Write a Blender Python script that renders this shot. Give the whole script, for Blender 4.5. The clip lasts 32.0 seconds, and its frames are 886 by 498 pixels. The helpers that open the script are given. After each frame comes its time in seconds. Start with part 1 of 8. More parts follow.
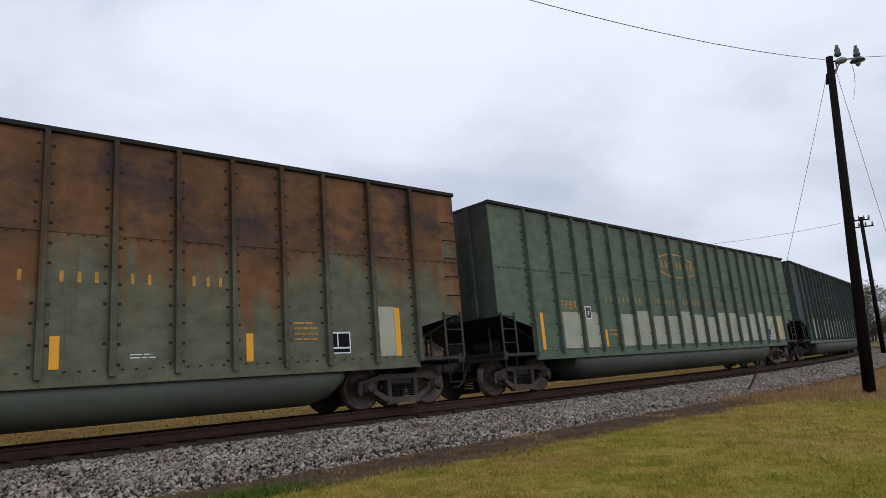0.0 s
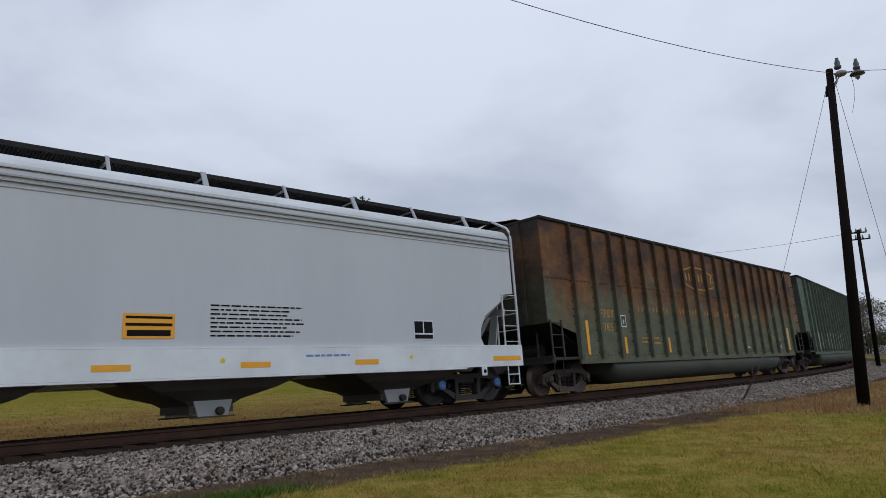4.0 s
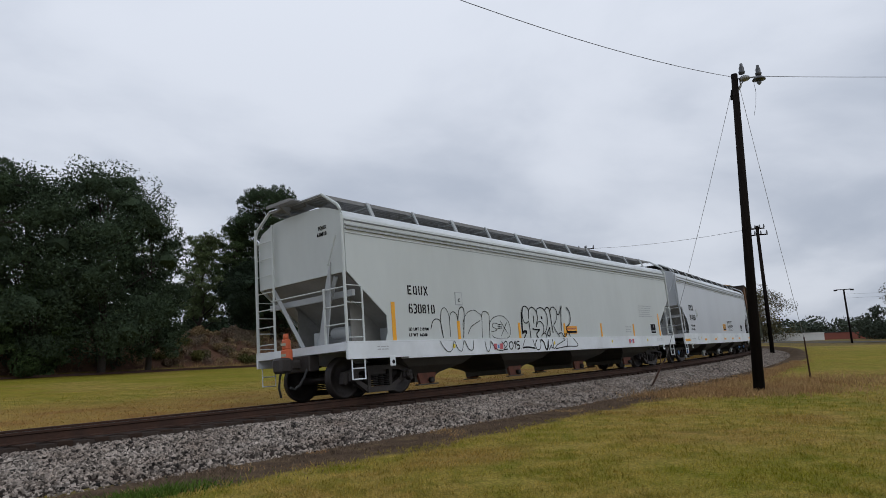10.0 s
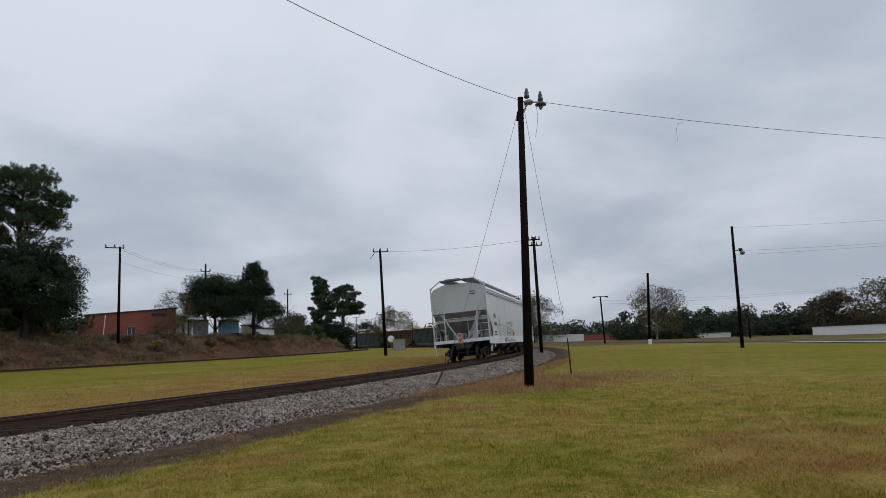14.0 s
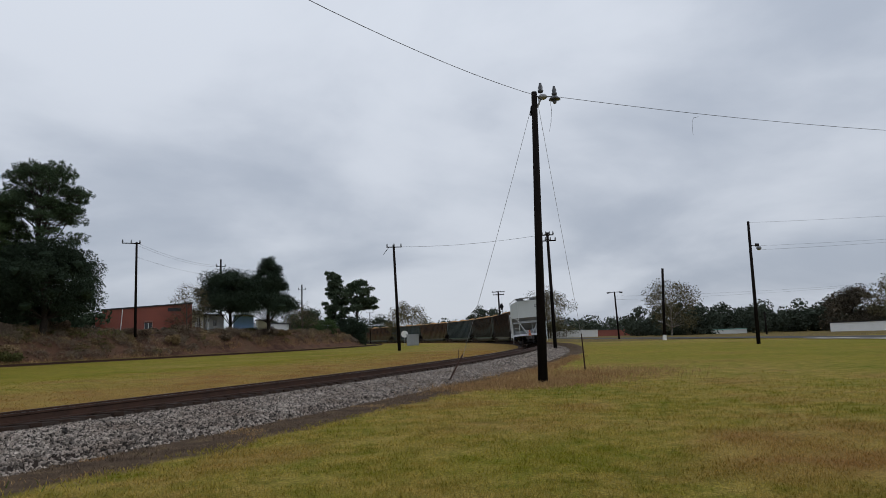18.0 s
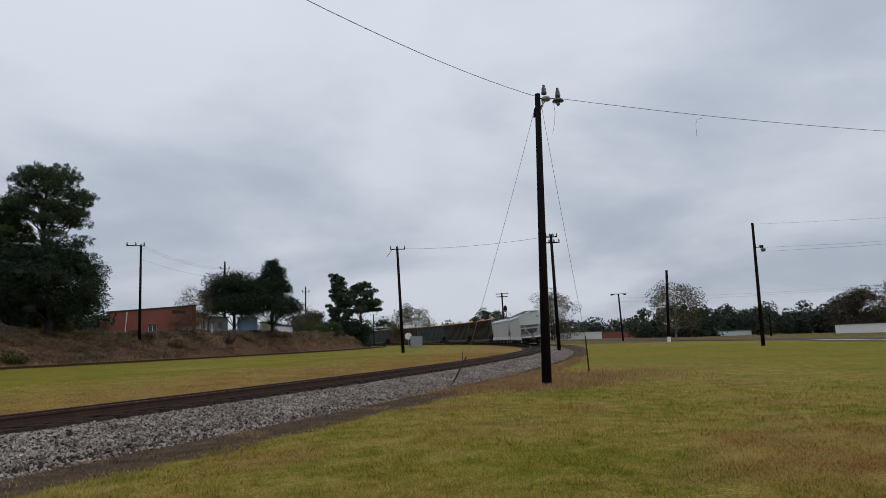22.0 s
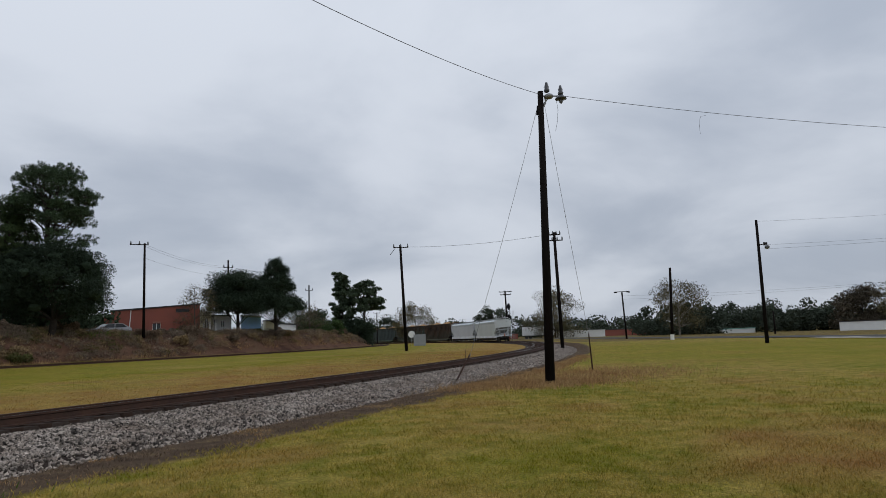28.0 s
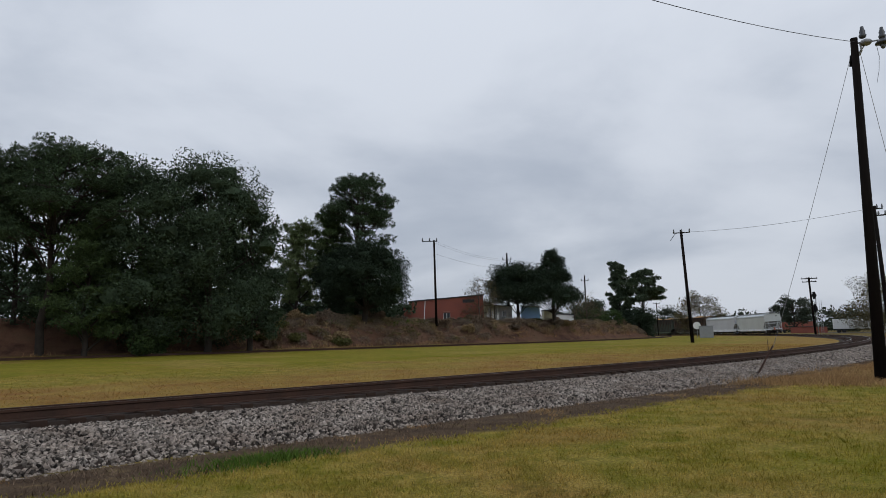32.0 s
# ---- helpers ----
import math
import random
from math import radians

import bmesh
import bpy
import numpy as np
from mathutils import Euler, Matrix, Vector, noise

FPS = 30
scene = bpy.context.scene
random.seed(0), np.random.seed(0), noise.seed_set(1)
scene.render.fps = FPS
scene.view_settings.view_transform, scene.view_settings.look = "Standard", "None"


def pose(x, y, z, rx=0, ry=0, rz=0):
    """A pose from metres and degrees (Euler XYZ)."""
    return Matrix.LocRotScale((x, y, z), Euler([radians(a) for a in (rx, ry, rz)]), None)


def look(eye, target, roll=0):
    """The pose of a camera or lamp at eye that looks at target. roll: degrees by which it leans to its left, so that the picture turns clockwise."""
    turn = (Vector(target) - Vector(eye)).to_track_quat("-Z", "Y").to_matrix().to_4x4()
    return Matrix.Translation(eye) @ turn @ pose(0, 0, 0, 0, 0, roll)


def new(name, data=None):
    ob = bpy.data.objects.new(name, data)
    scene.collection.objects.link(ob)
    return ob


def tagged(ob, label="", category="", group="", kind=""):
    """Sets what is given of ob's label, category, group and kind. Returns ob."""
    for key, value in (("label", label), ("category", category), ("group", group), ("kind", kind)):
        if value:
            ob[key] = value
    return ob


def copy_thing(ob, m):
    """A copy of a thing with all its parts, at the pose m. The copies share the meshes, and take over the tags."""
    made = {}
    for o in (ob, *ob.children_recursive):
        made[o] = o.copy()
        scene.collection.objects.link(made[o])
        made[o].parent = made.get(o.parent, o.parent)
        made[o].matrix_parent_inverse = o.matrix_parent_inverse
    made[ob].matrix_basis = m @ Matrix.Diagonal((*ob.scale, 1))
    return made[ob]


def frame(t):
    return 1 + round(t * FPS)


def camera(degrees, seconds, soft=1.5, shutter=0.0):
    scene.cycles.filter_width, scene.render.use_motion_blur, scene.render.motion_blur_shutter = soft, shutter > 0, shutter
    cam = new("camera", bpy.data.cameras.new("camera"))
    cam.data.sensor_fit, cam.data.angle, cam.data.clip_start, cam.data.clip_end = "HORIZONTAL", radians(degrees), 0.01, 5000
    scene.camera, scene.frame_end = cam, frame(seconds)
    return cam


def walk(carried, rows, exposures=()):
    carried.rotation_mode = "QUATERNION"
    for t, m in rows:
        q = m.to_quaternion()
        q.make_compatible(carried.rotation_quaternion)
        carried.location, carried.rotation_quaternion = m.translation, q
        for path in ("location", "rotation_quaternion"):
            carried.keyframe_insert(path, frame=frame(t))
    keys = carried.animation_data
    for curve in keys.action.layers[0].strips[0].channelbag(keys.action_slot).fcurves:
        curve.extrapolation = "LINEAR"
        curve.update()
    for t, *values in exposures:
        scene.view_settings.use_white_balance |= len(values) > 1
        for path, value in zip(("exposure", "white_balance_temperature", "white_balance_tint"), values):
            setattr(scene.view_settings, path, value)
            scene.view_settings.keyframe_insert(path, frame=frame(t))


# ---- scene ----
EYE = (0.0, 0.0, 1.6)
LENS = 68.48
cam = camera(LENS, 32.0, soft=0.7)
# camera path: seconds, yaw, pitch, roll in degrees; the camera turns on one spot
PATH = [
    (0.0, -0.97, 9.25, 2.52), (0.5, -1.30, 9.27, 2.40), (1.0, -1.50, 8.85, 2.17), (1.5, -1.59, 8.70, 2.05),
    (2.0, -1.78, 8.83, 1.74), (2.5, -1.84, 8.88, 1.68), (3.0, -1.71, 9.09, 1.60), (3.5, -1.29, 9.31, 1.39),
    (5.5, -1.12, 10.33, 1.39), (6.0, -1.15, 10.35, 1.46), (6.5, -1.31, 10.24, 1.41), (7.0, -1.40, 10.07, 1.45),
    (7.5, -1.43, 9.83, 1.48), (8.0, -1.64, 9.63, 1.40), (8.5, -1.78, 9.13, 1.23), (9.0, -2.05, 8.95, 1.44),
    (9.5, -2.83, 8.89, 1.88), (10.0, -8.05, 8.60, 1.86), (10.5, -13.10, 8.16, 1.96), (11.0, -16.69, 7.34, 1.93),
    (11.5, -19.67, 7.13, 1.77), (12.0, -22.40, 7.06, 1.89), (12.5, -24.63, 7.51, 2.00), (13.0, -26.16, 7.98, 2.08),
    (13.5, -26.45, 8.01, 2.19), (14.0, -26.12, 8.09, 2.01), (14.5, -25.83, 7.95, 1.94), (16.5, -25.05, 7.67, 1.75),
    (17.0, -25.10, 7.74, 1.78), (17.5, -25.04, 7.72, 1.81), (18.0, -24.91, 7.72, 1.86), (18.5, -24.93, 7.73, 1.86),
    (19.0, -24.91, 7.71, 1.79), (19.5, -24.85, 7.64, 1.78), (20.0, -24.85, 7.67, 1.84), (20.5, -24.78, 7.76, 1.74),
    (21.0, -24.81, 7.82, 1.92), (21.5, -24.75, 7.89, 1.89), (22.0, -24.60, 7.91, 1.89), (22.5, -24.62, 7.84, 1.87),
    (23.0, -24.58, 7.69, 1.77), (23.5, -24.57, 7.71, 1.79), (24.0, -24.51, 7.86, 1.87), (24.5, -24.50, 7.93, 1.84),
    (25.0, -24.49, 7.87, 1.74), (25.5, -24.48, 7.80, 1.76), (27.5, -24.44, 7.69, 1.84), (28.0, -24.32, 7.75, 2.00),
    (28.5, -24.30, 7.94, 2.06), (29.0, -24.22, 7.99, 2.04), (29.5, -24.15, 8.05, 2.10), (30.0, -24.21, 8.32, 2.20),
    (30.5, -24.20, 8.36, 2.12), (31.0, -23.45, 8.14, 1.79), (31.2, -21.66, 8.03, 1.75), (31.4, -18.09, 7.96, 1.55),
    (31.6, -13.05, 7.88, 1.40), (31.8, -7.11, 7.75, 1.22), (32.0, -0.39, 7.62, 1.12),
]
# over the last second the camera is lowered and drawn back a little
SWING = [min(1.0, max(0.0, (row[0] - 30.9) / 1.1)) for row in PATH]
walk(cam, [(t, pose(EYE[0] - 0.2 * d, EYE[1] + 0.1 * d, EYE[2] - 0.135 * d, 90 + p, 0, y) @ pose(0, 0, 0, 0, 0, -r)) for (t, y, p, r), d in zip(PATH, SWING)], exposures=[(0.0, 0.27, 6430, 13), (2.3, 0.23, 6330, 13), (3.5, 0.06, 6260, 12), (5.5, -0.12, 6260, 11), (7.5, -0.13, 6360, 11), (9.2, -0.14, 6440, 11), (10.0, 0.04, 6500, 11), (10.5, 0.09, 6500, 10), (11.1, 0.0, 6500, 10), (12.0, -0.05, 6500, 10), (32.0, -0.05, 6500, 10)])

# ---- sky and sun: a low overcast ----
world = bpy.data.worlds.new("world")
scene.world = world
world.use_nodes = True
wn, wl = world.node_tree.nodes, world.node_tree.links
wn.clear()
w_out = wn.new("ShaderNodeOutputWorld")
w_bg = wn.new("ShaderNodeBackground")
w_sky = wn.new("ShaderNodeTexSky")
w_sky.sky_type, w_sky.sun_disc = "NISHITA", False
w_sky.sun_elevation, w_sky.sun_rotation = radians(42), radians(148)
w_dim = wn.new("ShaderNodeVectorMath")
w_dim.operation = "SCALE"
w_dim.inputs["Scale"].default_value = 0.06
wl.new(w_sky.outputs["Color"], w_dim.inputs[0])
w_co = wn.new("ShaderNodeTexCoord")
w_sep = wn.new("ShaderNodeSeparateXYZ")
wl.new(w_co.outputs["Generated"], w_sep.inputs[0])
# the cloud deck is a flat layer: project the direction onto a plane overhead
w_up = wn.new("ShaderNodeMath")
w_up.operation = "MAXIMUM"
w_up.inputs[1].default_value = 0.0
wl.new(w_sep.outputs["Z"], w_up.inputs[0])
w_add = wn.new("ShaderNodeMath")
w_add.operation = "ADD"
w_add.inputs[1].default_value = 0.30
wl.new(w_up.outputs[0], w_add.inputs[0])
w_div = wn.new("ShaderNodeVectorMath")
w_div.operation = "DIVIDE"
w_com = wn.new("ShaderNodeCombineXYZ")
for k in range(3):
    wl.new(w_add.outputs[0], w_com.inputs[k])
wl.new(w_co.outputs["Generated"], w_div.inputs[0])
wl.new(w_com.outputs[0], w_div.inputs[1])
w_big = wn.new("ShaderNodeTexNoise")
w_big.inputs["Scale"].default_value = 1.25
w_big.inputs["Detail"].default_value = 7
w_big.inputs["Roughness"].default_value = 0.5
w_big.inputs["Distortion"].default_value = 0.25
wl.new(w_div.outputs[0], w_big.inputs["Vector"])
w_ramp = wn.new("ShaderNodeValToRGB")
w_ramp.color_ramp.interpolation = "EASE"
w_ramp.color_ramp.elements[0].position = 0.32
w_ramp.color_ramp.elements[0].color = (0.455, 0.510, 0.605, 1)
w_ramp.color_ramp.elements[1].position = 0.66
w_ramp.color_ramp.elements[1].color = (0.700, 0.750, 0.835, 1)
wl.new(w_big.outputs["Fac"], w_ramp.inputs["Fac"])
w_mix = wn.new("ShaderNodeMix")
w_mix.data_type = "RGBA"
w_mix.inputs["Factor"].default_value = 0.93
wl.new(w_dim.outputs[0], w_mix.inputs["A"])
wl.new(w_ramp.outputs["Color"], w_mix.inputs["B"])
w_rise = wn.new("ShaderNodeMapRange")
w_rise.inputs["From Min"].default_value, w_rise.inputs["From Max"].default_value = 0.0, 0.55
w_rise.inputs["To Min"].default_value, w_rise.inputs["To Max"].default_value = 0.88, 1.10
wl.new(w_sep.outputs["Z"], w_rise.inputs["Value"])
w_deck = wn.new("ShaderNodeVectorMath")
w_deck.operation = "SCALE"
wl.new(w_mix.outputs["Result"], w_deck.inputs[0])
wl.new(w_rise.outputs[0], w_deck.inputs["Scale"])
wl.new(w_deck.outputs[0], w_bg.inputs["Color"])
w_bg.inputs["Strength"].default_value = 1.0
wl.new(w_bg.outputs[0], w_out.inputs["Surface"])

sun = new("sun", bpy.data.lights.new("sun", "SUN"))
sun.data.energy, sun.data.angle, sun.data.color = 0.35, radians(35), (1.0, 0.97, 0.92)
sun.matrix_world = look((35, -55, 60), (0, 0, 0))
# ---- materials ----
def surface(name, base, rough=0.7, metal=0.0, var=0.25, scale=3.0, fine=60.0, bump=0.15, second=None, amount=0.5, island=0.0,
            coords="Object", stretch=(1, 1, 1), spec=0.5):
    """A base colour with two scales of variation, a second tone in patches, and a fine relief."""
    m = bpy.data.materials.new(name)
    m.use_nodes = True
    n, l = m.node_tree.nodes, m.node_tree.links
    b = n["Principled BSDF"]
    b.inputs["Roughness"].default_value, b.inputs["Metallic"].default_value = rough, metal
    b.inputs["Specular IOR Level"].default_value = spec
    co = n.new("ShaderNodeTexCoord")
    mp = n.new("ShaderNodeMapping")
    mp.inputs["Scale"].default_value = stretch
    l.new(co.outputs[coords], mp.inputs["Vector"])
    big = n.new("ShaderNodeTexNoise")
    big.inputs["Scale"].default_value, big.inputs["Detail"].default_value = scale, 5
    small = n.new("ShaderNodeTexNoise")
    small.inputs["Scale"].default_value, small.inputs["Detail"].default_value = fine, 3
    l.new(mp.outputs[0], big.inputs["Vector"])
    l.new(mp.outputs[0], small.inputs["Vector"])
    ramp = n.new("ShaderNodeValToRGB")
    two = second or tuple(c * (1 - var) for c in base)
    ramp.color_ramp.elements[0].position, ramp.color_ramp.elements[1].position = 0.5 - 0.25 * (1 - amount) - 0.1, 0.5 + 0.3 * amount
    ramp.color_ramp.elements[0].color, ramp.color_ramp.elements[1].color = (*two, 1), (*base, 1)
    l.new(big.outputs["Fac"], ramp.inputs["Fac"])
    hsv = n.new("ShaderNodeHueSaturation")
    l.new(ramp.outputs["Color"], hsv.inputs["Color"])
    mr = n.new("ShaderNodeMapRange")
    mr.inputs["To Min"].default_value, mr.inputs["To Max"].default_value = 1 - var, 1 + var
    l.new(small.outputs["Fac"], mr.inputs["Value"])
    val = mr.outputs[0]
    if island:
        geo = n.new("ShaderNodeNewGeometry")
        mi = n.new("ShaderNodeMapRange")
        mi.inputs["To Min"].default_value, mi.inputs["To Max"].default_value = 1 - island, 1 + island
        l.new(geo.outputs["Random Per Island"], mi.inputs["Value"])
        mul = n.new("ShaderNodeMath")
        mul.operation = "MULTIPLY"
        l.new(mr.outputs[0], mul.inputs[0])
        l.new(mi.outputs[0], mul.inputs[1])
        val = mul.outputs[0]
    l.new(val, hsv.inputs["Value"])
    l.new(hsv.outputs[0], b.inputs["Base Color"])
    if bump:
        bp = n.new("ShaderNodeBump")
        bp.inputs["Strength"].default_value, bp.inputs["Distance"].default_value = bump, 0.02
        l.new(small.outputs["Fac"], bp.inputs["Height"])
        l.new(bp.outputs[0], b.inputs["Normal"])
    return m


M = {}
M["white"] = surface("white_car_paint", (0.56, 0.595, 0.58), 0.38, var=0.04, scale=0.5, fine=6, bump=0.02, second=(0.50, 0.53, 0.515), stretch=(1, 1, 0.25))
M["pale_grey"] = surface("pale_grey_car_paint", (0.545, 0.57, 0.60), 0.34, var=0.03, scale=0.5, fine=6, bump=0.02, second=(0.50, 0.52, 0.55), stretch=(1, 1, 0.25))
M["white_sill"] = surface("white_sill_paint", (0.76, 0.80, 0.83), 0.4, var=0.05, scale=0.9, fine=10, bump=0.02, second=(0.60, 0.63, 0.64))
M["grate"] = surface("galvanised_grating", (0.24, 0.24, 0.24), 0.6, 0.0, var=0.2, fine=50)
M["grey_paint"] = surface("grey_car_paint", (0.40, 0.42, 0.43), 0.45, var=0.06, scale=1.0, fine=10, bump=0.02)
M["band_grey"] = surface("grey_band_paint", (0.30, 0.315, 0.315), 0.45, var=0.08, scale=1.0, fine=10, bump=0.02)
M["flag_red"] = surface("red_decal", (0.52, 0.10, 0.12), 0.5, var=0.1)
M["gate_red"] = surface("rusty_red_primer", (0.21, 0.072, 0.048), 0.75, var=0.3, scale=4.0, fine=20, second=(0.10, 0.05, 0.035))
M["hopper_dark"] = surface("dirty_hopper_paint", (0.078, 0.073, 0.063), 0.7, var=0.25, scale=2.0, fine=20)
M["slope_grey"] = surface("grimy_grey_slope_sheet", (0.27, 0.265, 0.25), 0.6, var=0.12, scale=1.2, fine=14, second=(0.18, 0.175, 0.16))
M["dark"] = surface("grimy_black_steel", (0.020, 0.018, 0.017), 0.7, 0.0, spec=0.25, var=0.3, scale=4, fine=30)
M["sidesill"] = surface("grimy_green_black_sill", (0.074, 0.084, 0.064), 0.55, 0.0, spec=0.3, var=0.2, scale=0.7, fine=7, second=(0.046, 0.047, 0.042), stretch=(0.6, 1, 1.6))
M["truck"] = surface("grimy_cast_steel", (0.040, 0.034, 0.031), 0.65, 0.1, var=0.3, scale=4, fine=30, second=(0.030, 0.024, 0.022))
M["wheel"] = surface("wheel_steel", (0.034, 0.028, 0.026), 0.5, 0.45, var=0.25, scale=5, fine=30)
M["rusty_truck"] = surface("rusty_cast_steel", (0.095, 0.072, 0.060), 0.65, 0.1, var=0.3, scale=4, fine=30, second=(0.060, 0.044, 0.036))
M["rusty_wheel"] = surface("rust_brown_wheel_steel", (0.100, 0.072, 0.062), 0.5, 0.3, var=0.2, scale=5, fine=30, second=(0.062, 0.045, 0.040))
M["rail"] = surface("rusty_rail_steel", (0.066, 0.034, 0.023), 0.75, 0.0, spec=0.2, var=0.25, scale=3, fine=25, second=(0.042, 0.025, 0.019))
M["railhead"] = surface("worn_rail_head", (0.16, 0.15, 0.145), 0.35, 0.8, var=0.12)
M["tie"] = surface("creosoted_tie_wood", (0.034, 0.023, 0.018), 0.9, spec=0.1, var=0.35, scale=3, fine=40, second=(0.060, 0.036, 0.026))
M["orange"] = surface("amber_reflective_tape", (0.88, 0.40, 0.012), 0.35, var=0.08, scale=6)
M["yellow"] = surface("faded_yellow_lettering", (0.60, 0.31, 0.075), 0.8, var=0.2, scale=5, second=(0.36, 0.19, 0.055), spec=0.15)
M["sign_yellow"] = surface("yellow_warning_paint", (0.75, 0.58, 0.03), 0.45, var=0.1)
M["black"] = surface("black_paint", (0.012, 0.012, 0.014), 0.8, var=0.2, spec=0.1)
M["cream"] = surface("cream_patch_paint", (0.42, 0.42, 0.32), 0.6, var=0.15, scale=1.5, second=(0.31, 0.32, 0.24))
M["red"] = surface("faded_red_paint", (0.42, 0.10, 0.06), 0.6, var=0.2)
M["marker_red"] = surface("orange_red_marker_plastic", (0.62, 0.13, 0.05), 0.45, var=0.12)
M["blue"] = surface("blue_paint", (0.10, 0.25, 0.55), 0.5, var=0.15)
M["bolt"] = surface("dark_bolt_head_paint", (0.026, 0.024, 0.020), 0.7, var=0.2, spec=0.2)
M["chips"] = surface("wood_chips", (0.42, 0.24, 0.10), 0.95, var=0.35, scale=5, fine=30, bump=0.5)
M["pole"] = surface("creosoted_pole_wood", (0.013, 0.0100, 0.0090), 0.9, spec=0.08, var=0.35, scale=2, fine=30, bump=0.3, stretch=(4, 4, 0.5))
M["steel"] = surface("galvanised_steel", (0.30, 0.305, 0.31), 0.5, 0.3, var=0.15, scale=6)
M["wire"] = surface("weathered_wire", (0.05, 0.05, 0.055), 0.6, 0.3, var=0.1)
M["guy"] = surface("dull_galvanised_strand", (0.24, 0.24, 0.25), 0.6, 0.2, var=0.1)
M["porcelain"] = surface("grey_porcelain", (0.13, 0.135, 0.145), 0.25, var=0.1)
M["dark_porcelain"] = surface("dark_grey_porcelain", (0.060, 0.063, 0.070), 0.3, var=0.1)
M["bark"] = surface("tree_bark", (0.040, 0.031, 0.025), 0.95, var=0.35, scale=3, fine=25, bump=0.5)
M["pine"] = surface("pine_needles", (0.062, 0.095, 0.048), 0.75, var=0.3, scale=0.5, fine=8, bump=0, island=0.45, second=(0.024, 0.038, 0.019), spec=0.12)
M["green_pine"] = surface("green_pine_needles", (0.070, 0.105, 0.040), 0.75, var=0.3, scale=0.5, fine=8, bump=0, island=0.45, second=(0.042, 0.066, 0.028), spec=0.12)
M["pale_bark"] = surface("pale_sycamore_bark", (0.27, 0.24, 0.20), 0.9, var=0.25, scale=1.5, fine=12, bump=0.3, second=(0.11, 0.095, 0.08))
M["twig"] = surface("brown_twig_bark", (0.10, 0.075, 0.058), 0.9, var=0.25, scale=2, fine=12, bump=0.2)
M["rust_leaf"] = surface("rusty_brown_leaves", (0.082, 0.066, 0.044), 0.8, var=0.3, scale=0.4, fine=8, bump=0, island=0.5, second=(0.050, 0.042, 0.028), spec=0.12)
M["pale_pine"] = surface("pale_pine_needles", (0.12, 0.155, 0.068), 0.75, var=0.3, scale=0.5, fine=8, bump=0, island=0.45, second=(0.075, 0.105, 0.048), spec=0.12)
M["oak"] = surface("dark_evergreen_leaves", (0.056, 0.080, 0.046), 0.85, var=0.3, scale=0.5, fine=8, bump=0, island=0.3, second=(0.036, 0.054, 0.034), spec=0.06)
M["green_oak"] = surface("mid_green_evergreen_leaves", (0.050, 0.078, 0.030), 0.85, var=0.3, scale=0.5, fine=8, bump=0, island=0.5, second=(0.034, 0.054, 0.026), spec=0.06)
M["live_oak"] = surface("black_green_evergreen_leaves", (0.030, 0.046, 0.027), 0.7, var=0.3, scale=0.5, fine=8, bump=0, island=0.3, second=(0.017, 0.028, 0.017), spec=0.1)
M["far_pine"] = surface("far_pine_needles", (0.085, 0.115, 0.070), 0.8, var=0.3, scale=0.5, fine=8, bump=0, island=0.5, second=(0.052, 0.075, 0.046), spec=0.1)
M["far_leaf"] = surface("distant_foliage", (0.054, 0.068, 0.048), 0.85, var=0.3, scale=0.2, fine=4, bump=0, island=0.3, second=(0.044, 0.054, 0.038), spec=0.12)
M["autumn"] = surface("brown_autumn_leaves", (0.115, 0.095, 0.045), 0.8, var=0.3, scale=0.4, fine=8, bump=0, island=0.5, second=(0.075, 0.07, 0.035), spec=0.12)
M["weed"] = surface("dry_weeds", (0.30, 0.215, 0.115), 0.9, var=0.3, scale=0.25, fine=10, bump=0, island=0.5, second=(0.15, 0.105, 0.060), spec=0.12)
M["bush"] = surface("hedge_leaves", (0.050, 0.085, 0.026), 0.7, var=0.3, scale=0.6, fine=8, bump=0, island=0.5, spec=0.12)
M["brush_grey"] = surface("grey_brown_brush", (0.215, 0.168, 0.122), 0.9, var=0.3, scale=0.3, fine=10, bump=0, island=0.6, second=(0.125, 0.094, 0.072), spec=0.1)
M["olive"] = surface("olive_weeds", (0.115, 0.110, 0.040), 0.9, var=0.3, scale=0.4, fine=8, bump=0, island=0.5, second=(0.075, 0.080, 0.030), spec=0.1)
M["brick"] = surface("red_brick", (0.27, 0.082, 0.056), 0.85, var=0.12, scale=0.6, fine=20, bump=0.3, second=(0.22, 0.072, 0.052))
M["faded_brick"] = surface("faded_pinkish_brick", (0.30, 0.15, 0.11), 0.85, var=0.15, scale=1.0, fine=20, bump=0.2)
M["roof_dark"] = surface("dark_roofing", (0.045, 0.042, 0.045), 0.85, var=0.2, scale=2)
M["white_wall"] = surface("white_siding", (0.78, 0.78, 0.76), 0.7, var=0.06, scale=1.0)
M["cream_wall"] = surface("cream_siding", (0.66, 0.60, 0.40), 0.7, var=0.08, scale=1.0)
M["blue_wall"] = surface("light_blue_wall", (0.36, 0.62, 0.95), 0.6, var=0.1, scale=1.0)
M["teal_roof"] = surface("green_metal_roof", (0.22, 0.42, 0.36), 0.5, var=0.1, scale=1.0)
M["asphalt"] = surface("worn_asphalt", (0.100, 0.095, 0.090), 0.95, spec=0.05, var=0.2, scale=0.5, fine=40)
M["concrete"] = surface("pale_concrete", (0.46, 0.42, 0.36), 0.95, spec=0.05, var=0.15, scale=0.6, fine=30)
M["glass"] = surface("dark_window_glass", (0.02, 0.022, 0.026), 0.08, var=0.05, bump=0)
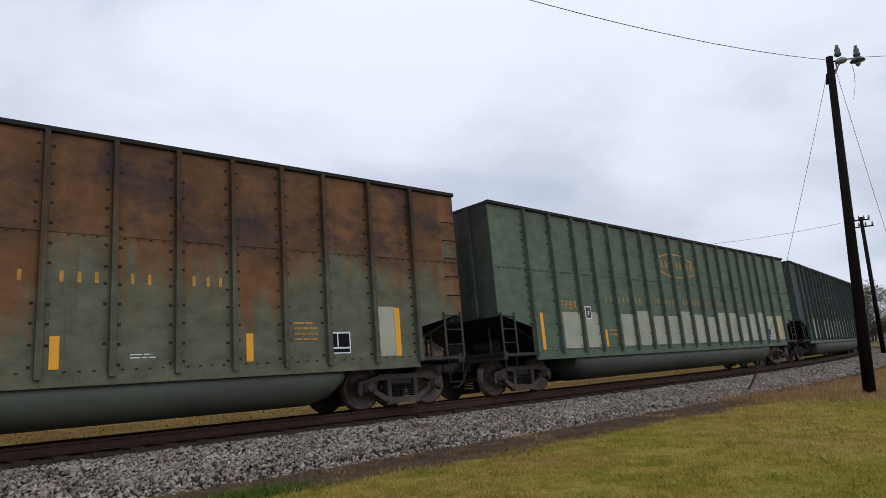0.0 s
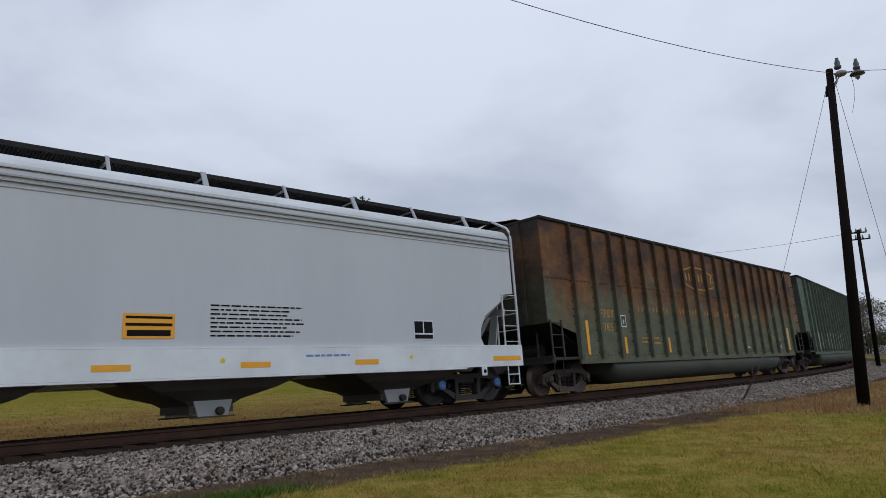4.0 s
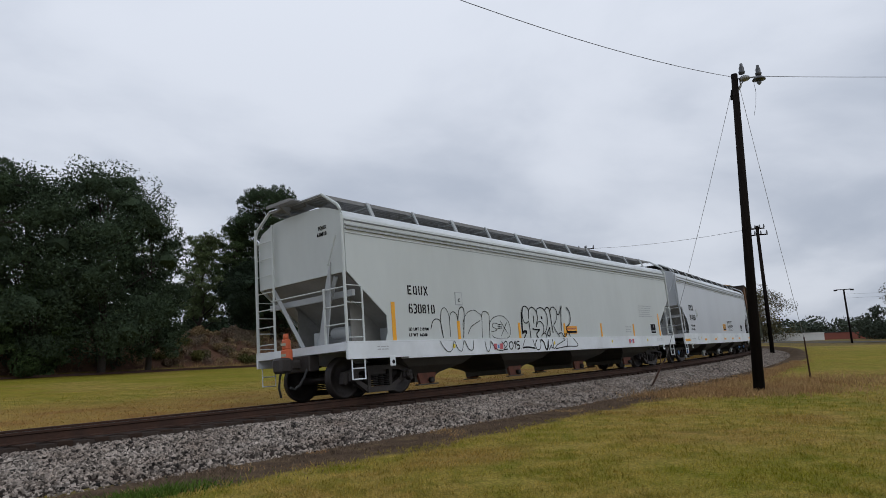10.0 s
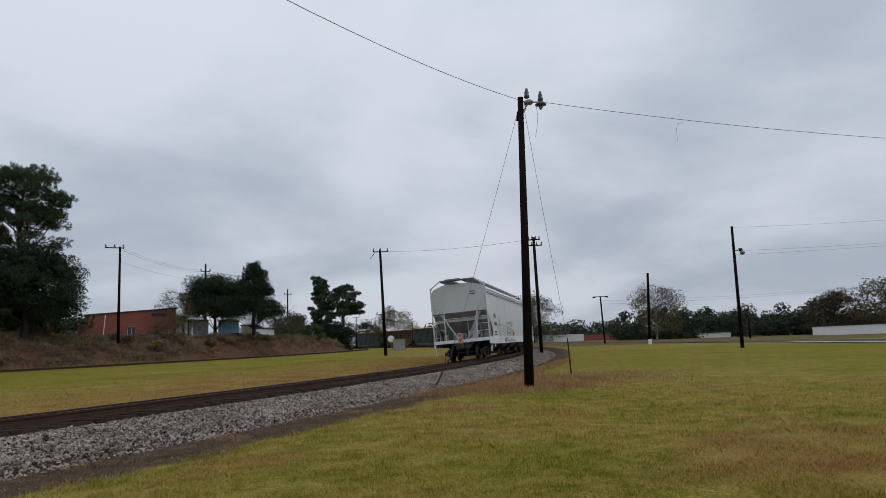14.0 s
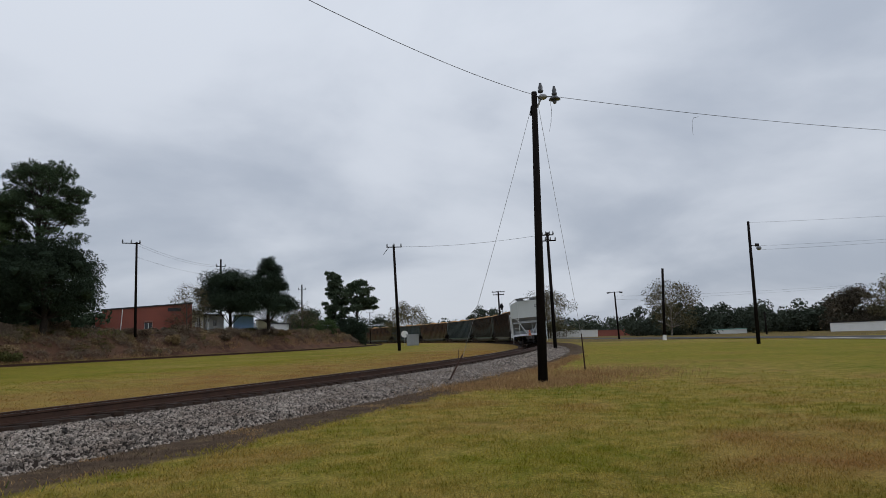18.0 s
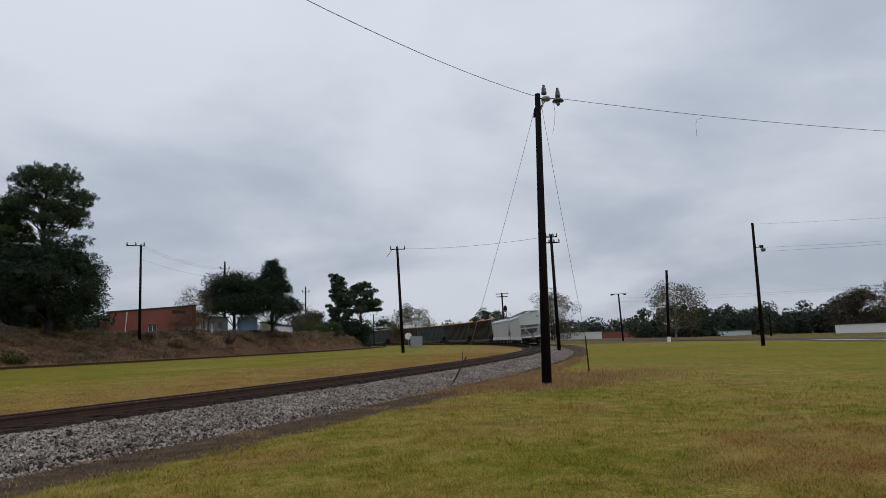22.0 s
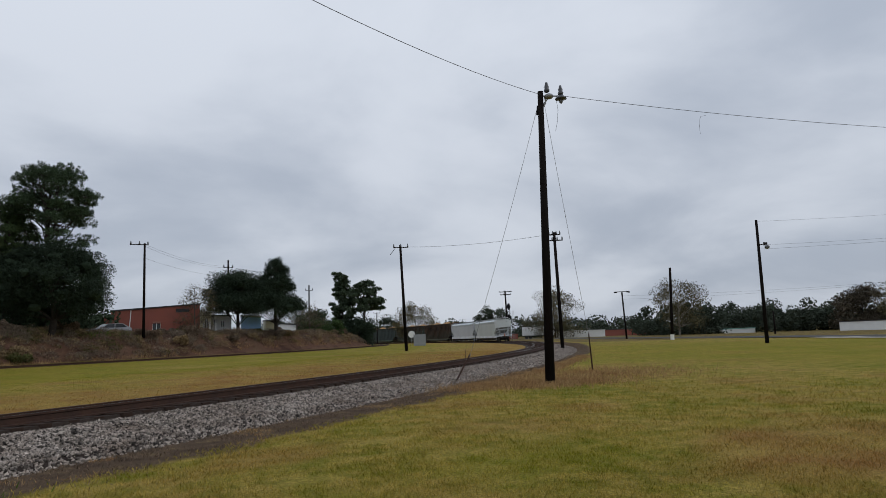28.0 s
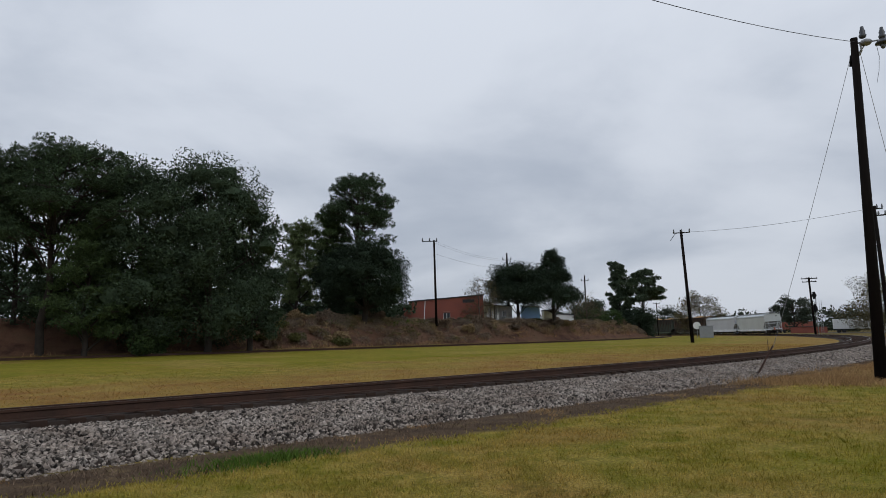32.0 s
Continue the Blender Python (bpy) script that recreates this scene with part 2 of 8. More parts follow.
M["cabinet"] = surface("aluminium_cabinet", (0.30, 0.31, 0.32), 0.4, 0.5, var=0.1, scale=2)
M["ballast"] = surface("grey_ballast_stone", (0.285, 0.246, 0.212), 0.9, var=0.3, scale=1.5, fine=30, bump=0.6, island=0.95, second=(0.165, 0.130, 0.105), spec=0.2)
# dirt brown taken nearly black, as painted shadow between the stones
M["bed"] = surface("dirty_shadowed_ballast_bed", (0.036, 0.026, 0.021), 0.95, spec=0.1, var=0.4, scale=1.2, fine=22, bump=0.8, second=(0.045, 0.034, 0.028))
M["rubber"] = surface("black_rubber", (0.02, 0.02, 0.02), 0.7, var=0.2)
M["car_dark"] = surface("dark_car_paint", (0.30, 0.31, 0.33), 0.3, 0.2, var=0.03, bump=0)
# ---- mesh helpers ----
def thing(name, label, category, group="", kind=""):
    return tagged(new(name), label, category, group, kind)


def part(name, bm, material, parent, label=""):
    me = bpy.data.meshes.new(name)
    bm.to_mesh(me)
    bm.free()
    me.materials.append(M[material])
    ob = new(name, me)
    ob.parent = parent
    return tagged(ob, label)


def share(name, src, parent, m):
    """Another part on the mesh of src."""
    ob = new(name, src.data)
    ob.parent = parent
    ob.matrix_basis = m
    return ob


def box(bm, x0, x1, y0, y1, z0, z1, bevel=0.0):
    v = [bm.verts.new((x, y, z)) for z in (z0, z1) for x, y in ((x0, y0), (x1, y0), (x1, y1), (x0, y1))]
    fs = [bm.faces.new([v[i] for i in q]) for q in ((3, 2, 1, 0), (4, 5, 6, 7), (0, 1, 5, 4), (1, 2, 6, 5), (2, 3, 7, 6), (3, 0, 4, 7))]
    if bevel:
        bmesh.ops.bevel(bm, geom=list({e for f in fs for e in f.edges}), offset=bevel, segments=1, affect="EDGES")
    return bm


def tube(bm, p, q, r0, r1=None, seg=8, cap=True):
    """A round bar from p to q."""
    p, q = Vector(p), Vector(q)
    r1 = r0 if r1 is None else r1
    turn = (q - p).to_track_quat("Z", "Y")
    rings = []
    for c, r in ((p, r0), (q, r1)):
        rings.append([bm.verts.new(c + turn @ Vector((r * math.cos(a), r * math.sin(a), 0))) for a in (2 * math.pi * k / seg for k in range(seg))])
    for k in range(seg):
        f = bm.faces.new((rings[0][k], rings[0][(k + 1) % seg], rings[1][(k + 1) % seg], rings[1][k]))
        f.smooth = seg > 6
    if cap:
        bm.faces.new(rings[0][::-1])
        bm.faces.new(rings[1])
    return bm


def run(bm, pts, r, seg=6):
    """One round bar bent through points."""
    P = [Vector(p) for p in pts]
    rings = []
    for i, p in enumerate(P):
        d = (P[min(i + 1, len(P) - 1)] - P[max(i - 1, 0)]).normalized()
        a = d.cross(Vector((0.13, 0.21, 0.97))).normalized()
        b = d.cross(a)
        rings.append([bm.verts.new(p + (a * math.cos(t) + b * math.sin(t)) * r) for t in (2 * math.pi * k / seg for k in range(seg))])
    for u, v in zip(rings, rings[1:]):
        for k in range(seg):
            bm.faces.new((u[k], u[(k + 1) % seg], v[(k + 1) % seg], v[k]))
    bm.faces.new(rings[0][::-1])
    bm.faces.new(rings[-1])
    return bm


def prism(bm, outline, axis, a, b):
    """An outline of 2D points pushed along an axis from a to b."""
    put = {"x": lambda u, v, w: (w, u, v), "y": lambda u, v, w: (u, w, v), "z": lambda u, v, w: (u, v, w)}[axis]
    lo = [bm.verts.new(put(u, v, a)) for u, v in outline]
    hi = [bm.verts.new(put(u, v, b)) for u, v in outline]
    n = len(outline)
    for k in range(n):
        bm.faces.new((lo[k], lo[(k + 1) % n], hi[(k + 1) % n], hi[k]))
    bm.faces.new(lo[::-1])
    bm.faces.new(hi)
    bmesh.ops.recalc_face_normals(bm, faces=bm.faces[:])
    return bm


def lathe(bm, profile, seg=16, centre=(0, 0, 0), axis="z"):
    """A profile of (radius, height) turned about an axis."""
    put = {"z": lambda a, b, h: (a, b, h), "y": lambda a, b, h: (a, h, b), "x": lambda a, b, h: (h, a, b)}[axis]
    rings = []
    for r, h in profile:
        rings.append([bm.verts.new(Vector(centre) + Vector(put(r * math.cos(t), r * math.sin(t), h))) for t in (2 * math.pi * k / seg for k in range(seg))])
    for a, b in zip(rings, rings[1:]):
        for k in range(seg):
            f = bm.faces.new((a[k], a[(k + 1) % seg], b[(k + 1) % seg], b[k]))
            f.smooth = True
    bm.faces.new(rings[0])
    bm.faces.new(rings[-1])
    bmesh.ops.recalc_face_normals(bm, faces=bm.faces[:])
    return bm


def loft(bm, sections, cap=True):
    """Sections with as many points each, joined in a row."""
    rows = [[bm.verts.new(p) for p in s] for s in sections]
    n = len(rows[0])
    for a, b in zip(rows, rows[1:]):
        for k in range(n):
            bm.faces.new((a[k], a[(k + 1) % n], b[(k + 1) % n], b[k]))
    if cap:
        bm.faces.new(rows[0][::-1])
        bm.faces.new(rows[-1])
    bmesh.ops.recalc_face_normals(bm, faces=bm.faces[:])
    return bm


def raw(name, verts, faces, material, parent=None, smooth=False):
    me = bpy.data.meshes.new(name)
    me.from_pydata(verts, [], faces)
    me.materials.append(M[material])
    if smooth:
        me.polygons.foreach_set("use_smooth", [True] * len(me.polygons))
    ob = new(name, me)
    ob.parent = parent
    return ob


def letters(name, text, size, material, parent, m, label="", squeeze=1.0, bold=0.075):
    """Lettering as a thin mesh; m lays its plane (x along the line, y up)."""
    cu = bpy.data.curves.new(name, "FONT")
    cu.body, cu.size, cu.extrude, cu.space_character = text, size, 0.002, 1.16
    cu.offset = 0.013 * size
    tmp = new(name + "_tmp", cu)
    me = bpy.data.meshes.new_from_object(tmp.evaluated_get(bpy.context.evaluated_depsgraph_get()))
    bpy.data.objects.remove(tmp)
    bpy.data.curves.remove(cu)
    if bold:
        bm = bmesh.new()
        for dx, dz in ((0.0, 0.0), (bold * size, 0.0006)):
            o = len(bm.verts)
            bm.from_mesh(me)
            bm.verts.ensure_lookup_table()
            for v in bm.verts[o:]:
                v.co += Vector((dx, dx * 0.4, dz))
        bm.to_mesh(me)
        bm.free()
    me.materials.clear()
    me.materials.append(M[material])
    ob = new(name, me)
    ob.parent = parent
    ob.matrix_basis = m @ Matrix.Diagonal((squeeze, 1, 1, 1))
    return tagged(ob, label)


# ---- the line of the track: a bend to the left with the outer rail raised ----
STEP = 1.0
KNOTS = (-140, -30, 10, 30, 50, 75, 100, 140, 300, 360, 620)
BENDS = (0.0, 0.112, 0.112, 0.328, 0.264, 0.245, 0.273, 0.276, 0.276, 0.0, 0.0)
LINE_S = np.arange(-140.0, 620.0, STEP)
LINE_H = 50.414 - (np.cumsum(np.interp(LINE_S, KNOTS, BENDS)) - np.interp(LINE_S, KNOTS, BENDS)[:141].sum()) * STEP
LINE_X = np.cumsum(np.sin(np.radians(LINE_H))) * STEP
LINE_Y = np.cumsum(np.cos(np.radians(LINE_H))) * STEP
LINE_X += -9.783 - LINE_X[140]
LINE_Y += 8.08 - LINE_Y[140]
RAIL_Z, BANK, GAUGE = 0.526, 3.5, 1.5


def on_line(s):
    """Place and heading of the track's middle at s metres."""
    return (float(np.interp(s, LINE_S, LINE_X)), float(np.interp(s, LINE_S, LINE_Y)), float(np.interp(s, LINE_S, LINE_H)))


def line_z():
    return RAIL_Z - 0.75 * math.sin(radians(BANK))


def track_point(s, side, up):
    """A point beside the line: side metres to the right of the way, up above the plane of the rails."""
    x, y, h = on_line(s)
    h, e = radians(h), radians(BANK)
    c = side * math.cos(e) - up * math.sin(e)
    return (x + c * math.cos(h), y - c * math.sin(h), line_z() + side * math.sin(e) + up * math.cos(e))


def to_line(X, Y):
    """For arrays of places: s and the distance to the right of the track."""
    S, D = np.empty_like(X), np.empty_like(X)
    for i in range(0, len(X), 20000):
        dx, dy = X[i:i + 20000, None] - LINE_X[None], Y[i:i + 20000, None] - LINE_Y[None]
        k = np.argmin(dx * dx + dy * dy, axis=1)
        r = np.arange(len(k))
        h = np.radians(LINE_H[k])
        S[i:i + 20000] = LINE_S[k]
        D[i:i + 20000] = dx[r, k] * np.cos(h) - dy[r, k] * np.sin(h)
    return S, D
# ---- the ground ----
SIDE_S = np.arange(-140.0, 230.0, 1.0)
SIDE_H = 50.0 - np.cumsum(np.interp(SIDE_S, (-140, 30, 55, 230), (0, 0, 0.33, 0.33)))
SIDE_X = np.cumsum(np.sin(np.radians(SIDE_H)))
SIDE_Y = np.cumsum(np.cos(np.radians(SIDE_H)))
SIDE_X += -32.3 - SIDE_X[140]
SIDE_Y += 47.0 - SIDE_Y[140]
SIDE_Z = 0.50


def ease(v, lo, hi):
    t = np.clip((v - lo) / (hi - lo), 0, 1)
    return t * t * (3 - 2 * t)


def to_side(X, Y):
    S, D = np.empty_like(X), np.empty_like(X)
    for i in range(0, len(X), 20000):
        dx, dy = X[i:i + 20000, None] - SIDE_X[None], Y[i:i + 20000, None] - SIDE_Y[None]
        k = np.argmin(dx * dx + dy * dy, axis=1)
        r = np.arange(len(k))
        h = np.radians(SIDE_H[k])
        S[i:i + 20000] = SIDE_S[k]
        D[i:i + 20000] = dx[r, k] * np.cos(h) - dy[r, k] * np.sin(h)
    return S, D


def lumps(X, Y, w, seed):
    """Soft unevenness about w metres wide."""
    rng = np.random.RandomState(seed)
    z = np.zeros_like(X)
    for k in range(7):
        a, f, p = rng.uniform(0, 6.28), rng.uniform(0.6, 1.8) / w, rng.uniform(0, 6.28)
        z += np.sin((X * math.cos(a) + Y * math.sin(a)) * f * 2 * math.pi + p)
    return z / 7


def ground_z(X, Y):
    """Height of the ground, and the masks for bare dirt by the track and for the bank."""
    X, Y = np.asarray(X, float), np.asarray(Y, float)
    S, D = to_line(X, Y)
    S2, D2 = to_side(X, Y)
    R = np.hypot(X, Y)
    out = 0.32 * ease(R, 22, 80)
    shoulder = 0.22 * (1 - ease(np.abs(D), 1.6, 3.9)) - 0.02
    near = np.where(D > 0, out, 0.28 + 0.02 * ease(-D, 4, 26))
    z = np.where(np.abs(D) < 3.9, np.where(D > 0, np.maximum(shoulder, -0.02) * (1 - ease(D, 2.5, 3.9)), 0.12 + 0.16 * ease(-D, 1.5, 3.9)), near)
    w = 8.0 - 3.6 * ease(S2, 34, 64)
    bank = ease(-D2 / w, 0.2, 1.0) * (1 - ease(S2, 98, 126)) * (D < -10)
    z = z + bank * (3.24 - 0.55 * ease(S2, 32, 52)) + 0.14 * bank * np.exp(-((D2 + w + 0.4) / 1.1) ** 2)
    z = z + 0.035 * lumps(X, Y, 5.0, 3) * ease(np.abs(D), 3.8, 7) + 0.18 * lumps(X, Y, 4.0, 5) * bank
    dirt = (1 - ease(np.abs(D - 4.1 - 0.35 * lumps(X, Y, 3.0, 9)), 0.25, 1.15))
    return z, dirt, bank, S, D



def gz(x, y):
    return float(ground_z(np.array([x]), np.array([y]))[0][0])


rad = np.concatenate([[0.4], 1.2 * 1.0225 ** np.arange(0, 300), [1400, 2200, 3600]])
ang = np.concatenate([np.radians(np.arange(-60, 85, 0.4)), np.radians(np.arange(85, 300, 3.0))])
RR, AA = np.meshgrid(rad, ang, indexing="ij")
GX, GY = (RR * np.sin(AA)).ravel(), (RR * np.cos(AA)).ravel()
GZ, GD, GB, GS, GL = ground_z(GX, GY)
nr, na = RR.shape
idx = np.arange(nr * na).reshape(nr, na)
quads = np.stack([idx[:-1], np.roll(idx, -1, 1)[:-1], np.roll(idx, -1, 1)[1:], idx[1:]], -1).reshape(-1, 4)[:, ::-1]
gme = bpy.data.meshes.new("ground")
gme.from_pydata(np.stack([GX, GY, GZ], 1).tolist(), [], quads.tolist() + [idx[0].tolist()])
gme.polygons.foreach_set("use_smooth", [True] * len(gme.polygons))


def lushness(X, Y, L):
    """How green (above 0) or worn to straw (below 0) the grass is; L is the distance off the line."""
    R = np.hypot(X, Y)
    g = np.where(L >= 0, 0.85 * ease(X + 0.35 * Y + 5 * lumps(X, Y, 12.0, 15), 24, 40), 0) + np.where(L < 0, ease(-L + 2.0 * lumps(X, Y, 9.0, 13), 11, 17), 0)
    g = g - 1.1 * np.where(L < 0, 1 - ease(-L + 2.0 * lumps(X, Y, 6.0, 14), 5, 11), 0)
    g = g * np.where(L > 0, 1 - ease(R, 62, 78), 1)
    # worn straw-brown patches on the near lawn, and bands of it between the tracks
    worn = 1.25 * np.exp(-((X - 7.8) / 2.6) ** 2 - ((Y - 5.5) / 1.8) ** 2) + 0.75 * ease(lumps(X, Y, 5.5, 17), 0.12, 0.5) * (1 - ease(R, 14, 30))
    fresh = 0.75 * np.exp(-((X - 5.4) / 2.3) ** 2 - ((Y - 7.2) / 1.0) ** 2) + 0.45 * ease(lumps(X, Y, 3.2, 18), 0.22, 0.55) * (1 - ease(R, 16, 30))
    return g + np.where(L > 4.5, fresh - 0.95 * worn, 0) - np.where(L < -4, 0.9 * ease(lumps(X, Y, 14.0, 19), 0.05, 0.4), 0)


GR = np.hypot(GX, GY)
lush = lushness(GX, GY, GL)
GD = np.maximum(GD, np.where(GL > 6, 0.45 * ease(GR, 80, 96), 0))
for key, arr in (("dirt", GD), ("bank", GB), ("lush", lush)):
    gme.attributes.new(key, "FLOAT", "POINT").data.foreach_set("value", arr.astype(np.float32))


def ground_material(name="mown_grass_and_dirt", blade=False):
    m = bpy.data.materials.new(name)
    m.use_nodes = True
    n, l = m.node_tree.nodes, m.node_tree.links
    b = n["Principled BSDF"]
    b.inputs["Roughness"].default_value = 0.95
    b.inputs["Specular IOR Level"].default_value = 0.05
    co = n.new("ShaderNodeTexCoord")

    def noise_at(scale, detail=4, rough=0.55, stretch=None):
        t = n.new("ShaderNodeTexNoise")
        t.inputs["Scale"].default_value, t.inputs["Detail"].default_value, t.inputs["Roughness"].default_value = scale, detail, rough
        l.new(co.outputs["Object"], t.inputs["Vector"])
        return t.outputs["Fac"]

    def ramp(fac, stops):
        r = n.new("ShaderNodeValToRGB")
        while len(r.color_ramp.elements) < len(stops):
            r.color_ramp.elements.new(0.5)
        for e, (p, c) in zip(r.color_ramp.elements, stops):
            e.position, e.color = p, (*c, 1)
        l.new(fac, r.inputs["Fac"])
        return r.outputs["Color"]

    def mix(fac, a, c, kind="MIX"):
        x = n.new("ShaderNodeMix")
        x.data_type, x.blend_type = "RGBA", kind
        if isinstance(fac, float):
            x.inputs["Factor"].default_value = fac
        else:
            l.new(fac, x.inputs["Factor"])
        l.new(a, x.inputs["A"])
        l.new(c, x.inputs["B"])
        return x.outputs["Result"]

    grass = ramp(noise_at(0.22, 6, 0.66), [(0.34, (0.135, 0.155, 0.012)), (0.44, (0.240, 0.205, 0.028)), (0.53, (0.335, 0.245, 0.058)), (0.62, (0.275, 0.150, 0.050))])
    tufts = ramp(noise_at(2.1, 6, 0.7), [(0.39, (0.105, 0.128, 0.010)), (0.60, (0.38, 0.285, 0.080))])
    grain = ramp(noise_at(28, 4, 0.7), [(0.3, (0.37, 0.365, 0.365)), (0.7, (1.46, 1.42, 1.42))])
    base = mix(0.52, grass, tufts)
    al = n.new("ShaderNodeAttribute")
    al.attribute_name = "lush"
    up = n.new("ShaderNodeMath")
    up.operation, up.use_clamp = "MULTIPLY", True
    up.inputs[1].default_value = 0.7
    l.new(al.outputs["Fac"], up.inputs[0])
    drift = mix(0.45, ramp(noise_at(0.6, 7, 0.72), [(0.3, (0.115, 0.130, 0.012)), (0.5, (0.205, 0.195, 0.016)), (0.7, (0.275, 0.225, 0.032))]),
                ramp(noise_at(0.11, 5, 0.6), [(0.36, (0.150, 0.165, 0.010)), (0.52, (0.215, 0.195, 0.018)), (0.66, (0.300, 0.205, 0.036))]))
    base = mix(up.outputs[0], base, drift)
    dn = n.new("ShaderNodeMath")
    dn.operation, dn.use_clamp = "MULTIPLY", True
    dn.inputs[1].default_value = -0.8
    l.new(al.outputs["Fac"], dn.inputs[0])
    base = mix(dn.outputs[0], base, ramp(noise_at(0.5, 7, 0.72), [(0.38, (0.250, 0.130, 0.044)), (0.62, (0.33, 0.235, 0.066))]))
    at = n.new("ShaderNodeAttribute")
    at.attribute_name = "dirt"
    soil = ramp(noise_at(2.2, 5, 0.65), [(0.3, (0.062, 0.042, 0.028)), (0.55, (0.112, 0.078, 0.050)), (0.72, (0.19, 0.14, 0.068))])
    sharp = n.new("ShaderNodeMapRange")
    nd = n.new("ShaderNodeMath")
    nd.operation = "MULTIPLY_ADD"
    l.new(noise_at(1.1, 4), nd.inputs[0])
    nd.inputs[1].default_value = 0.9
    l.new(at.outputs["Fac"], nd.inputs[2])
    l.new(nd.outputs[0], sharp.inputs["Value"])
    sharp.inputs["From Min"].default_value, sharp.inputs["From Max"].default_value = 0.65, 1.05
    c = mix(sharp.outputs[0], base, soil)
    ab = n.new("ShaderNodeAttribute")
    ab.attribute_name = "bank"
    red = ramp(noise_at(0.45, 6, 0.65), [(0.36, (0.070, 0.041, 0.030)), (0.50, (0.140, 0.078, 0.052)), (0.62, (0.125, 0.080, 0.052)), (0.72, (0.25, 0.175, 0.090))])
    bs = n.new("ShaderNodeMapRange")
    bs.inputs["From Min"].default_value, bs.inputs["From Max"].default_value = 0.01, 0.10
    l.new(ab.outputs["Fac"], bs.inputs["Value"])
    c = mix(bs.outputs[0], c, red)
    if blade:
        geo = n.new("ShaderNodeNewGeometry")
        grain = ramp(geo.outputs["Random Per Island"], [(0.0, (0.80, 0.82, 0.76)), (1.0, (1.70, 1.58, 1.56))])
    c = mix(1.0, c, grain, "MULTIPLY")
    l.new(c, b.inputs["Base Color"])
    bp = n.new("ShaderNodeBump")
    bp.inputs["Strength"].default_value, bp.inputs["Distance"].default_value = 0.6, 0.04
    l.new(noise_at(24, 5, 0.7), bp.inputs["Height"])
    l.new(bp.outputs[0], b.inputs["Normal"])
    return m


gme.materials.append(ground_material())
ground = tagged(new("ground", gme), "mown autumn grass field, green and straw-coloured, with bare dirt along the tracks", "ground", kind="structure")
# ---- ballast, ties and rails ----
def strip(name, s0, s1, step, profile, material, put, close=False):
    """A profile of (side, up) drawn along a line."""
    ss = np.arange(s0, s1 + step / 2, step)
    n = len(profile)
    verts = [put(s, a, b) for s in ss for a, b in profile]
    faces = []
    for i in range(len(ss) - 1):
        for k in range(n if close else n - 1):
            a, b = i * n + k, i * n + (k + 1) % n
            faces.append((a, b, b + n, a + n))
    if close:
        faces += [tuple(range(n - 1, -1, -1)), tuple(range((len(ss) - 1) * n, len(ss) * n))]
    return raw(name, verts, faces, material)


def side_point(s, side, up):
    x, y, h = (float(np.interp(s, SIDE_S, a)) for a in (SIDE_X, SIDE_Y, SIDE_H))
    h = radians(h)
    return (x + side * math.cos(h), y - side * math.sin(h), SIDE_Z + up)


RAIL = [(-0.069, -0.172), (0.069, -0.172), (0.069, -0.158), (0.012, -0.14), (0.009, -0.05), (0.034, -0.04), (0.036, -0.006), (0.028, 0.0), (-0.028, 0.0), (-0.036, -0.006), (-0.034, -0.04), (-0.009, -0.05), (-0.012, -0.14), (-0.069, -0.158)]
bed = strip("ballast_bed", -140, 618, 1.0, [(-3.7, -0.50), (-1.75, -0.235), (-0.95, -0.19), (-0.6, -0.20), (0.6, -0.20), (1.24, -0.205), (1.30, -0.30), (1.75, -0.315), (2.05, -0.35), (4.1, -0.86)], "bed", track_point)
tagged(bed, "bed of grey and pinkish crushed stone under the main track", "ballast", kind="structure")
track = thing("railway_track", "rusty steel rails spiked to dark wooden ties in grey ballast, bending away", "railway track", kind="structure")
for side in (-0.75, 0.75):
    o = strip("rail", -140, 618, 1.0, [(side + a, b) for a, b in RAIL], "rail", track_point, True)
    o.parent = track
    o = strip("rail_head", -140, 618, 1.0, [(side - 0.024, 0.0015), (side + 0.024, 0.0015)], "railhead", track_point)
    o.parent = track
siding = thing("siding_track", "disused-looking siding with dark rails along the foot of a bank", "railway track", kind="structure")
for side in (-0.75, 0.75):
    o = strip("rail", -138, 225, 2.0, [(side + a, b) for a, b in RAIL], "rail", side_point, True)
    o.parent = siding
o = strip("siding_bed", -138, 225, 2.0, [(-2.6, -0.5), (-1.5, -0.22), (1.5, -0.22), (2.6, -0.5)], "ballast", side_point)
tagged(o, "thin grey ballast under the siding", "ballast", kind="structure")

tie_me = bpy.data.meshes.new("tie")
tb = bmesh.new()
box(tb, -0.11, 0.11, -1.3, 1.3, -0.36, -0.174, 0.012)
tb.to_mesh(tie_me)
tb.free()
tie_me.materials.append(M["tie"])
rng = random.Random(4)
for k in range(290):
    s = -20 + k * 0.52
    x, y, h = on_line(s)
    o = new("tie", tie_me)
    o.parent = track
    o.matrix_basis = pose(x, y, line_z(), -BANK, 0, 90 - h + rng.uniform(-1, 1)) @ pose(0, rng.uniform(-0.05, 0.05), rng.uniform(-0.02, 0.0))


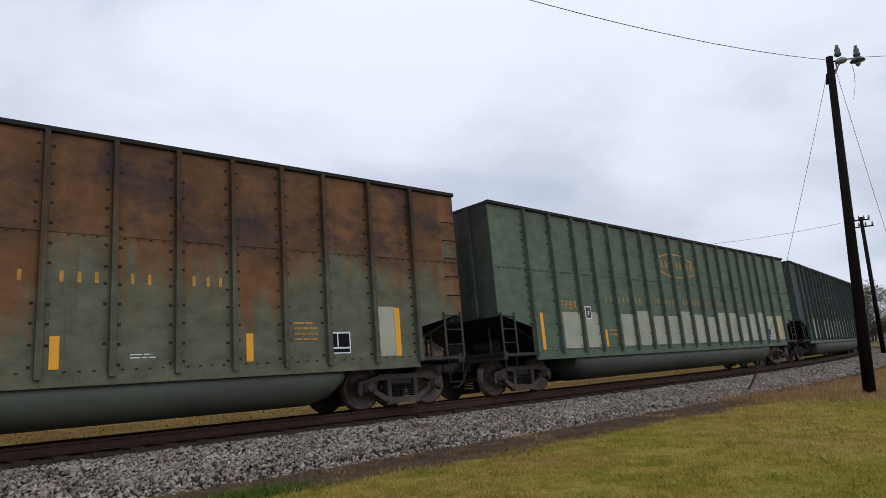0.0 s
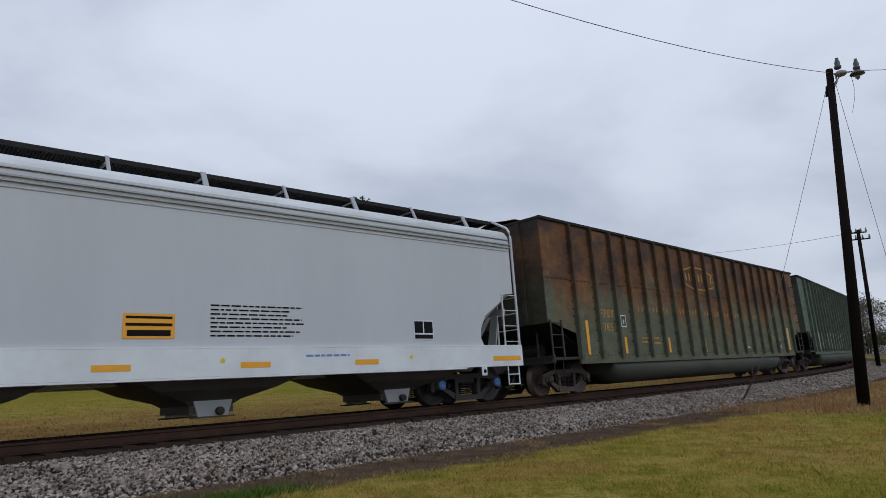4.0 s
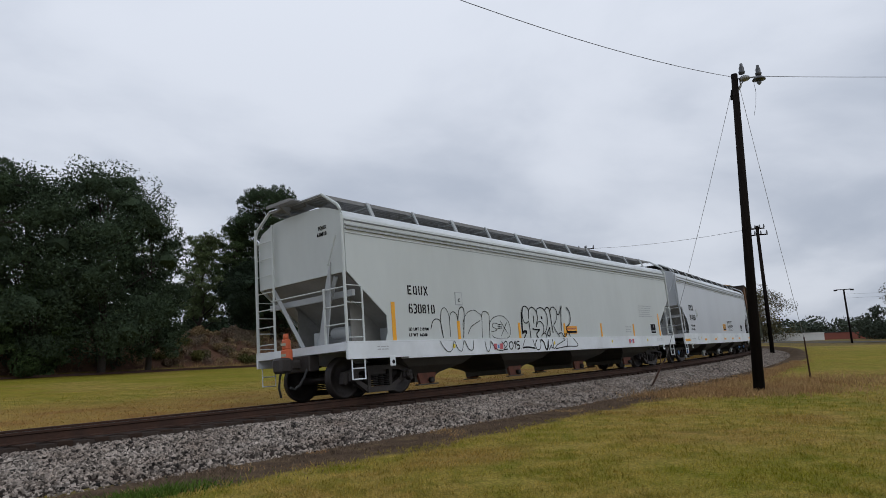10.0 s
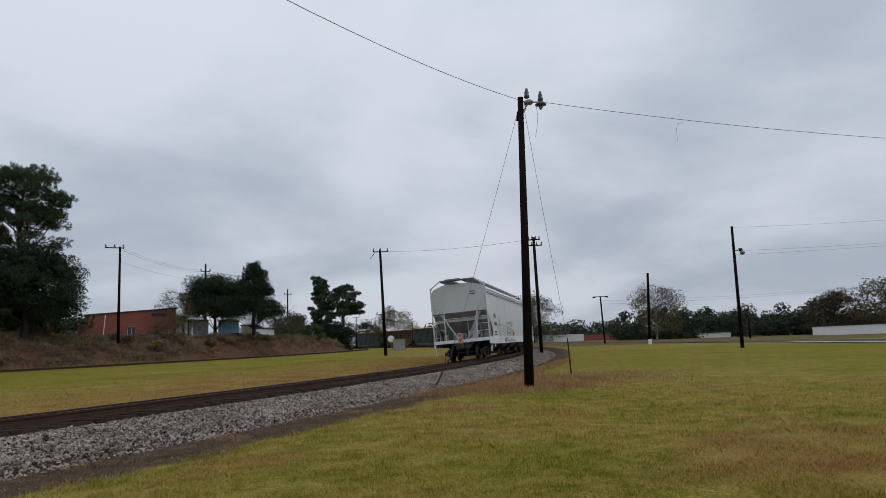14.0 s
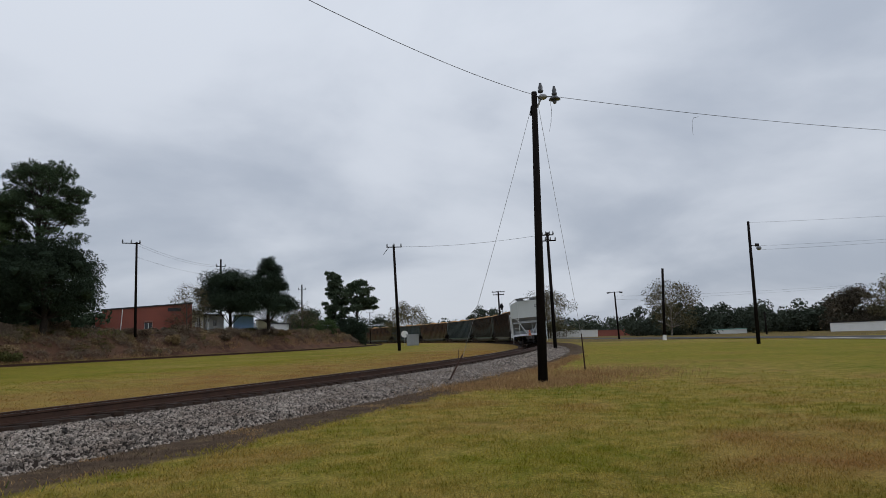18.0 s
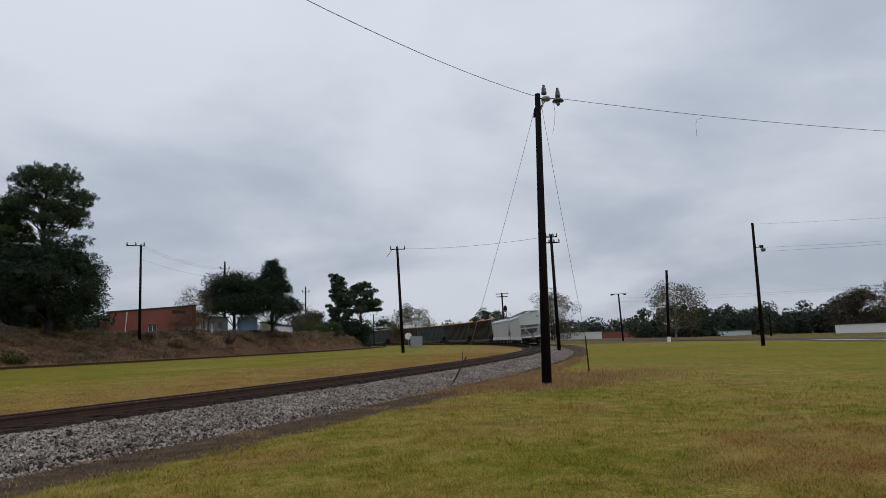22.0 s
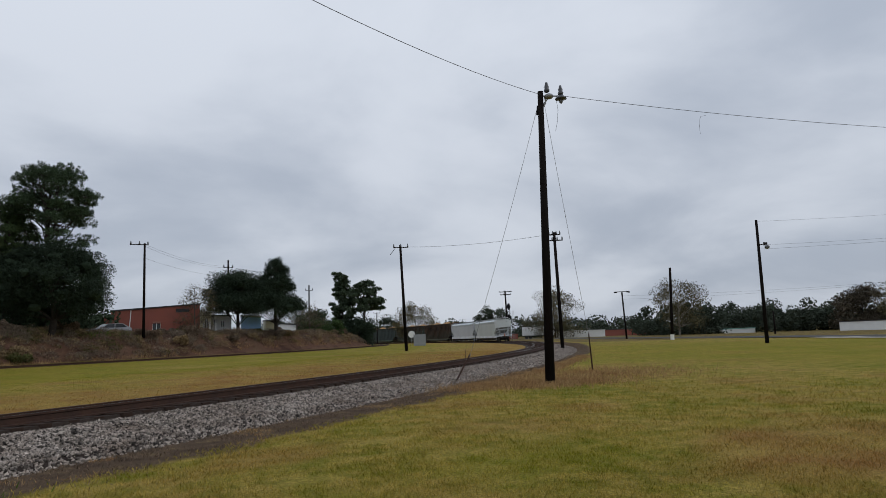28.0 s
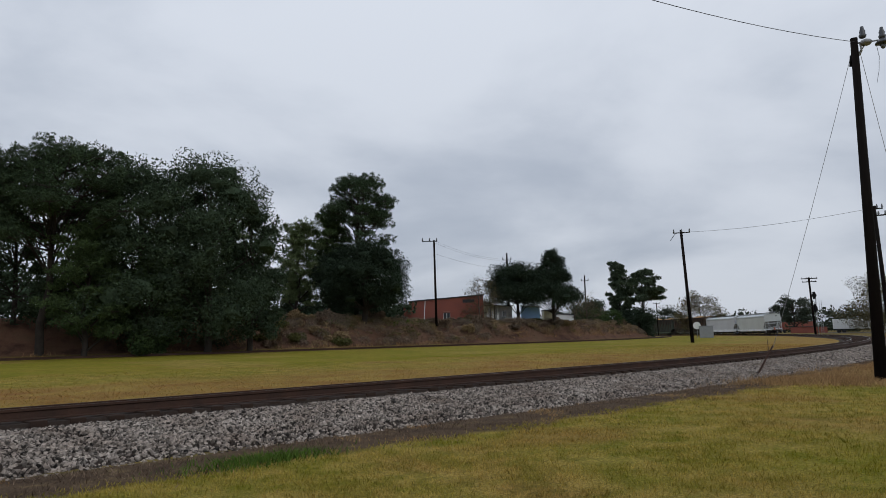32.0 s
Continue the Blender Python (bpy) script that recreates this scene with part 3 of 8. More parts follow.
def stones(name, count, s0, s1, d0, d1, size, seed, label):
    """Broken stones lying on the shoulder, joined in one mesh."""
    r = np.random.RandomState(seed)
    base = np.array([(1, 0, 0), (-1, 0, 0), (0, 1, 0), (0, -1, 0), (0, 0, 1), (0, 0, -1)], float)
    tri = np.array([(0, 2, 4), (2, 1, 4), (1, 3, 4), (3, 0, 4), (2, 0, 5), (1, 2, 5), (3, 1, 5), (0, 3, 5)])
    s = r.uniform(s0, s1, count)
    d = d0 + (d1 - d0) * r.uniform(0, 1, count) ** 0.9
    fade = r.uniform(0, 1, count)
    d = np.where(d > d1 - 0.5, np.where(fade > 0.5, d, d - 0.8), d)
    up = np.interp(d, (1.0, 1.3, 1.75, 2.05, 4.1), (-0.24, -0.285, -0.305, -0.34, -0.85))
    x, y, h = (np.interp(s, LINE_S, a) for a in (LINE_X, LINE_Y, LINE_H))
    h, e = np.radians(h), radians(BANK)
    c = d * math.cos(e) - up * math.sin(e)
    P = np.stack([x + c * np.cos(h), y - c * np.sin(h), line_z() + d * math.sin(e) + up * math.cos(e)], 1)
    V = base[None] * (r.uniform(0.55, 1.25, (count, 6, 1)) * size * r.uniform(0.6, 1.35, (count, 1, 1)))
    V = V + r.normal(0, 0.16 * size, (count, 6, 3))
    q = r.normal(size=(count, 4))
    q /= np.linalg.norm(q, axis=1)[:, None]
    w, a, b, g = q.T
    Rm = np.stack([1 - 2 * (b * b + g * g), 2 * (a * b - g * w), 2 * (a * g + b * w), 2 * (a * b + g * w), 1 - 2 * (a * a + g * g), 2 * (b * g - a * w), 2 * (a * g - b * w), 2 * (b * g + a * w), 1 - 2 * (a * a + b * b)], 1).reshape(-1, 3, 3)
    V = np.einsum("nij,nkj->nki", Rm, V) + P[:, None]
    F = (tri[None] + 6 * np.arange(count)[:, None, None]).reshape(-1, 3)
    o = raw(name, V.reshape(-1, 3).tolist(), F.tolist(), "ballast")
    return tagged(o, label, "ballast", kind="stuff")


stones("ballast_stones", 80000, -12, 32, 1.12, 3.6, 0.033, 11, "loose grey and pinkish crushed stones on the ballast shoulder")
stones("ballast_stones", 36000, 32, 85, 1.12, 3.6, 0.055, 12, "loose grey crushed stones on the ballast shoulder further along the bend")
# ---- rolling stock: local x is the way of travel, the right-hand side is at negative y, z from the top of the rail ----
TRAIN = []
NEAR = -1.0


def rust_paint(name, green, brown, dark, level, spread, uneven):
    """Old green paint that has rusted from the top edge down, in streaks and blotches."""
    m = bpy.data.materials.new(name)
    m.use_nodes = True
    n, l = m.node_tree.nodes, m.node_tree.links
    b = n["Principled BSDF"]
    b.inputs["Roughness"].default_value = 0.66
    b.inputs["Specular IOR Level"].default_value = 0.22
    co = n.new("ShaderNodeTexCoord")
    mp = n.new("ShaderNodeMapping")
    mp.inputs["Scale"].default_value = (1.5, 1.5, 0.28)
    l.new(co.outputs["Object"], mp.inputs["Vector"])

    def tex(scale, detail, vec):
        t = n.new("ShaderNodeTexNoise")
        t.inputs["Scale"].default_value, t.inputs["Detail"].default_value, t.inputs["Roughness"].default_value = scale, detail, 0.70
        l.new(vec, t.inputs["Vector"])
        return t.outputs["Fac"]

    streak = tex(1.3, 6, mp.outputs[0])
    mp2 = n.new("ShaderNodeMapping")
    mp2.inputs["Scale"].default_value = (0.75, 0.75, 1.25)
    l.new(co.outputs["Object"], mp2.inputs["Vector"])
    blot = tex(0.85, 5, mp2.outputs[0])
    fine = tex(9, 5, co.outputs["Object"])
    sep = n.new("ShaderNodeSeparateXYZ")
    l.new(co.outputs["Object"], sep.inputs[0])
    hgt = n.new("ShaderNodeMapRange")
    hgt.inputs["From Min"].default_value, hgt.inputs["From Max"].default_value = level - spread, level + spread
    hgt.inputs["To Min"].default_value, hgt.inputs["To Max"].default_value = -0.30, 0.30
    l.new(sep.outputs["Z"], hgt.inputs["Value"])
    # each sheet between two posts has rusted to its own degree
    cell = n.new("ShaderNodeMath")
    cell.operation = "MULTIPLY_ADD"
    cell.inputs[1].default_value, cell.inputs[2].default_value = 1 / 0.985, 0.02
    l.new(sep.outputs["X"], cell.inputs[0])
    whole = n.new("ShaderNodeMath")
    whole.operation = "FLOOR"
    l.new(cell.outputs[0], whole.inputs[0])
    lap = n.new("ShaderNodeMath")
    lap.operation = "GREATER_THAN"
    lap.inputs[1].default_value = 3.14
    l.new(sep.outputs["Z"], lap.inputs[0])
    pair = n.new("ShaderNodeCombineXYZ")
    l.new(whole.outputs[0], pair.inputs["X"])
    l.new(lap.outputs[0], pair.inputs["Y"])
    sheet = n.new("ShaderNodeTexWhiteNoise")
    sheet.noise_dimensions = "2D"
    l.new(pair.outputs[0], sheet.inputs["Vector"])
    own = n.new("ShaderNodeMapRange")
    own.inputs["To Min"].default_value, own.inputs["To Max"].default_value = -uneven, uneven
    l.new(sheet.outputs["Value"], own.inputs["Value"])
    base = n.new("ShaderNodeMath")
    l.new(hgt.outputs[0], base.inputs[0])
    l.new(own.outputs[0], base.inputs[1])
    add = n.new("ShaderNodeMath")
    l.new(streak, add.inputs[0])
    l.new(base.outputs[0], add.inputs[1])
    add2 = n.new("ShaderNodeMath")
    add2.operation = "MULTIPLY_ADD"
    l.new(fine, add2.inputs[0])
    add2.inputs[1].default_value = 0.16
    l.new(add.outputs[0], add2.inputs[2])
    r = n.new("ShaderNodeValToRGB")
    while len(r.color_ramp.elements) < 4:
        r.color_ramp.elements.new(0.5)
    for e, (p, c) in zip(r.color_ramp.elements, ((0.46, green), (0.58, tuple(0.6 * a + 0.4 * c for a, c in zip(green, brown))), (0.68, brown), (0.95, tuple(0.7 * a for a in brown)))):
        e.position, e.color = p, (*c, 1)
    l.new(add2.outputs[0], r.inputs["Fac"])
    mk = n.new("ShaderNodeMapRange")
    mk.inputs["From Min"].default_value, mk.inputs["From Max"].default_value = 0.45, 0.60
    l.new(blot, mk.inputs["Value"])
    hm = n.new("ShaderNodeMapRange")
    hm.inputs["From Min"].default_value, hm.inputs["From Max"].default_value = level - 0.1, level + 0.9
    l.new(sep.outputs["Z"], hm.inputs["Value"])
    mk.inputs["To Max"].default_value = 0.85
    mul = n.new("ShaderNodeMath")
    mul.operation = "MULTIPLY"
    l.new(mk.outputs[0], mul.inputs[0])
    l.new(hm.outputs[0], mul.inputs[1])
    mx = n.new("ShaderNodeMix")
    mx.data_type = "RGBA"
    l.new(mul.outputs[0], mx.inputs["Factor"])
    l.new(r.outputs["Color"], mx.inputs["A"])
    mx.inputs["B"].default_value = (*dark, 1)
    # narrow runs of rust and soot, and a thin film of dirt
    mp3 = n.new("ShaderNodeMapping")
    mp3.inputs["Scale"].default_value = (3.2, 3.2, 0.16)
    l.new(co.outputs["Object"], mp3.inputs["Vector"])
    runs = tex(1.6, 5, mp3.outputs[0])
    rk = n.new("ShaderNodeMapRange")
    rk.inputs["From Min"].default_value, rk.inputs["From Max"].default_value = 0.56, 0.74
    rk.inputs["To Max"].default_value = 0.65
    l.new(runs, rk.inputs["Value"])
    m2 = n.new("ShaderNodeMix")
    m2.data_type = "RGBA"
    l.new(rk.outputs[0], m2.inputs["Factor"])
    l.new(mx.outputs["Result"], m2.inputs["A"])
    m2.inputs["B"].default_value = (*(0.55 * a + 0.25 * d for a, d in zip(brown, dark)), 1)
    dirt = n.new("ShaderNodeMapRange")
    dirt.inputs["From Min"].default_value, dirt.inputs["From Max"].default_value = 0.3, 0.7
    dirt.inputs["To Min"].default_value, dirt.inputs["To Max"].default_value = 0.70, 1.30
    l.new(tex(2.6, 6, mp2.outputs[0]), dirt.inputs["Value"])
    m3 = n.new("ShaderNodeVectorMath")
    m3.operation = "SCALE"
    l.new(m2.outputs["Result"], m3.inputs[0])
    l.new(dirt.outputs[0], m3.inputs["Scale"])
    l.new(m3.outputs[0], b.inputs["Base Color"])
    bp = n.new("ShaderNodeBump")
    bp.inputs["Strength"].default_value, bp.inputs["Distance"].default_value = 0.25, 0.01
    l.new(fine, bp.inputs["Height"])
    l.new(bp.outputs[0], b.inputs["Normal"])
    return m


M["rust_side"] = rust_paint("rusted_green_car_paint", (0.122, 0.129, 0.084), (0.185, 0.088, 0.036), (0.050, 0.033, 0.033), 2.55, 1.30, 0.16)
M["brown_side"] = rust_paint("rusted_brown_car_paint", (0.085, 0.066, 0.030), (0.085, 0.045, 0.022), (0.030, 0.022, 0.020), 2.2, 1.2, 0.12)
# posts have a darker tone of paint than the sheets between them
M["post_paint"] = rust_paint("dark_green_post_paint", (0.088, 0.096, 0.066), (0.100, 0.054, 0.026), (0.036, 0.030, 0.027), 2.7, 1.6, 0.1)
M["green_side"] = rust_paint("weathered_green_car_paint", (0.104, 0.145, 0.099), (0.098, 0.104, 0.074), (0.070, 0.092, 0.074), 4.6, 1.0, 0.06)
M["green_post"] = rust_paint("weathered_green_post_paint", (0.088, 0.112, 0.086), (0.078, 0.082, 0.060), (0.055, 0.070, 0.058), 4.6, 1.0, 0.05)
# end paints: soot, with the shade of ends facing away put in
M["shaded_soot_end"] = rust_paint("shaded_sooty_rusted_end_paint", (0.052, 0.050, 0.036), (0.110, 0.060, 0.030), (0.030, 0.025, 0.024), 3.0, 1.5, 0.10)
M["shaded_soot_green_end"] = rust_paint("shaded_sooty_green_end_paint", (0.066, 0.084, 0.066), (0.050, 0.048, 0.040), (0.026, 0.030, 0.028), 3.6, 2.0, 0.05)
M["slate_side"] = rust_paint("slate_green_car_paint", (0.050, 0.066, 0.064), (0.048, 0.050, 0.044), (0.030, 0.036, 0.036), 4.2, 1.0, 0.06)
# left-hand sides and posts of the gondolas, darker than the right-hand ones
M["dark_brown_side"] = rust_paint("dark_rust_brown_paint", (0.048, 0.042, 0.030), (0.062, 0.036, 0.022), (0.024, 0.020, 0.019), 2.4, 1.3, 0.12)
M["dark_green_side"] = rust_paint("dark_green_paint", (0.044, 0.054, 0.044), (0.046, 0.040, 0.030), (0.024, 0.026, 0.025), 3.2, 1.3, 0.10)


def slab(bm, outline, y0, y1):
    return prism(bm, outline, "y", y0, y1)


def flat(bm, x0, x1, z0, z1, y, d=0.004):
    return box(bm, x0, x1, y - d, y + d, z0, z1)


def ribbon(bm, pts, width, y):
    """A painted stroke of even width through points (x, z) on a side."""
    P = [Vector(p) for p in pts]
    L, R = [], []
    for i, p in enumerate(P):
        d = (P[min(i + 1, len(P) - 1)] - P[max(i - 1, 0)]).normalized()
        nrm = Vector((-d.y, d.x)) * width / 2
        L.append(bm.verts.new((p.x + nrm.x, y, p.y + nrm.y)))
        R.append(bm.verts.new((p.x - nrm.x, y, p.y - nrm.y)))
    for i in range(len(P) - 1):
        bm.faces.new((L[i], R[i], R[i + 1], L[i + 1]))
    return bm


def wheelset_mesh(cap="truck", face="wheel"):
    bm = bmesh.new()
    for s in (-1, 1):
        prof = [(0.10, -0.085), (0.13, -0.07), (0.16, -0.03), (0.36, -0.015), (0.40, -0.065), (0.452, -0.065), (0.460, 0.03), (0.488, 0.045), (0.488, 0.072), (0.41, 0.072), (0.37, 0.03), (0.16, 0.03), (0.12, 0.07), (0.10, 0.07)]
        lathe(bm, [(r, -s * h if s > 0 else h) for r, h in prof], 28, (0, s * 0.755, 0), "y")
        lathe(bm, [(0.085, 0), (0.085, s * 0.30), (0.105, s * 0.30), (0.105, s * 0.33), (0.05, s * 0.345)], 14, (0, s * 0.84, 0), "y")
        for k in range(3):
            a = 2 * math.pi * k / 3
            tube(bm, (0.05 * math.cos(a), s * 1.18, 0.05 * math.sin(a)), (0.05 * math.cos(a), s * 1.205, 0.05 * math.sin(a)), 0.016, seg=6)
    tube(bm, (0, -0.8, 0), (0, 0.8, 0), 0.085, seg=12)
    for f in bm.faces:
        y = abs(f.calc_center_median().y)
        f.material_index = 1 if y > 1.13 else 0
    me = bpy.data.meshes.new("wheelset")
    bm.to_mesh(me)
    bm.free()
    me.materials.append(M[face])
    me.materials.append(M[cap])
    return me


def sideframe_mesh(mat="truck"):
    bm = bmesh.new()
    y0, y1 = -0.07, 0.07
    for f in (1, -1):
        g = lambda pts: [(f * x, z) for x, z in pts]
        slab(bm, g([(0, 0.70), (0.62, 0.70), (0.98, 0.60), (1.12, 0.58), (1.12, 0.47), (0.96, 0.48), (0.60, 0.585), (0, 0.60)]), y0, y1)
        slab(bm, g([(0.72, 0.50), (1.13, 0.50), (1.15, 0.34), (1.07, 0.30), (0.97, 0.42), (0.82, 0.42), (0.74, 0.30), (0.66, 0.34)]), y0, y1)
        slab(bm, g([(0.74, 0.42), (0.80, 0.36), (0.40, 0.10), (0.30, 0.20)]), y0 * 0.9, y1 * 0.9)
        slab(bm, g([(0.30, 0.62), (0.40, 0.62), (0.40, 0.22), (0.30, 0.22)]), y0, y1)
        box(bm, f * 0.889 - 0.13, f * 0.889 + 0.13, -0.15, 0.0, 0.36, 0.56, 0.03)
    slab(bm, [(-0.42, 0.22), (0.42, 0.22), (0.42, 0.09), (-0.42, 0.09)], y0 * 1.3, y1)
    me = bpy.data.meshes.new("side_frame")
    bm.to_mesh(me)
    bm.free()
    me.materials.append(M[mat])
    return me


def springs_mesh():
    bm = bmesh.new()
    for x in (-0.2, 0.0, 0.2):
        for y in (-0.05, 0.05):
            for k in range(6):
                lathe(bm, [(0.075, 0), (0.112, 0.018), (0.075, 0.036)], 10, (x, y, 0.235 + k * 0.042))
    me = bpy.data.meshes.new("spring_pack")
    bm.to_mesh(me)
    bm.free()
    me.materials.append(M["dark"])
    return me


def bolster_mesh():
    bm = bmesh.new()
    box(bm, -0.28, 0.28, -1.0, 1.0, 0.48, 0.62, 0.02)
    box(bm, -0.2, 0.2, -0.4, 0.4, 0.62, 0.78, 0.02)
    for f in (-1, 1):
        box(bm, f * 0.45 - 0.05, f * 0.45 + 0.05, -0.9, 0.9, 0.38, 0.50, 0.01)
    me = bpy.data.meshes.new("bolster")
    bm.to_mesh(me)
    bm.free()
    me.materials.append(M["truck"])
    return me


BLUE_CAPPED = wheelset_mesh("blue")
WHEELSET, FRAME, SPRINGS, BOLSTER = wheelset_mesh(), sideframe_mesh(), springs_mesh(), bolster_mesh()
RUSTY_WHEELSET, RUSTY_FRAME = wheelset_mesh("rusty_truck", "rusty_wheel"), sideframe_mesh("rusty_truck")


def truck(car, x, wheel_mesh=None, side=None):
    """A two-axle truck under a car, its frame the trunk part and the wheelsets turning in it."""
    t = new("truck", BOLSTER)
    t.parent = car
    t.matrix_basis = pose(x, 0, 0)
    tagged(t, "grimy cast steel two-axle freight truck")
    for s in (-1, 1):
        for nm, me, off in (("side_frame", side or FRAME, 0.98), ("spring_pack", SPRINGS, 0.98)):
            o = new(nm, me)
            o.parent = t
            o.matrix_basis = pose(0, s * off, 0, 0, 0, 0 if s < 0 else 180)
            if nm == "spring_pack":
                tagged(o, kind="stuff")
    out = []
    for d in (-0.889, 0.889):
        w = new("wheelset", wheel_mesh or WHEELSET)
        w.parent = t
        w.matrix_basis = pose(d, 0, 0.46)
        tagged(w, "steel wheelset with dark dished wheels")
        out.append(w)
    return out


def coupler(car, x, f):
    bm = bmesh.new()
    box(bm, min(x - f * 0.5, x + f * 0.55), max(x - f * 0.5, x + f * 0.55), -0.10, 0.10, 0.74, 0.94, 0.03)
    box(bm, x + f * 0.58 - 0.17, x + f * 0.58 + 0.17, -0.17, 0.15, 0.66, 1.0, 0.05)
    box(bm, x - 0.15, x + 0.15, -0.4, 0.4, 0.66, 1.02, 0.02)
    part("coupler", bm, "truck", car, "rusty steel coupler")
    bm = bmesh.new()
    pts = [(x + f * 0.12, -0.3, 0.74), (x + f * 0.22, -0.3, 0.54), (x + f * 0.34, -0.28, 0.38), (x + f * 0.46, -0.26, 0.30), (x + f * 0.58, -0.26, 0.34)]
    run(bm, pts, 0.030, 8)
    part("air_hose", bm, "rubber", car, "black rubber brake hose")


def rungs(name, car, mat, posts, zs, y0, y1, x0=None, x1=None, r=0.012, pr=0.02, flatbar=0.0):
    """A ladder: two stiles and its rungs, in one part."""
    bm = bmesh.new()
    (ax, ay), (bx, by) = posts
    for px, py in posts:
        if flatbar:
            box(bm, px - flatbar, px + flatbar, py - 0.012, py + 0.012, y0, y1)
        else:
            tube(bm, (px, py, y0), (px, py, y1), pr, seg=6)
    for z in zs:
        tube(bm, (ax, ay, z), (bx, by, z), r, seg=6)
    return part(name, bm, mat, car)


def small_print(car, name, x0, x1, z0, z1, lines, mat, y=-1.606, seed=1, parent=None):
    """Stencilled lines too small to read: plain bars."""
    r = random.Random(seed)
    bm = bmesh.new()
    h = (z1 - z0) / lines
    for k in range(lines):
        x = x0
        end = x1 - r.random() * 0.25 * (x1 - x0)
        while x < end:
            w = r.uniform(0.06, 0.2)
            flat(bm, x, min(x + w, end), z1 - k * h - h * 0.36, z1 - k * h, y, 0.002)
            x += w + 0.03
    return tagged(part(name, bm, mat, parent or car), kind="stuff")


def covered_hopper(name, L, label, cut, sill, eave, board, board_mat, tube_y, paint="white"):
    """A covered hopper: smooth sides, slope-sheet ends, four bays, roof boards on posts."""
    c = thing(name, label, "hopper car", "white covered hopper cars in the train")
    H = L / 2
    s0, s1 = sill
    top = cut[1][1]
    # upper body with a rounded eave
    prof = [(1.56, top), (1.578, eave - 0.10), (1.562, eave + 0.0), (1.53, eave + 0.07), (1.47, eave + 0.14), (1.38, eave + 0.195), (1.24, eave + 0.245), (0.98, eave + 0.335), (0.90, eave + 0.352), (0.60, eave + 0.372), (0.3, eave + 0.38)]
    ring = prof + [(-y, z) for y, z in prof[::-1]]
    E = H - 0.12
    bm = prism(bmesh.new(), ring, "x", -E, E)
    # roof faces take the whiter sill paint: brightness from the sky, painted in
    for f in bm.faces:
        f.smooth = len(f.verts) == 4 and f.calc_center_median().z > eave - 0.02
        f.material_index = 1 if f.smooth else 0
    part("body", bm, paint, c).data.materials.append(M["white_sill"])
    if name == "clean_hopper_car":
        for f in (-1, 1):
            for y, w in ((-1.50, 0.03), (0.25, 0.05), (1.50, 0.03)):
                part("end_rib", box(bmesh.new(), min(f * E, f * (E + 0.07)), max(f * E, f * (E + 0.07)), y - w, y + w, top + 0.05, eave + 0.05, 0.01), paint, c)
            part("end_angle", box(bmesh.new(), min(f * E, f * (E + 0.05)), max(f * E, f * (E + 0.05)), -1.5, 1.5, top - 0.02, top + 0.045, 0.01), "slope_grey", c)
    # slope sheets fall inwards from the foot of the end walls
    bm = loft(bmesh.new(), [[(x, y, z) for x, y in ((-a, -1.5), (a, -1.5), (a, 1.5), (-a, 1.5))] for a, z in ((E - 0.02, top + 0.03), (E - 0.06, top - 0.02), (7.15, s1 - 0.25))])
    part("slope_sheet", bm, "slope_grey", c)
    # side plates with the cut-away corners
    half = cut
    outline = [(-x, z) for x, z in half] + [(x, z) for x, z in half[::-1]]
    for s in (-1, 1):
        part("side_plate", slab(bmesh.new(), outline, s * 1.58 - 0.012, s * 1.58 + 0.012), paint, c)
        bm = bmesh.new()
        slab(bm, [(-H, s0), (H, s0), (H, s1), (-H, s1)], s * 1.61 - 0.035, s * 1.61 + 0.035)
        part("side_sill", bm, "white_sill", c)
        part("sill_flange", box(bmesh.new(), -H + 1.9, H - 1.9, min(s * 1.40, s * 1.645), max(s * 1.40, s * 1.645), s0 - 0.035, s0 - 0.002), "white_sill", c)
        part("sill_lip", box(bmesh.new(), -H, H, min(s * 1.45, s * 1.645), max(s * 1.45, s * 1.645), s1 + 0.002, s1 + 0.03), "white_sill", c)
        part("eave_band", flat(bmesh.new(), -E, E, eave - 0.37, eave - 0.08, s * 1.583, 0.006), "band_grey", c)
        for dz, w, out in ((0.062, 0.014, 0.036), (0.185, 0.024, 0.058), (0.268, 0.022, 0.058), (0.368, 0.010, 0.024)):
            bm = bmesh.new()
            prism(bm, [(s * 1.58, eave - dz - w), (s * (1.58 + out), eave - dz - w), (s * (1.574 + out), eave - dz + w * 0.3), (s * 1.58, eave - dz + w)], "x", -E, E)
            part("roof_bead", bm, "band_grey", c)
    part("centre_sill", box(bmesh.new(), -H + 0.2, H - 0.2, -0.22, 0.22, 0.78, 1.12), "grey_paint", c)
    for f in (-1, 1):
        bm = bmesh.new()
        box(bm, min(f * (H - 0.25), f * H), max(f * (H - 0.25), f * H), -1.57, 1.57, s1 - 0.16, s1 + 0.02)
        box(bm, min(f * (H - 1.6), f * (H - 0.25)), max(f * (H - 1.6), f * (H - 0.25)), -1.55, 1.55, s1 - 0.12, s1 - 0.09)
        part("end_platform", bm, "white_sill", c)
        # bolster webs and braces under the slope sheet
        bm = bmesh.new()
        for s in (-1, 1):
            tube(bm, (f * (H - 0.2), s * 1.15, top - 0.05), (f * (H - 0.35), s * 0.25, s1), 0.06, seg=4)
            box(bm, min(f * (H - 1.75), f * (H - 1.68)), max(f * (H - 1.75), f * (H - 1.68)), s * 0.75 - 0.7, s * 0.75 + 0.7, s1 - 0.1, s1 + 0.9)
        box(bm, min(f * (H - 0.42), f * (H - 0.34)), max(f * (H - 0.42), f * (H - 0.34)), -1.5, 1.5, top - 0.52, top - 0.38)
        part("end_brace", bm, "grey_paint", c)
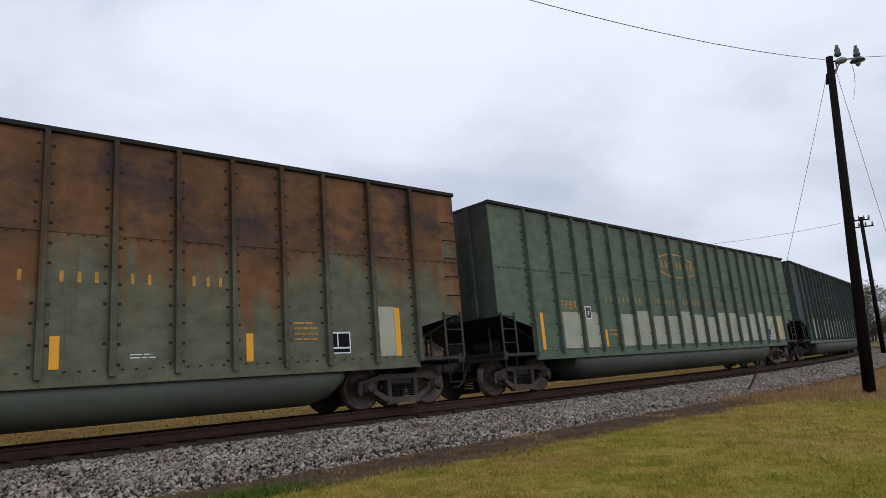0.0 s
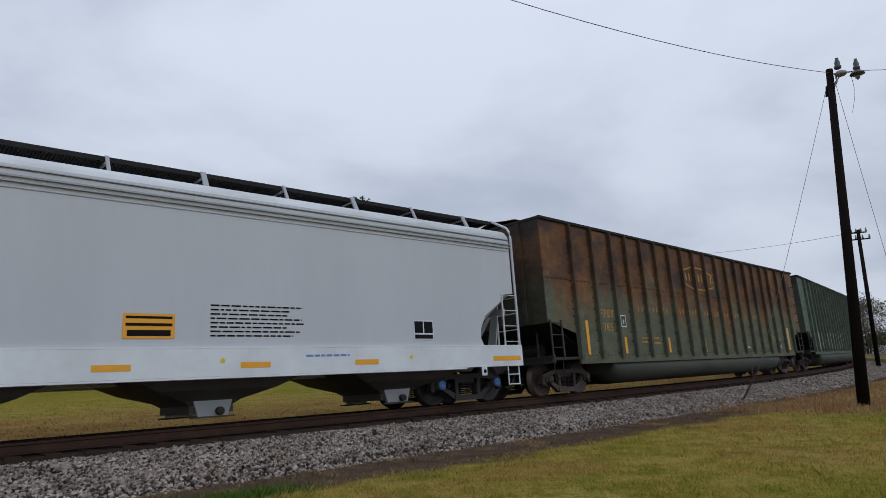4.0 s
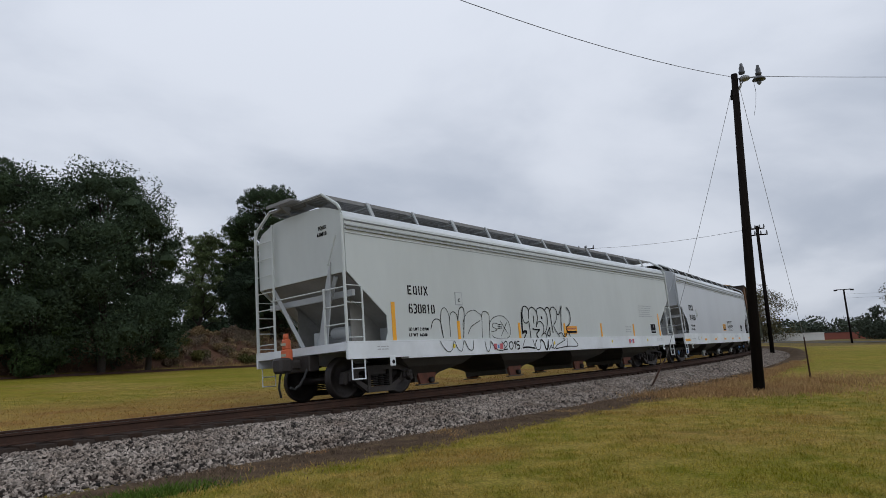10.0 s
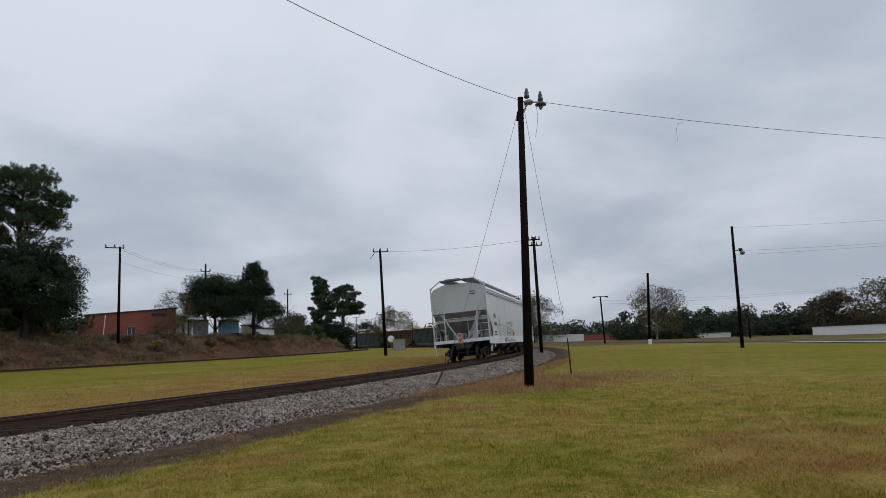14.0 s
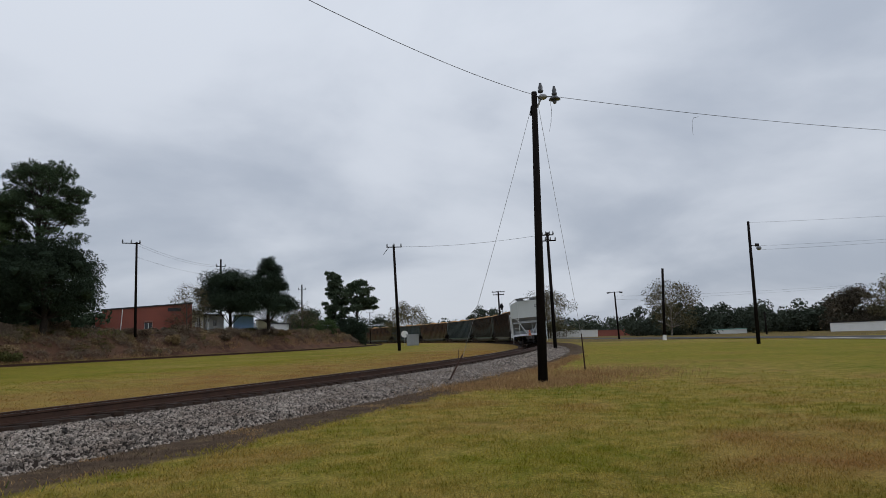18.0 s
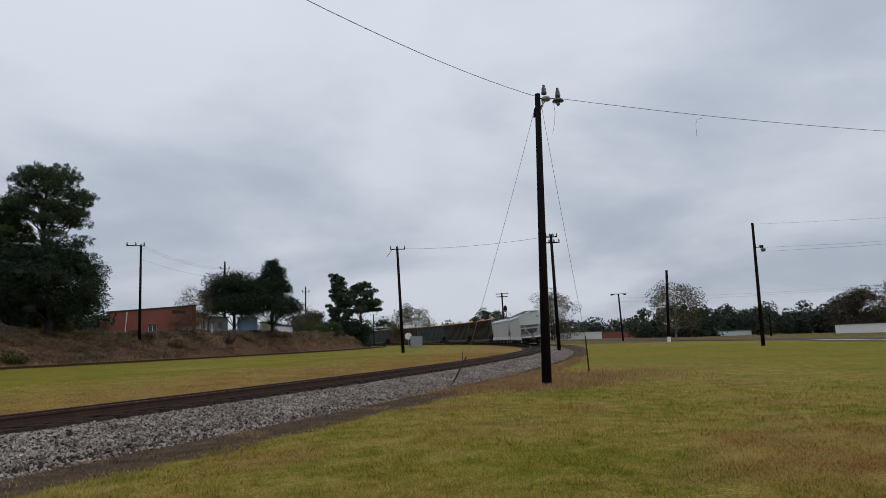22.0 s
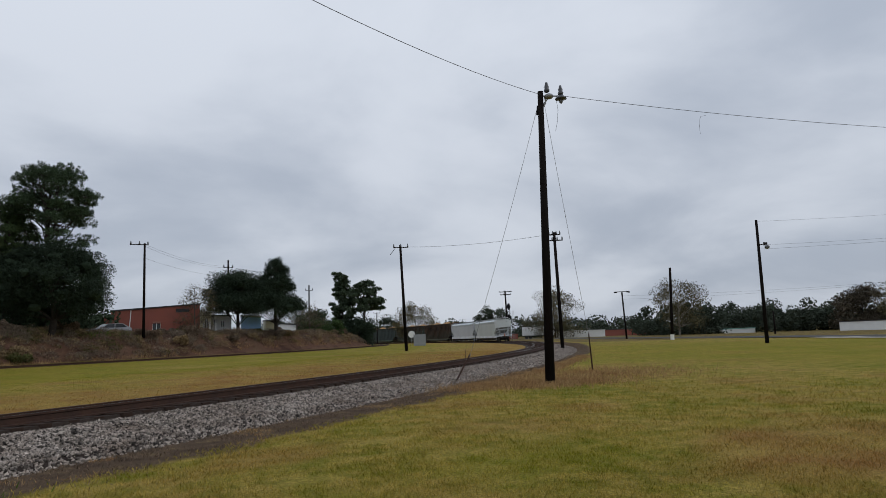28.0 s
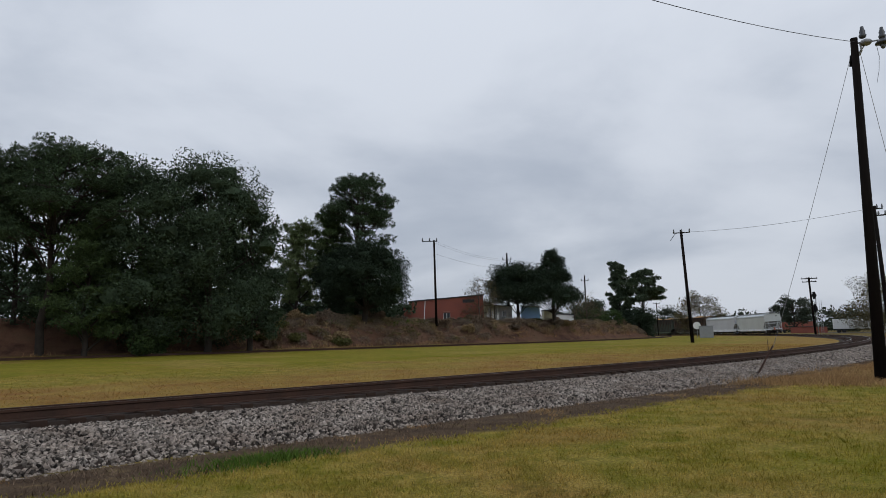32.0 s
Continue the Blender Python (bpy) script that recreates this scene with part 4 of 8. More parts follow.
        for s in (-1, 1):
            web = [(f * (H - 0.75), s1), (f * 7.0, s1), (f * 7.0, s1 + 0.3), (f * (H - 0.5), top - 0.25), (f * (H - 0.75), top - 0.6)]
            part("web_plate", slab(bmesh.new(), web, s * 0.95 - 0.01, s * 0.95 + 0.01), "slope_grey", c)
        bm = bmesh.new()
        lathe(bm, [(0.12, -0.35), (0.14, -0.3), (0.14, 0.3), (0.12, 0.35)], 12, (f * (H - 0.9), -0.55, s1 + 0.32), "y")
        part("air_reservoir", bm, "grey_paint", c)
        part("brake_valve", box(bmesh.new(), f * (H - 0.9) - 0.1, f * (H - 0.9) + 0.1, 0.1, 0.45, s1, s1 + 0.4, 0.03), "grey_paint", c)
        part("brake_rod", tube(bmesh.new(), (f * (H - 0.6), -0.3, s1 + 0.1), (f * (H - 0.6), -0.3, s1 + 1.0), 0.025, seg=6), "grey_paint", c)
        # the corner posts bend in over the eave to the roof boards
        for s in (-1, 1):
            bm = bmesh.new()
            X = f * (H - 0.03)
            pts = [(X, s * 1.6, s1), (X, s * 1.6, eave + 0.02), (X, s * 1.57, eave + 0.16), (X, s * 1.49, eave + 0.28), (X, s * tube_y, board)]
            run(bm, pts, 0.037 if "covered" in name else 0.034, 8)
            part("corner_post", bm, paint, c)
            rungs("corner_ladder", c, paint, ((X, s * 1.6), (X - f * 0.50, s * 1.6)), [s1 + 0.12 + 0.38 * k for k in range(4)], s1, s1 + 1.28, r=0.012, flatbar=0.020)
            if s > 0:
                rungs("end_ladder", c, paint, ((X, s * 1.60), (X, s * 0.92)), [s1 + 0.2 + 0.42 * k for k in range(7)], s1, eave + 0.30, r=0.013, flatbar=0.0, pr=0.032)
            bm = bmesh.new()
            xs = (X - f * 0.10, X - f * 0.48)
            for x in xs:
                tube(bm, (x, s * 1.6, s0), (x, s * 1.6, s0 - 0.44), 0.016, seg=6)
            for z in (s0 - 0.2, s0 - 0.43):
                tube(bm, (xs[0], s * 1.6, z), (xs[1], s * 1.6, z), 0.015, seg=6)
            part("sill_step", bm, "white_sill", c)
        bm = bmesh.new()
        X = f * (H - 0.03)
        tube(bm, (X, -tube_y, board), (X, tube_y, board), 0.035, seg=6)
        for yy, zz in ((-0.45, s1 + 1.25),):
            hr = bmesh.new()
            tube(hr, (X, -1.55, s1 + 1.22), (X, 1.0, s1 + 1.22), 0.016, seg=6)
            tube(hr, (X, -0.90, s1), (X, -0.90, s1 + 1.26), 0.030, seg=6)
            part("end_handrail", hr, paint, c)
            for q in range(2):
                part("end_rung", tube(bmesh.new(), (X, -1.58, s1 + 0.42 + 0.4 * q), (X, -0.88, s1 + 0.42 + 0.4 * q), 0.016, seg=6), paint, c)
            part("brake_lever", tube(bmesh.new(), (X + f * 0.02, -1.10, s1 + 1.75), (X + f * 0.05, -1.45, s1 + 2.40), 0.018, seg=6), paint, c)
            part("lever_plate", prism(bmesh.new(), [(-0.58, s1 + 0.02), (-0.86, s1 + 0.02), (-1.00, s1 + 0.75), (-1.10, s1 + 1.85), (-0.92, s1 + 1.42)], "x", min(X - f * 0.10, X - f * 0.06), max(X - f * 0.10, X - f * 0.06)), "grey_paint", c)
        part("end_crossbar", bm, "white_sill", c)
        bm = bmesh.new()
        box(bm, min(f * (H - 0.62), f * (H + 0.02)), max(f * (H - 0.62), f * (H + 0.02)), -tube_y, tube_y, board - 0.03, board)
        part("end_roof_board", bm, board_mat, c)
        coupler(c, f * (H - 0.1), f)
    # bays and their outlet gates
    for k, x in enumerate((-6.2, -2.07, 2.07, 6.2)):
        bm = loft(bmesh.new(), [[(x + a, -w, z), (x + b, -w, z), (x + b, w, z), (x + a, w, z)] for a, b, w, z in ((-1.60, 1.60, 1.40, s0 + 0.05), (-1.08, 1.08, 1.18, 0.62), (-0.52, 0.52, 0.84, 0.44), (-0.40, 0.40, 0.76, 0.36), (-0.40, 0.40, 0.76, 0.22))])
        bay = part("hopper_bay", bm, "hopper_dark", c, "dirty sheet-steel discharge bay")
        red = name == "covered_hopper_car"
        part("bay_flange", box(bmesh.new(), x - 0.56, x + 0.56, -0.88, 0.88, 0.455, 0.485, 0.008), "hopper_dark", bay)
        for s in (-1, 1):
            gate = part("outlet_gate", prism(bmesh.new(), [(x - 0.36, 0.452), (x + 0.36, 0.452), (x + 0.27, 0.17), (x - 0.27, 0.17)], "y", *sorted((s * 0.765, s * 0.84))), "gate_red" if red else "grey_paint", bay, "rust-red outlet gate" if red else "grey outlet gate")
            part("gate_capstan", lathe(bmesh.new(), [(0.03, 0.0), (0.075, s * 0.01), (0.075, s * 0.10), (0.03, s * 0.11)], 10, (x + 0.10, s * 0.842, 0.25), "y"), "truck", gate)
            part("gate_rail", box(bmesh.new(), x - 0.40, x + 0.40, *sorted((s * 0.765, s * 0.87)), 0.135, 0.166), "hopper_dark", bay)
    # roof boards on both sides of the hatch trough
    for s in (-1, 1):
        bm = bmesh.new()
        y0, y1 = sorted((s * 0.30, s * tube_y))
        for x0 in np.arange(-H + 0.62, H - 0.62, 0.055):
            box(bm, x0, x0 + 0.022, y0, y1, board - 0.04, board - 0.006)
        for k in range(7):
            y = y0 + (y1 - y0) * k / 6
            w = 0.016 if k in (0, 6) else 0.008
            box(bm, -H + 0.1, H - 0.1, y - w, y + w, board - (0.085 if k in (0, 6) else 0.045), board)
        part("roof_board", bm, board_mat, c, "steel grating roof walkway")
        for k in range(-5, 6):
            x = 0.1 + 1.655 * k
            bm = bmesh.new()
            prism(bm, [(s * 1.17, eave + 0.24), (s * 1.22, eave + 0.23), (s * (tube_y + 0.05), board + 0.01), (s * (tube_y + 0.01), board + 0.01)], "x", x - (0.05 if k % 2 else 0.03), x + (0.05 if k % 2 else 0.03))
            bracket = part("board_bracket", bm, "grey_paint", c)
            part("bearer", box(bmesh.new(), x - 0.025, x + 0.025, min(s * 0.3, s * tube_y), max(s * 0.3, s * tube_y), board - 0.11, board - 0.09), "grey_paint", bracket)
    for k in range(4):
        bm = bmesh.new()
        box(bm, -7.4 + k * 3.8, -7.4 + k * 3.8 + 3.5, -0.26, 0.26, eave + 0.40, eave + 0.52, 0.03)
        part("roof_hatch", bm, paint, c)
    # a crossover platform hangs out past the tail end
    bm = bmesh.new()
    for k in range(13):
        box(bm, -H - 0.32, -H + 0.30, -0.22 + k * 0.065, -0.19 + k * 0.065, board + 0.005, board + 0.035)
    for x in (-H - 0.32, -H - 0.02, -H + 0.28):
        box(bm, x - 0.015, x + 0.015, -0.24, 0.62, board - 0.05, board + 0.004)
    prism(bm, [(-H - 0.30, board - 0.05), (-H + 0.02, board - 0.05), (-H + 0.02, board - 0.26)], "y", 0.16, 0.20)
    tagged(part("crossover_platform", bm, "grate", c), kind="stuff")
    caps = BLUE_CAPPED if name == "clean_hopper_car" else None
    wheels = truck(c, -H + (1.36 if caps else 1.5), caps) + truck(c, H - (1.36 if caps else 1.5), caps)
    for f in (-1, 1):
        bm = bmesh.new()
        box(bm, f * (H - 1.35) - 0.09, f * (H - 1.35) + 0.09, -1.66, -1.62, s0 - 0.2, s0 + 0.04, 0.02)
        jp = part("jacking_pad", bm, "white_sill", c)
        # a flat black disc paints the dark inside of the jacking hole
        part("hole", lathe(bmesh.new(), [(0.045, -0.003), (0.045, 0.003)], 12, (f * (H - 1.35), -1.663, s0 - 0.1), "y"), "black", jp)
    return c, wheels


def tape(car, x, z0, z1, w=0.11, y=-1.5985):
    part("reflective_strip", flat(bmesh.new(), x - w / 2, x + w / 2, z0, z1, y, 0.0035), "orange", car, "amber reflective strip")


def placard(car, x, z, w, h, rows, y=-1.6, back="black", ink="white_sill"):
    p = part("data_panel", flat(bmesh.new(), x - w / 2, x + w / 2, z - h / 2, z + h / 2, y, 0.004), ink, car, "stencilled data panel")
    for k, (r0, r1, q0, q1) in enumerate(rows):
        ink_k = back if isinstance(back, str) else back[k]
        part("panel_field", flat(bmesh.new(), x - w / 2 + r0 * w, x - w / 2 + r1 * w, z - h / 2 + q0 * h, z - h / 2 + q1 * h, y - 0.005, 0.002), ink_k, p)
    return p


def stencil_strokes():
    """Strokes of the stencil alphabet on a cell 0.62 wide and 1 high, with the bridges left open."""
    l, r, b, t = 0.09, 0.53, 0.085, 0.915
    left = [(0.26, t), (l + 0.06, t - 0.03), (l, t - 0.13), (l, b + 0.13), (l + 0.06, b + 0.03), (0.26, b)]
    right = [(0.62 - x, z) for x, z in left]
    stem = [(l, 0), (l, 1)]
    bowl = [(0.20, t), (0.42, t), (r, 0.82), (r, 0.63), (0.42, 0.51), (0.20, 0.51)]
    return {
        "E": [stem, [(0.2, t), (0.6, t)], [(0.2, 0.5), (0.5, 0.5)], [(0.2, b), (0.6, b)]],
        "F": [stem, [(0.2, t), (0.6, t)], [(0.2, 0.5), (0.5, 0.5)]],
        "P": [stem, bowl], "B": [stem, bowl, [(0.42, 0.51), (r, 0.39), (r, 0.18), (0.42, b), (0.20, b)]],
        "C": [left, [(0.36, t), (0.48, t - 0.03), (r, 0.80), (r, 0.68)], [(0.36, b), (0.48, b + 0.03), (r, 0.20), (r, 0.32)]],
        "Q": [left, right, [(0.40, 0.26), (0.58, 0.0)]], "0": [left, right],
        "U": [[(l, 1), (l, 0.2), (0.15, 0.11), (0.26, b)], [(r, 1), (r, 0.2), (0.47, 0.11), (0.36, b)]],
        "X": [[(0.03, 0), (0.59, 1)], [(0.03, 1), (0.27, 0.57)], [(0.59, 0), (0.35, 0.43)]],
        "1": [[(0.31, 0), (0.31, 1)], [(0.14, 0.80), (0.28, 0.94)]],
        "3": [[(0.06, t), (0.42, t), (r, 0.82), (r, 0.63), (0.42, 0.52)], [(0.24, 0.5), (0.42, 0.5), (r, 0.38), (r, 0.18), (0.42, b), (0.06, b)]],
        "4": [[(0.44, 0), (0.44, 1)], [(0.38, 0.95), (0.05, 0.33), (0.36, 0.33)], [(0.5, 0.33), (0.6, 0.33)]],
        "5": [[(0.56, t), (0.12, t), (0.10, 0.54)], [(0.14, 0.56), (0.42, 0.56), (r, 0.44), (r, 0.2), (0.42, b), (0.06, b)]],
        "6": [left, [(0.36, t), (0.48, t - 0.03), (r, 0.78)], [(0.19, 0.54), (0.42, 0.54), (r, 0.43), (r, 0.18), (0.46, b + 0.01), (0.36, b)]],
        "7": [[(0.04, t), (0.55, t), (0.27, 0)]],
        "8": [[(0.27, t), (l, 0.83), (l, 0.64), (0.26, 0.52)], [(0.35, t), (r, 0.83), (r, 0.64), (0.36, 0.52)], [(0.26, 0.48), (l, 0.38), (l, 0.17), (0.27, b)], [(0.36, 0.48), (r, 0.38), (r, 0.17), (0.35, b)]],
    }


STENCIL = stencil_strokes()


def stencil(car, text, x, z, size, mat, y=-1.597, pitch=0.84, weight=0.18, squeeze=1.0):
    """Stencilled characters on a side, each a part of its own."""
    for k, ch in enumerate(text):
        bm = bmesh.new()
        for j, pts in enumerate(STENCIL[ch]):
            ribbon(bm, [(x + (k * pitch + u) * size * squeeze, z + v * size) for u, v in pts], weight * size, y - 0.0005 * j)
        part("digit" if ch.isdigit() else "letter", bm, mat, car)


def side_text(car, text, x, z, size, mat, squeeze=1.0, y=-1.5965):
    return letters("lettering", text, size, mat, car, pose(x, y, z, 90, 0, 0), squeeze=squeeze)


# the last car
cut_a = [(9.51, 3.9), (9.51, 2.76), (9.10, 2.42), (8.33, 1.80), (8.33, 1.40), (8.42, 1.19)]
car_a, wheels_a = covered_hopper("covered_hopper_car", 19.25, "white four-bay covered hopper car with spray-painted scrawls, last in the train", cut_a, (0.84, 1.19), 4.0, 4.63, "grate", 0.98)
stencil(car_a, "EQUX", -7.57, 2.32, 0.225, "black", pitch=0.88)
stencil(car_a, "630810", -7.57, 1.86, 0.24, "black", pitch=0.75, squeeze=0.92)
side_text(car_a, "LD LMT 219700", -7.62, 1.45, 0.10, "black", 0.95)
side_text(car_a, "LT WT  66300", -7.62, 1.31, 0.10, "black", 0.95)
tape(car_a, -8.12, 1.21, 2.12, 0.12)
for x, z1 in ((-5.68, 1.70), (-2.77, 1.68), (-0.05, 1.68), (2.63, 1.70), (5.47, 1.70)):
    tape(car_a, x, 1.21, z1)
tape(car_a, 8.15, 1.21, 2.15, 0.12)
placard(car_a, -5.59, 2.29, 0.30, 0.34, [(0.08, 0.92, 0.07, 0.93)], back="white", ink="grey_paint")
side_text(car_a, "C", -5.64, 2.20, 0.13, "black", y=-1.608)
placard(car_a, 7.45, 1.52, 0.52, 0.42, [(0.04, 0.60, 0.30, 0.94), (0.64, 0.96, 0.30, 0.94), (0.04, 0.96, 0.05, 0.24)])
small_print(car_a, "small_print", 6.2, 7.6, 1.95, 2.45, 6, "grey_paint", -1.5965, 3)
small_print(car_a, "small_print", 4.75, 5.3, 1.32, 1.60, 3, "grey_paint", -1.5965, 4)
placard(car_a, 0.41, 1.47, 0.74, 0.25, [(0.06, 0.90, 0.82, 0.90), (0.06, 0.94, 0.62, 0.70), (0.06, 0.80, 0.46, 0.53), (0.04, 0.94, 0.08, 0.34)], back=("red", "red", "red", "black"), ink="orange")
placard(car_a, -4.02, 1.00, 0.44, 0.165, [(0.0, 0.34, 0.0, 1.0), (0.66, 1.0, 0.0, 1.0), (0.40, 0.60, 0.2, 0.8)], y=-1.648, back=("flag_red", "flag_red", "blue"), ink="white_sill")
placard(car_a, 5.0, 1.03, 0.46, 0.165, [(0.0, 0.34, 0.0, 1.0), (0.66, 1.0, 0.0, 1.0), (0.40, 0.60, 0.2, 0.8)], y=-1.648, back=("flag_red", "flag_red", "blue"), ink="white_sill")
for x in (-6.0, -0.9, 3.3, 6.6):
    part("warning_dot", lathe(bmesh.new(), [(0.055, -0.002), (0.055, 0.002)], 14, (x, -1.648, 1.05), "y"), "sign_yellow", car_a)
small_print(car_a, "small_print", -8.75, -8.35, 0.98, 1.10, 2, "grey_paint", -1.648, 7)
small_print(car_a, "small_print", 7.6, 8.2, 1.0, 1.1, 2, "grey_paint", -1.648, 8)


def spray(car, strokes, width, y, label="black spray-painted outline letters"):
    """Free-hand spray-can strokes: each a smooth curve through a few turning points, and a part of its own."""
    for k, pts in enumerate(strokes):
        P = [Vector(p) + Vector((0.09, 0)) for p in pts]
        P = [P[0] * 2 - P[1]] + P + [P[-1] * 2 - P[-2]]
        out = []
        for a, b, c, d in zip(P, P[1:], P[2:], P[3:]):
            for q in range(6):
                t = q / 6
                out.append(0.5 * (2 * b + (c - a) * t + (2 * a - 5 * b + 4 * c - d) * t * t + (3 * b - a - 3 * c + d) * t ** 3))
        out.append(P[-2])
        part("spray_paint", ribbon(bmesh.new(), out, width * (0.85 + 0.1 * (k % 4)), y - 0.0004 * k), "black", car, label)


G = -1.598
spray(car_a, [[(-6.9, 1.48), (-6.8, 1.68), (-6.65, 1.74), (-6.5, 1.66), (-6.43, 1.26), (-6.49, 1.6), (-6.46, 1.9), (-6.36, 2.02), (-6.24, 2.0), (-6.14, 1.8), (-6.14, 1.28)],
              [(-6.14, 1.76), (-6.05, 1.9), (-5.92, 1.93), (-5.8, 1.83), (-5.79, 1.55)],
              [(-5.79, 1.66), (-5.72, 1.96), (-5.6, 2.07), (-5.5, 2.02), (-5.5, 1.8), (-5.6, 1.25)]], 0.024, G)
spray(car_a, [[(-5.56, 1.38), (-5.57, 1.65), (-5.38, 1.9), (-5.05, 2.0), (-4.78, 1.89), (-4.71, 1.82), (-4.72, 1.64), (-4.76, 1.24)],
              [(-5.4, 1.35), (-5.2, 1.56), (-4.8, 1.72)],
              [(-4.72, 1.62), (-4.68, 1.92), (-4.54, 1.98), (-4.38, 1.91), (-4.36, 1.79), (-4.41, 1.24)]], 0.020, G)
spray(car_a, [[(-4.38, 1.55), (-4.3, 1.72), (-4.05, 1.84), (-3.7, 1.86), (-3.44, 1.73), (-3.35, 1.51), (-3.4, 1.31), (-3.58, 1.22)], [(-4.28, 1.31), (-4.13, 1.24), (-3.58, 1.22)]], 0.022, G, "thin black spray-painted ring")
spray(car_a, [[(-3.99, 1.65), (-4.19, 1.65), (-4.23, 1.55), (-4.04, 1.48), (-4.16, 1.43), (-4.31, 1.43)], [(-3.98, 1.61), (-3.77, 1.63)], [(-3.99, 1.56), (-3.79, 1.57)], [(-3.99, 1.51), (-3.77, 1.52)],
              [(-3.84, 1.73), (-3.5, 1.35)], [(-3.52, 1.68), (-3.85, 1.29)]], 0.020, G - 0.003)
# the bold tag: five outlined letters, shaded on one side
spray(car_a, [[(-2.67, 2.0), (-2.69, 1.79), (-2.71, 1.57), (-2.71, 1.35)], [(-2.73, 1.37), (-2.59, 1.42), (-2.47, 1.41)]], 0.085, G - 0.001, "broad black spray-painted shading")
spray(car_a, [[(-2.66, 2.02), (-2.57, 2.14), (-2.45, 2.18), (-2.31, 2.13), (-2.26, 2.04), (-2.29, 1.92), (-2.29, 1.8)], [(-2.57, 2.12), (-2.63, 1.98), (-2.63, 1.82), (-2.58, 1.71), (-2.46, 1.67), (-2.32, 1.73)],
              [(-2.3, 1.7), (-2.28, 1.22)], [(-2.47, 1.4), (-2.58, 1.3), (-2.67, 1.21)]], 0.036, G - 0.003)
spray(car_a, [[(-2.28, 2.02), (-2.18, 2.12), (-2.05, 2.16), (-1.9, 2.1), (-1.8, 1.97), (-1.79, 1.81), (-1.87, 1.66), (-1.91, 1.55)], [(-2.01, 1.9), (-2.03, 1.66)], [(-2.14, 1.5), (-1.93, 1.47), (-1.72, 1.48)],
              [(-1.72, 1.48), (-1.93, 1.34), (-1.86, 1.22)], [(-1.8, 2.02), (-1.74, 2.12), (-1.53, 2.16), (-1.32, 2.09), (-1.21, 1.92), (-1.21, 1.72), (-1.3, 1.52), (-1.4, 1.4)]], 0.038, G - 0.006)
spray(car_a, [[(-1.54, 1.89), (-1.53, 1.80)]], 0.10, G - 0.003, "short black dab of spray paint")
spray(car_a, [[(-1.85, 1.63), (-1.77, 1.71), (-1.63, 1.72), (-1.51, 1.65), (-1.47, 1.55), (-1.53, 1.39), (-1.66, 1.27)], [(-1.66, 1.27), (-1.6, 1.32), (-1.46, 1.37), (-1.37, 1.31), (-1.35, 1.22)],
              [(-1.32, 2.07), (-1.18, 2.18), (-1.03, 2.13), (-0.99, 1.96), (-0.96, 1.66), (-0.93, 1.37)], [(-1.11, 1.55), (-1.3, 1.33), (-1.14, 1.29), (-1.11, 1.55)]], 0.036, G - 0.009)
spray(car_a, [[(-0.99, 2.07), (-0.88, 2.18), (-0.73, 2.19), (-0.6, 2.1), (-0.58, 1.94), (-0.68, 1.75), (-0.85, 1.61), (-0.74, 1.44), (-0.53, 1.24)], [(-0.58, 2.08), (-0.52, 1.96), (-0.41, 2.0), (-0.22, 2.26)],
              [(-0.22, 2.26), (-0.31, 1.95), (-0.38, 1.44)], [(0.08, 2.22), (0.27, 2.08), (0.3, 1.86), (0.21, 1.67), (-0.06, 1.53), (0.08, 1.38), (0.16, 1.24)], [(-0.57, 1.34), (-0.4, 1.37), (-0.24, 1.25), (-0.04, 1.33), (-0.24, 1.33)]], 0.034, G - 0.012)
spray(car_a, [[(-6.64, 1.17), (-6.49, 1.0), (-6.32, 0.91), (-6.17, 0.97), (-6.07, 1.18), (-5.95, 0.98), (-5.78, 0.92), (-5.66, 1.18), (-5.5, 0.97), (-5.31, 0.94), (-5.24, 1.18)],
              [(-4.74, 1.16), (-4.69, 0.94), (-4.59, 0.88), (-4.48, 1.04), (-4.46, 1.16)], [(-4.44, 1.15), (-4.27, 0.95), (-3.95, 0.88), (-3.8, 0.99), (-3.94, 1.15)]], 0.022, -1.655, "thin black spray-painted loops on the sill")
spray(car_a, [[(-2.69, 1.19), (-2.79, 1.06), (-2.87, 0.95)], [(-2.26, 1.18), (-2.18, 0.96)], [(-2.01, 1.17), (-2.12, 1.07), (-2.13, 0.95), (-2.04, 0.86), (-1.89, 0.9), (-1.82, 1.02), (-1.84, 1.18)],
              [(-1.36, 1.17), (-1.36, 0.86), (-1.2, 0.99), (-1.19, 0.9), (-1.08, 0.96), (-1.1, 1.18)], [(-1.1, 1.05), (-1.06, 0.87), (-0.81, 0.99), (-0.29, 1.14), (-0.43, 1.18)],
              [(-0.95, 0.87), (-0.16, 0.93), (0.54, 0.94), (0.27, 1.19)], [(-0.15, 1.19), (-0.18, 0.93)]], 0.030, -1.648, "black spray-painted strokes on the sill")
spray(car_a, [[(-2.87, 0.94), (-2.56, 0.95), (-2.17, 0.91)], [(-1.8, 1.17), (-1.65, 1.09), (-1.56, 0.88)], [(-1.55, 0.88), (-1.46, 0.88), (-1.37, 1.12)]], 0.058, -1.652, "broad black spray-painted shading on the sill")
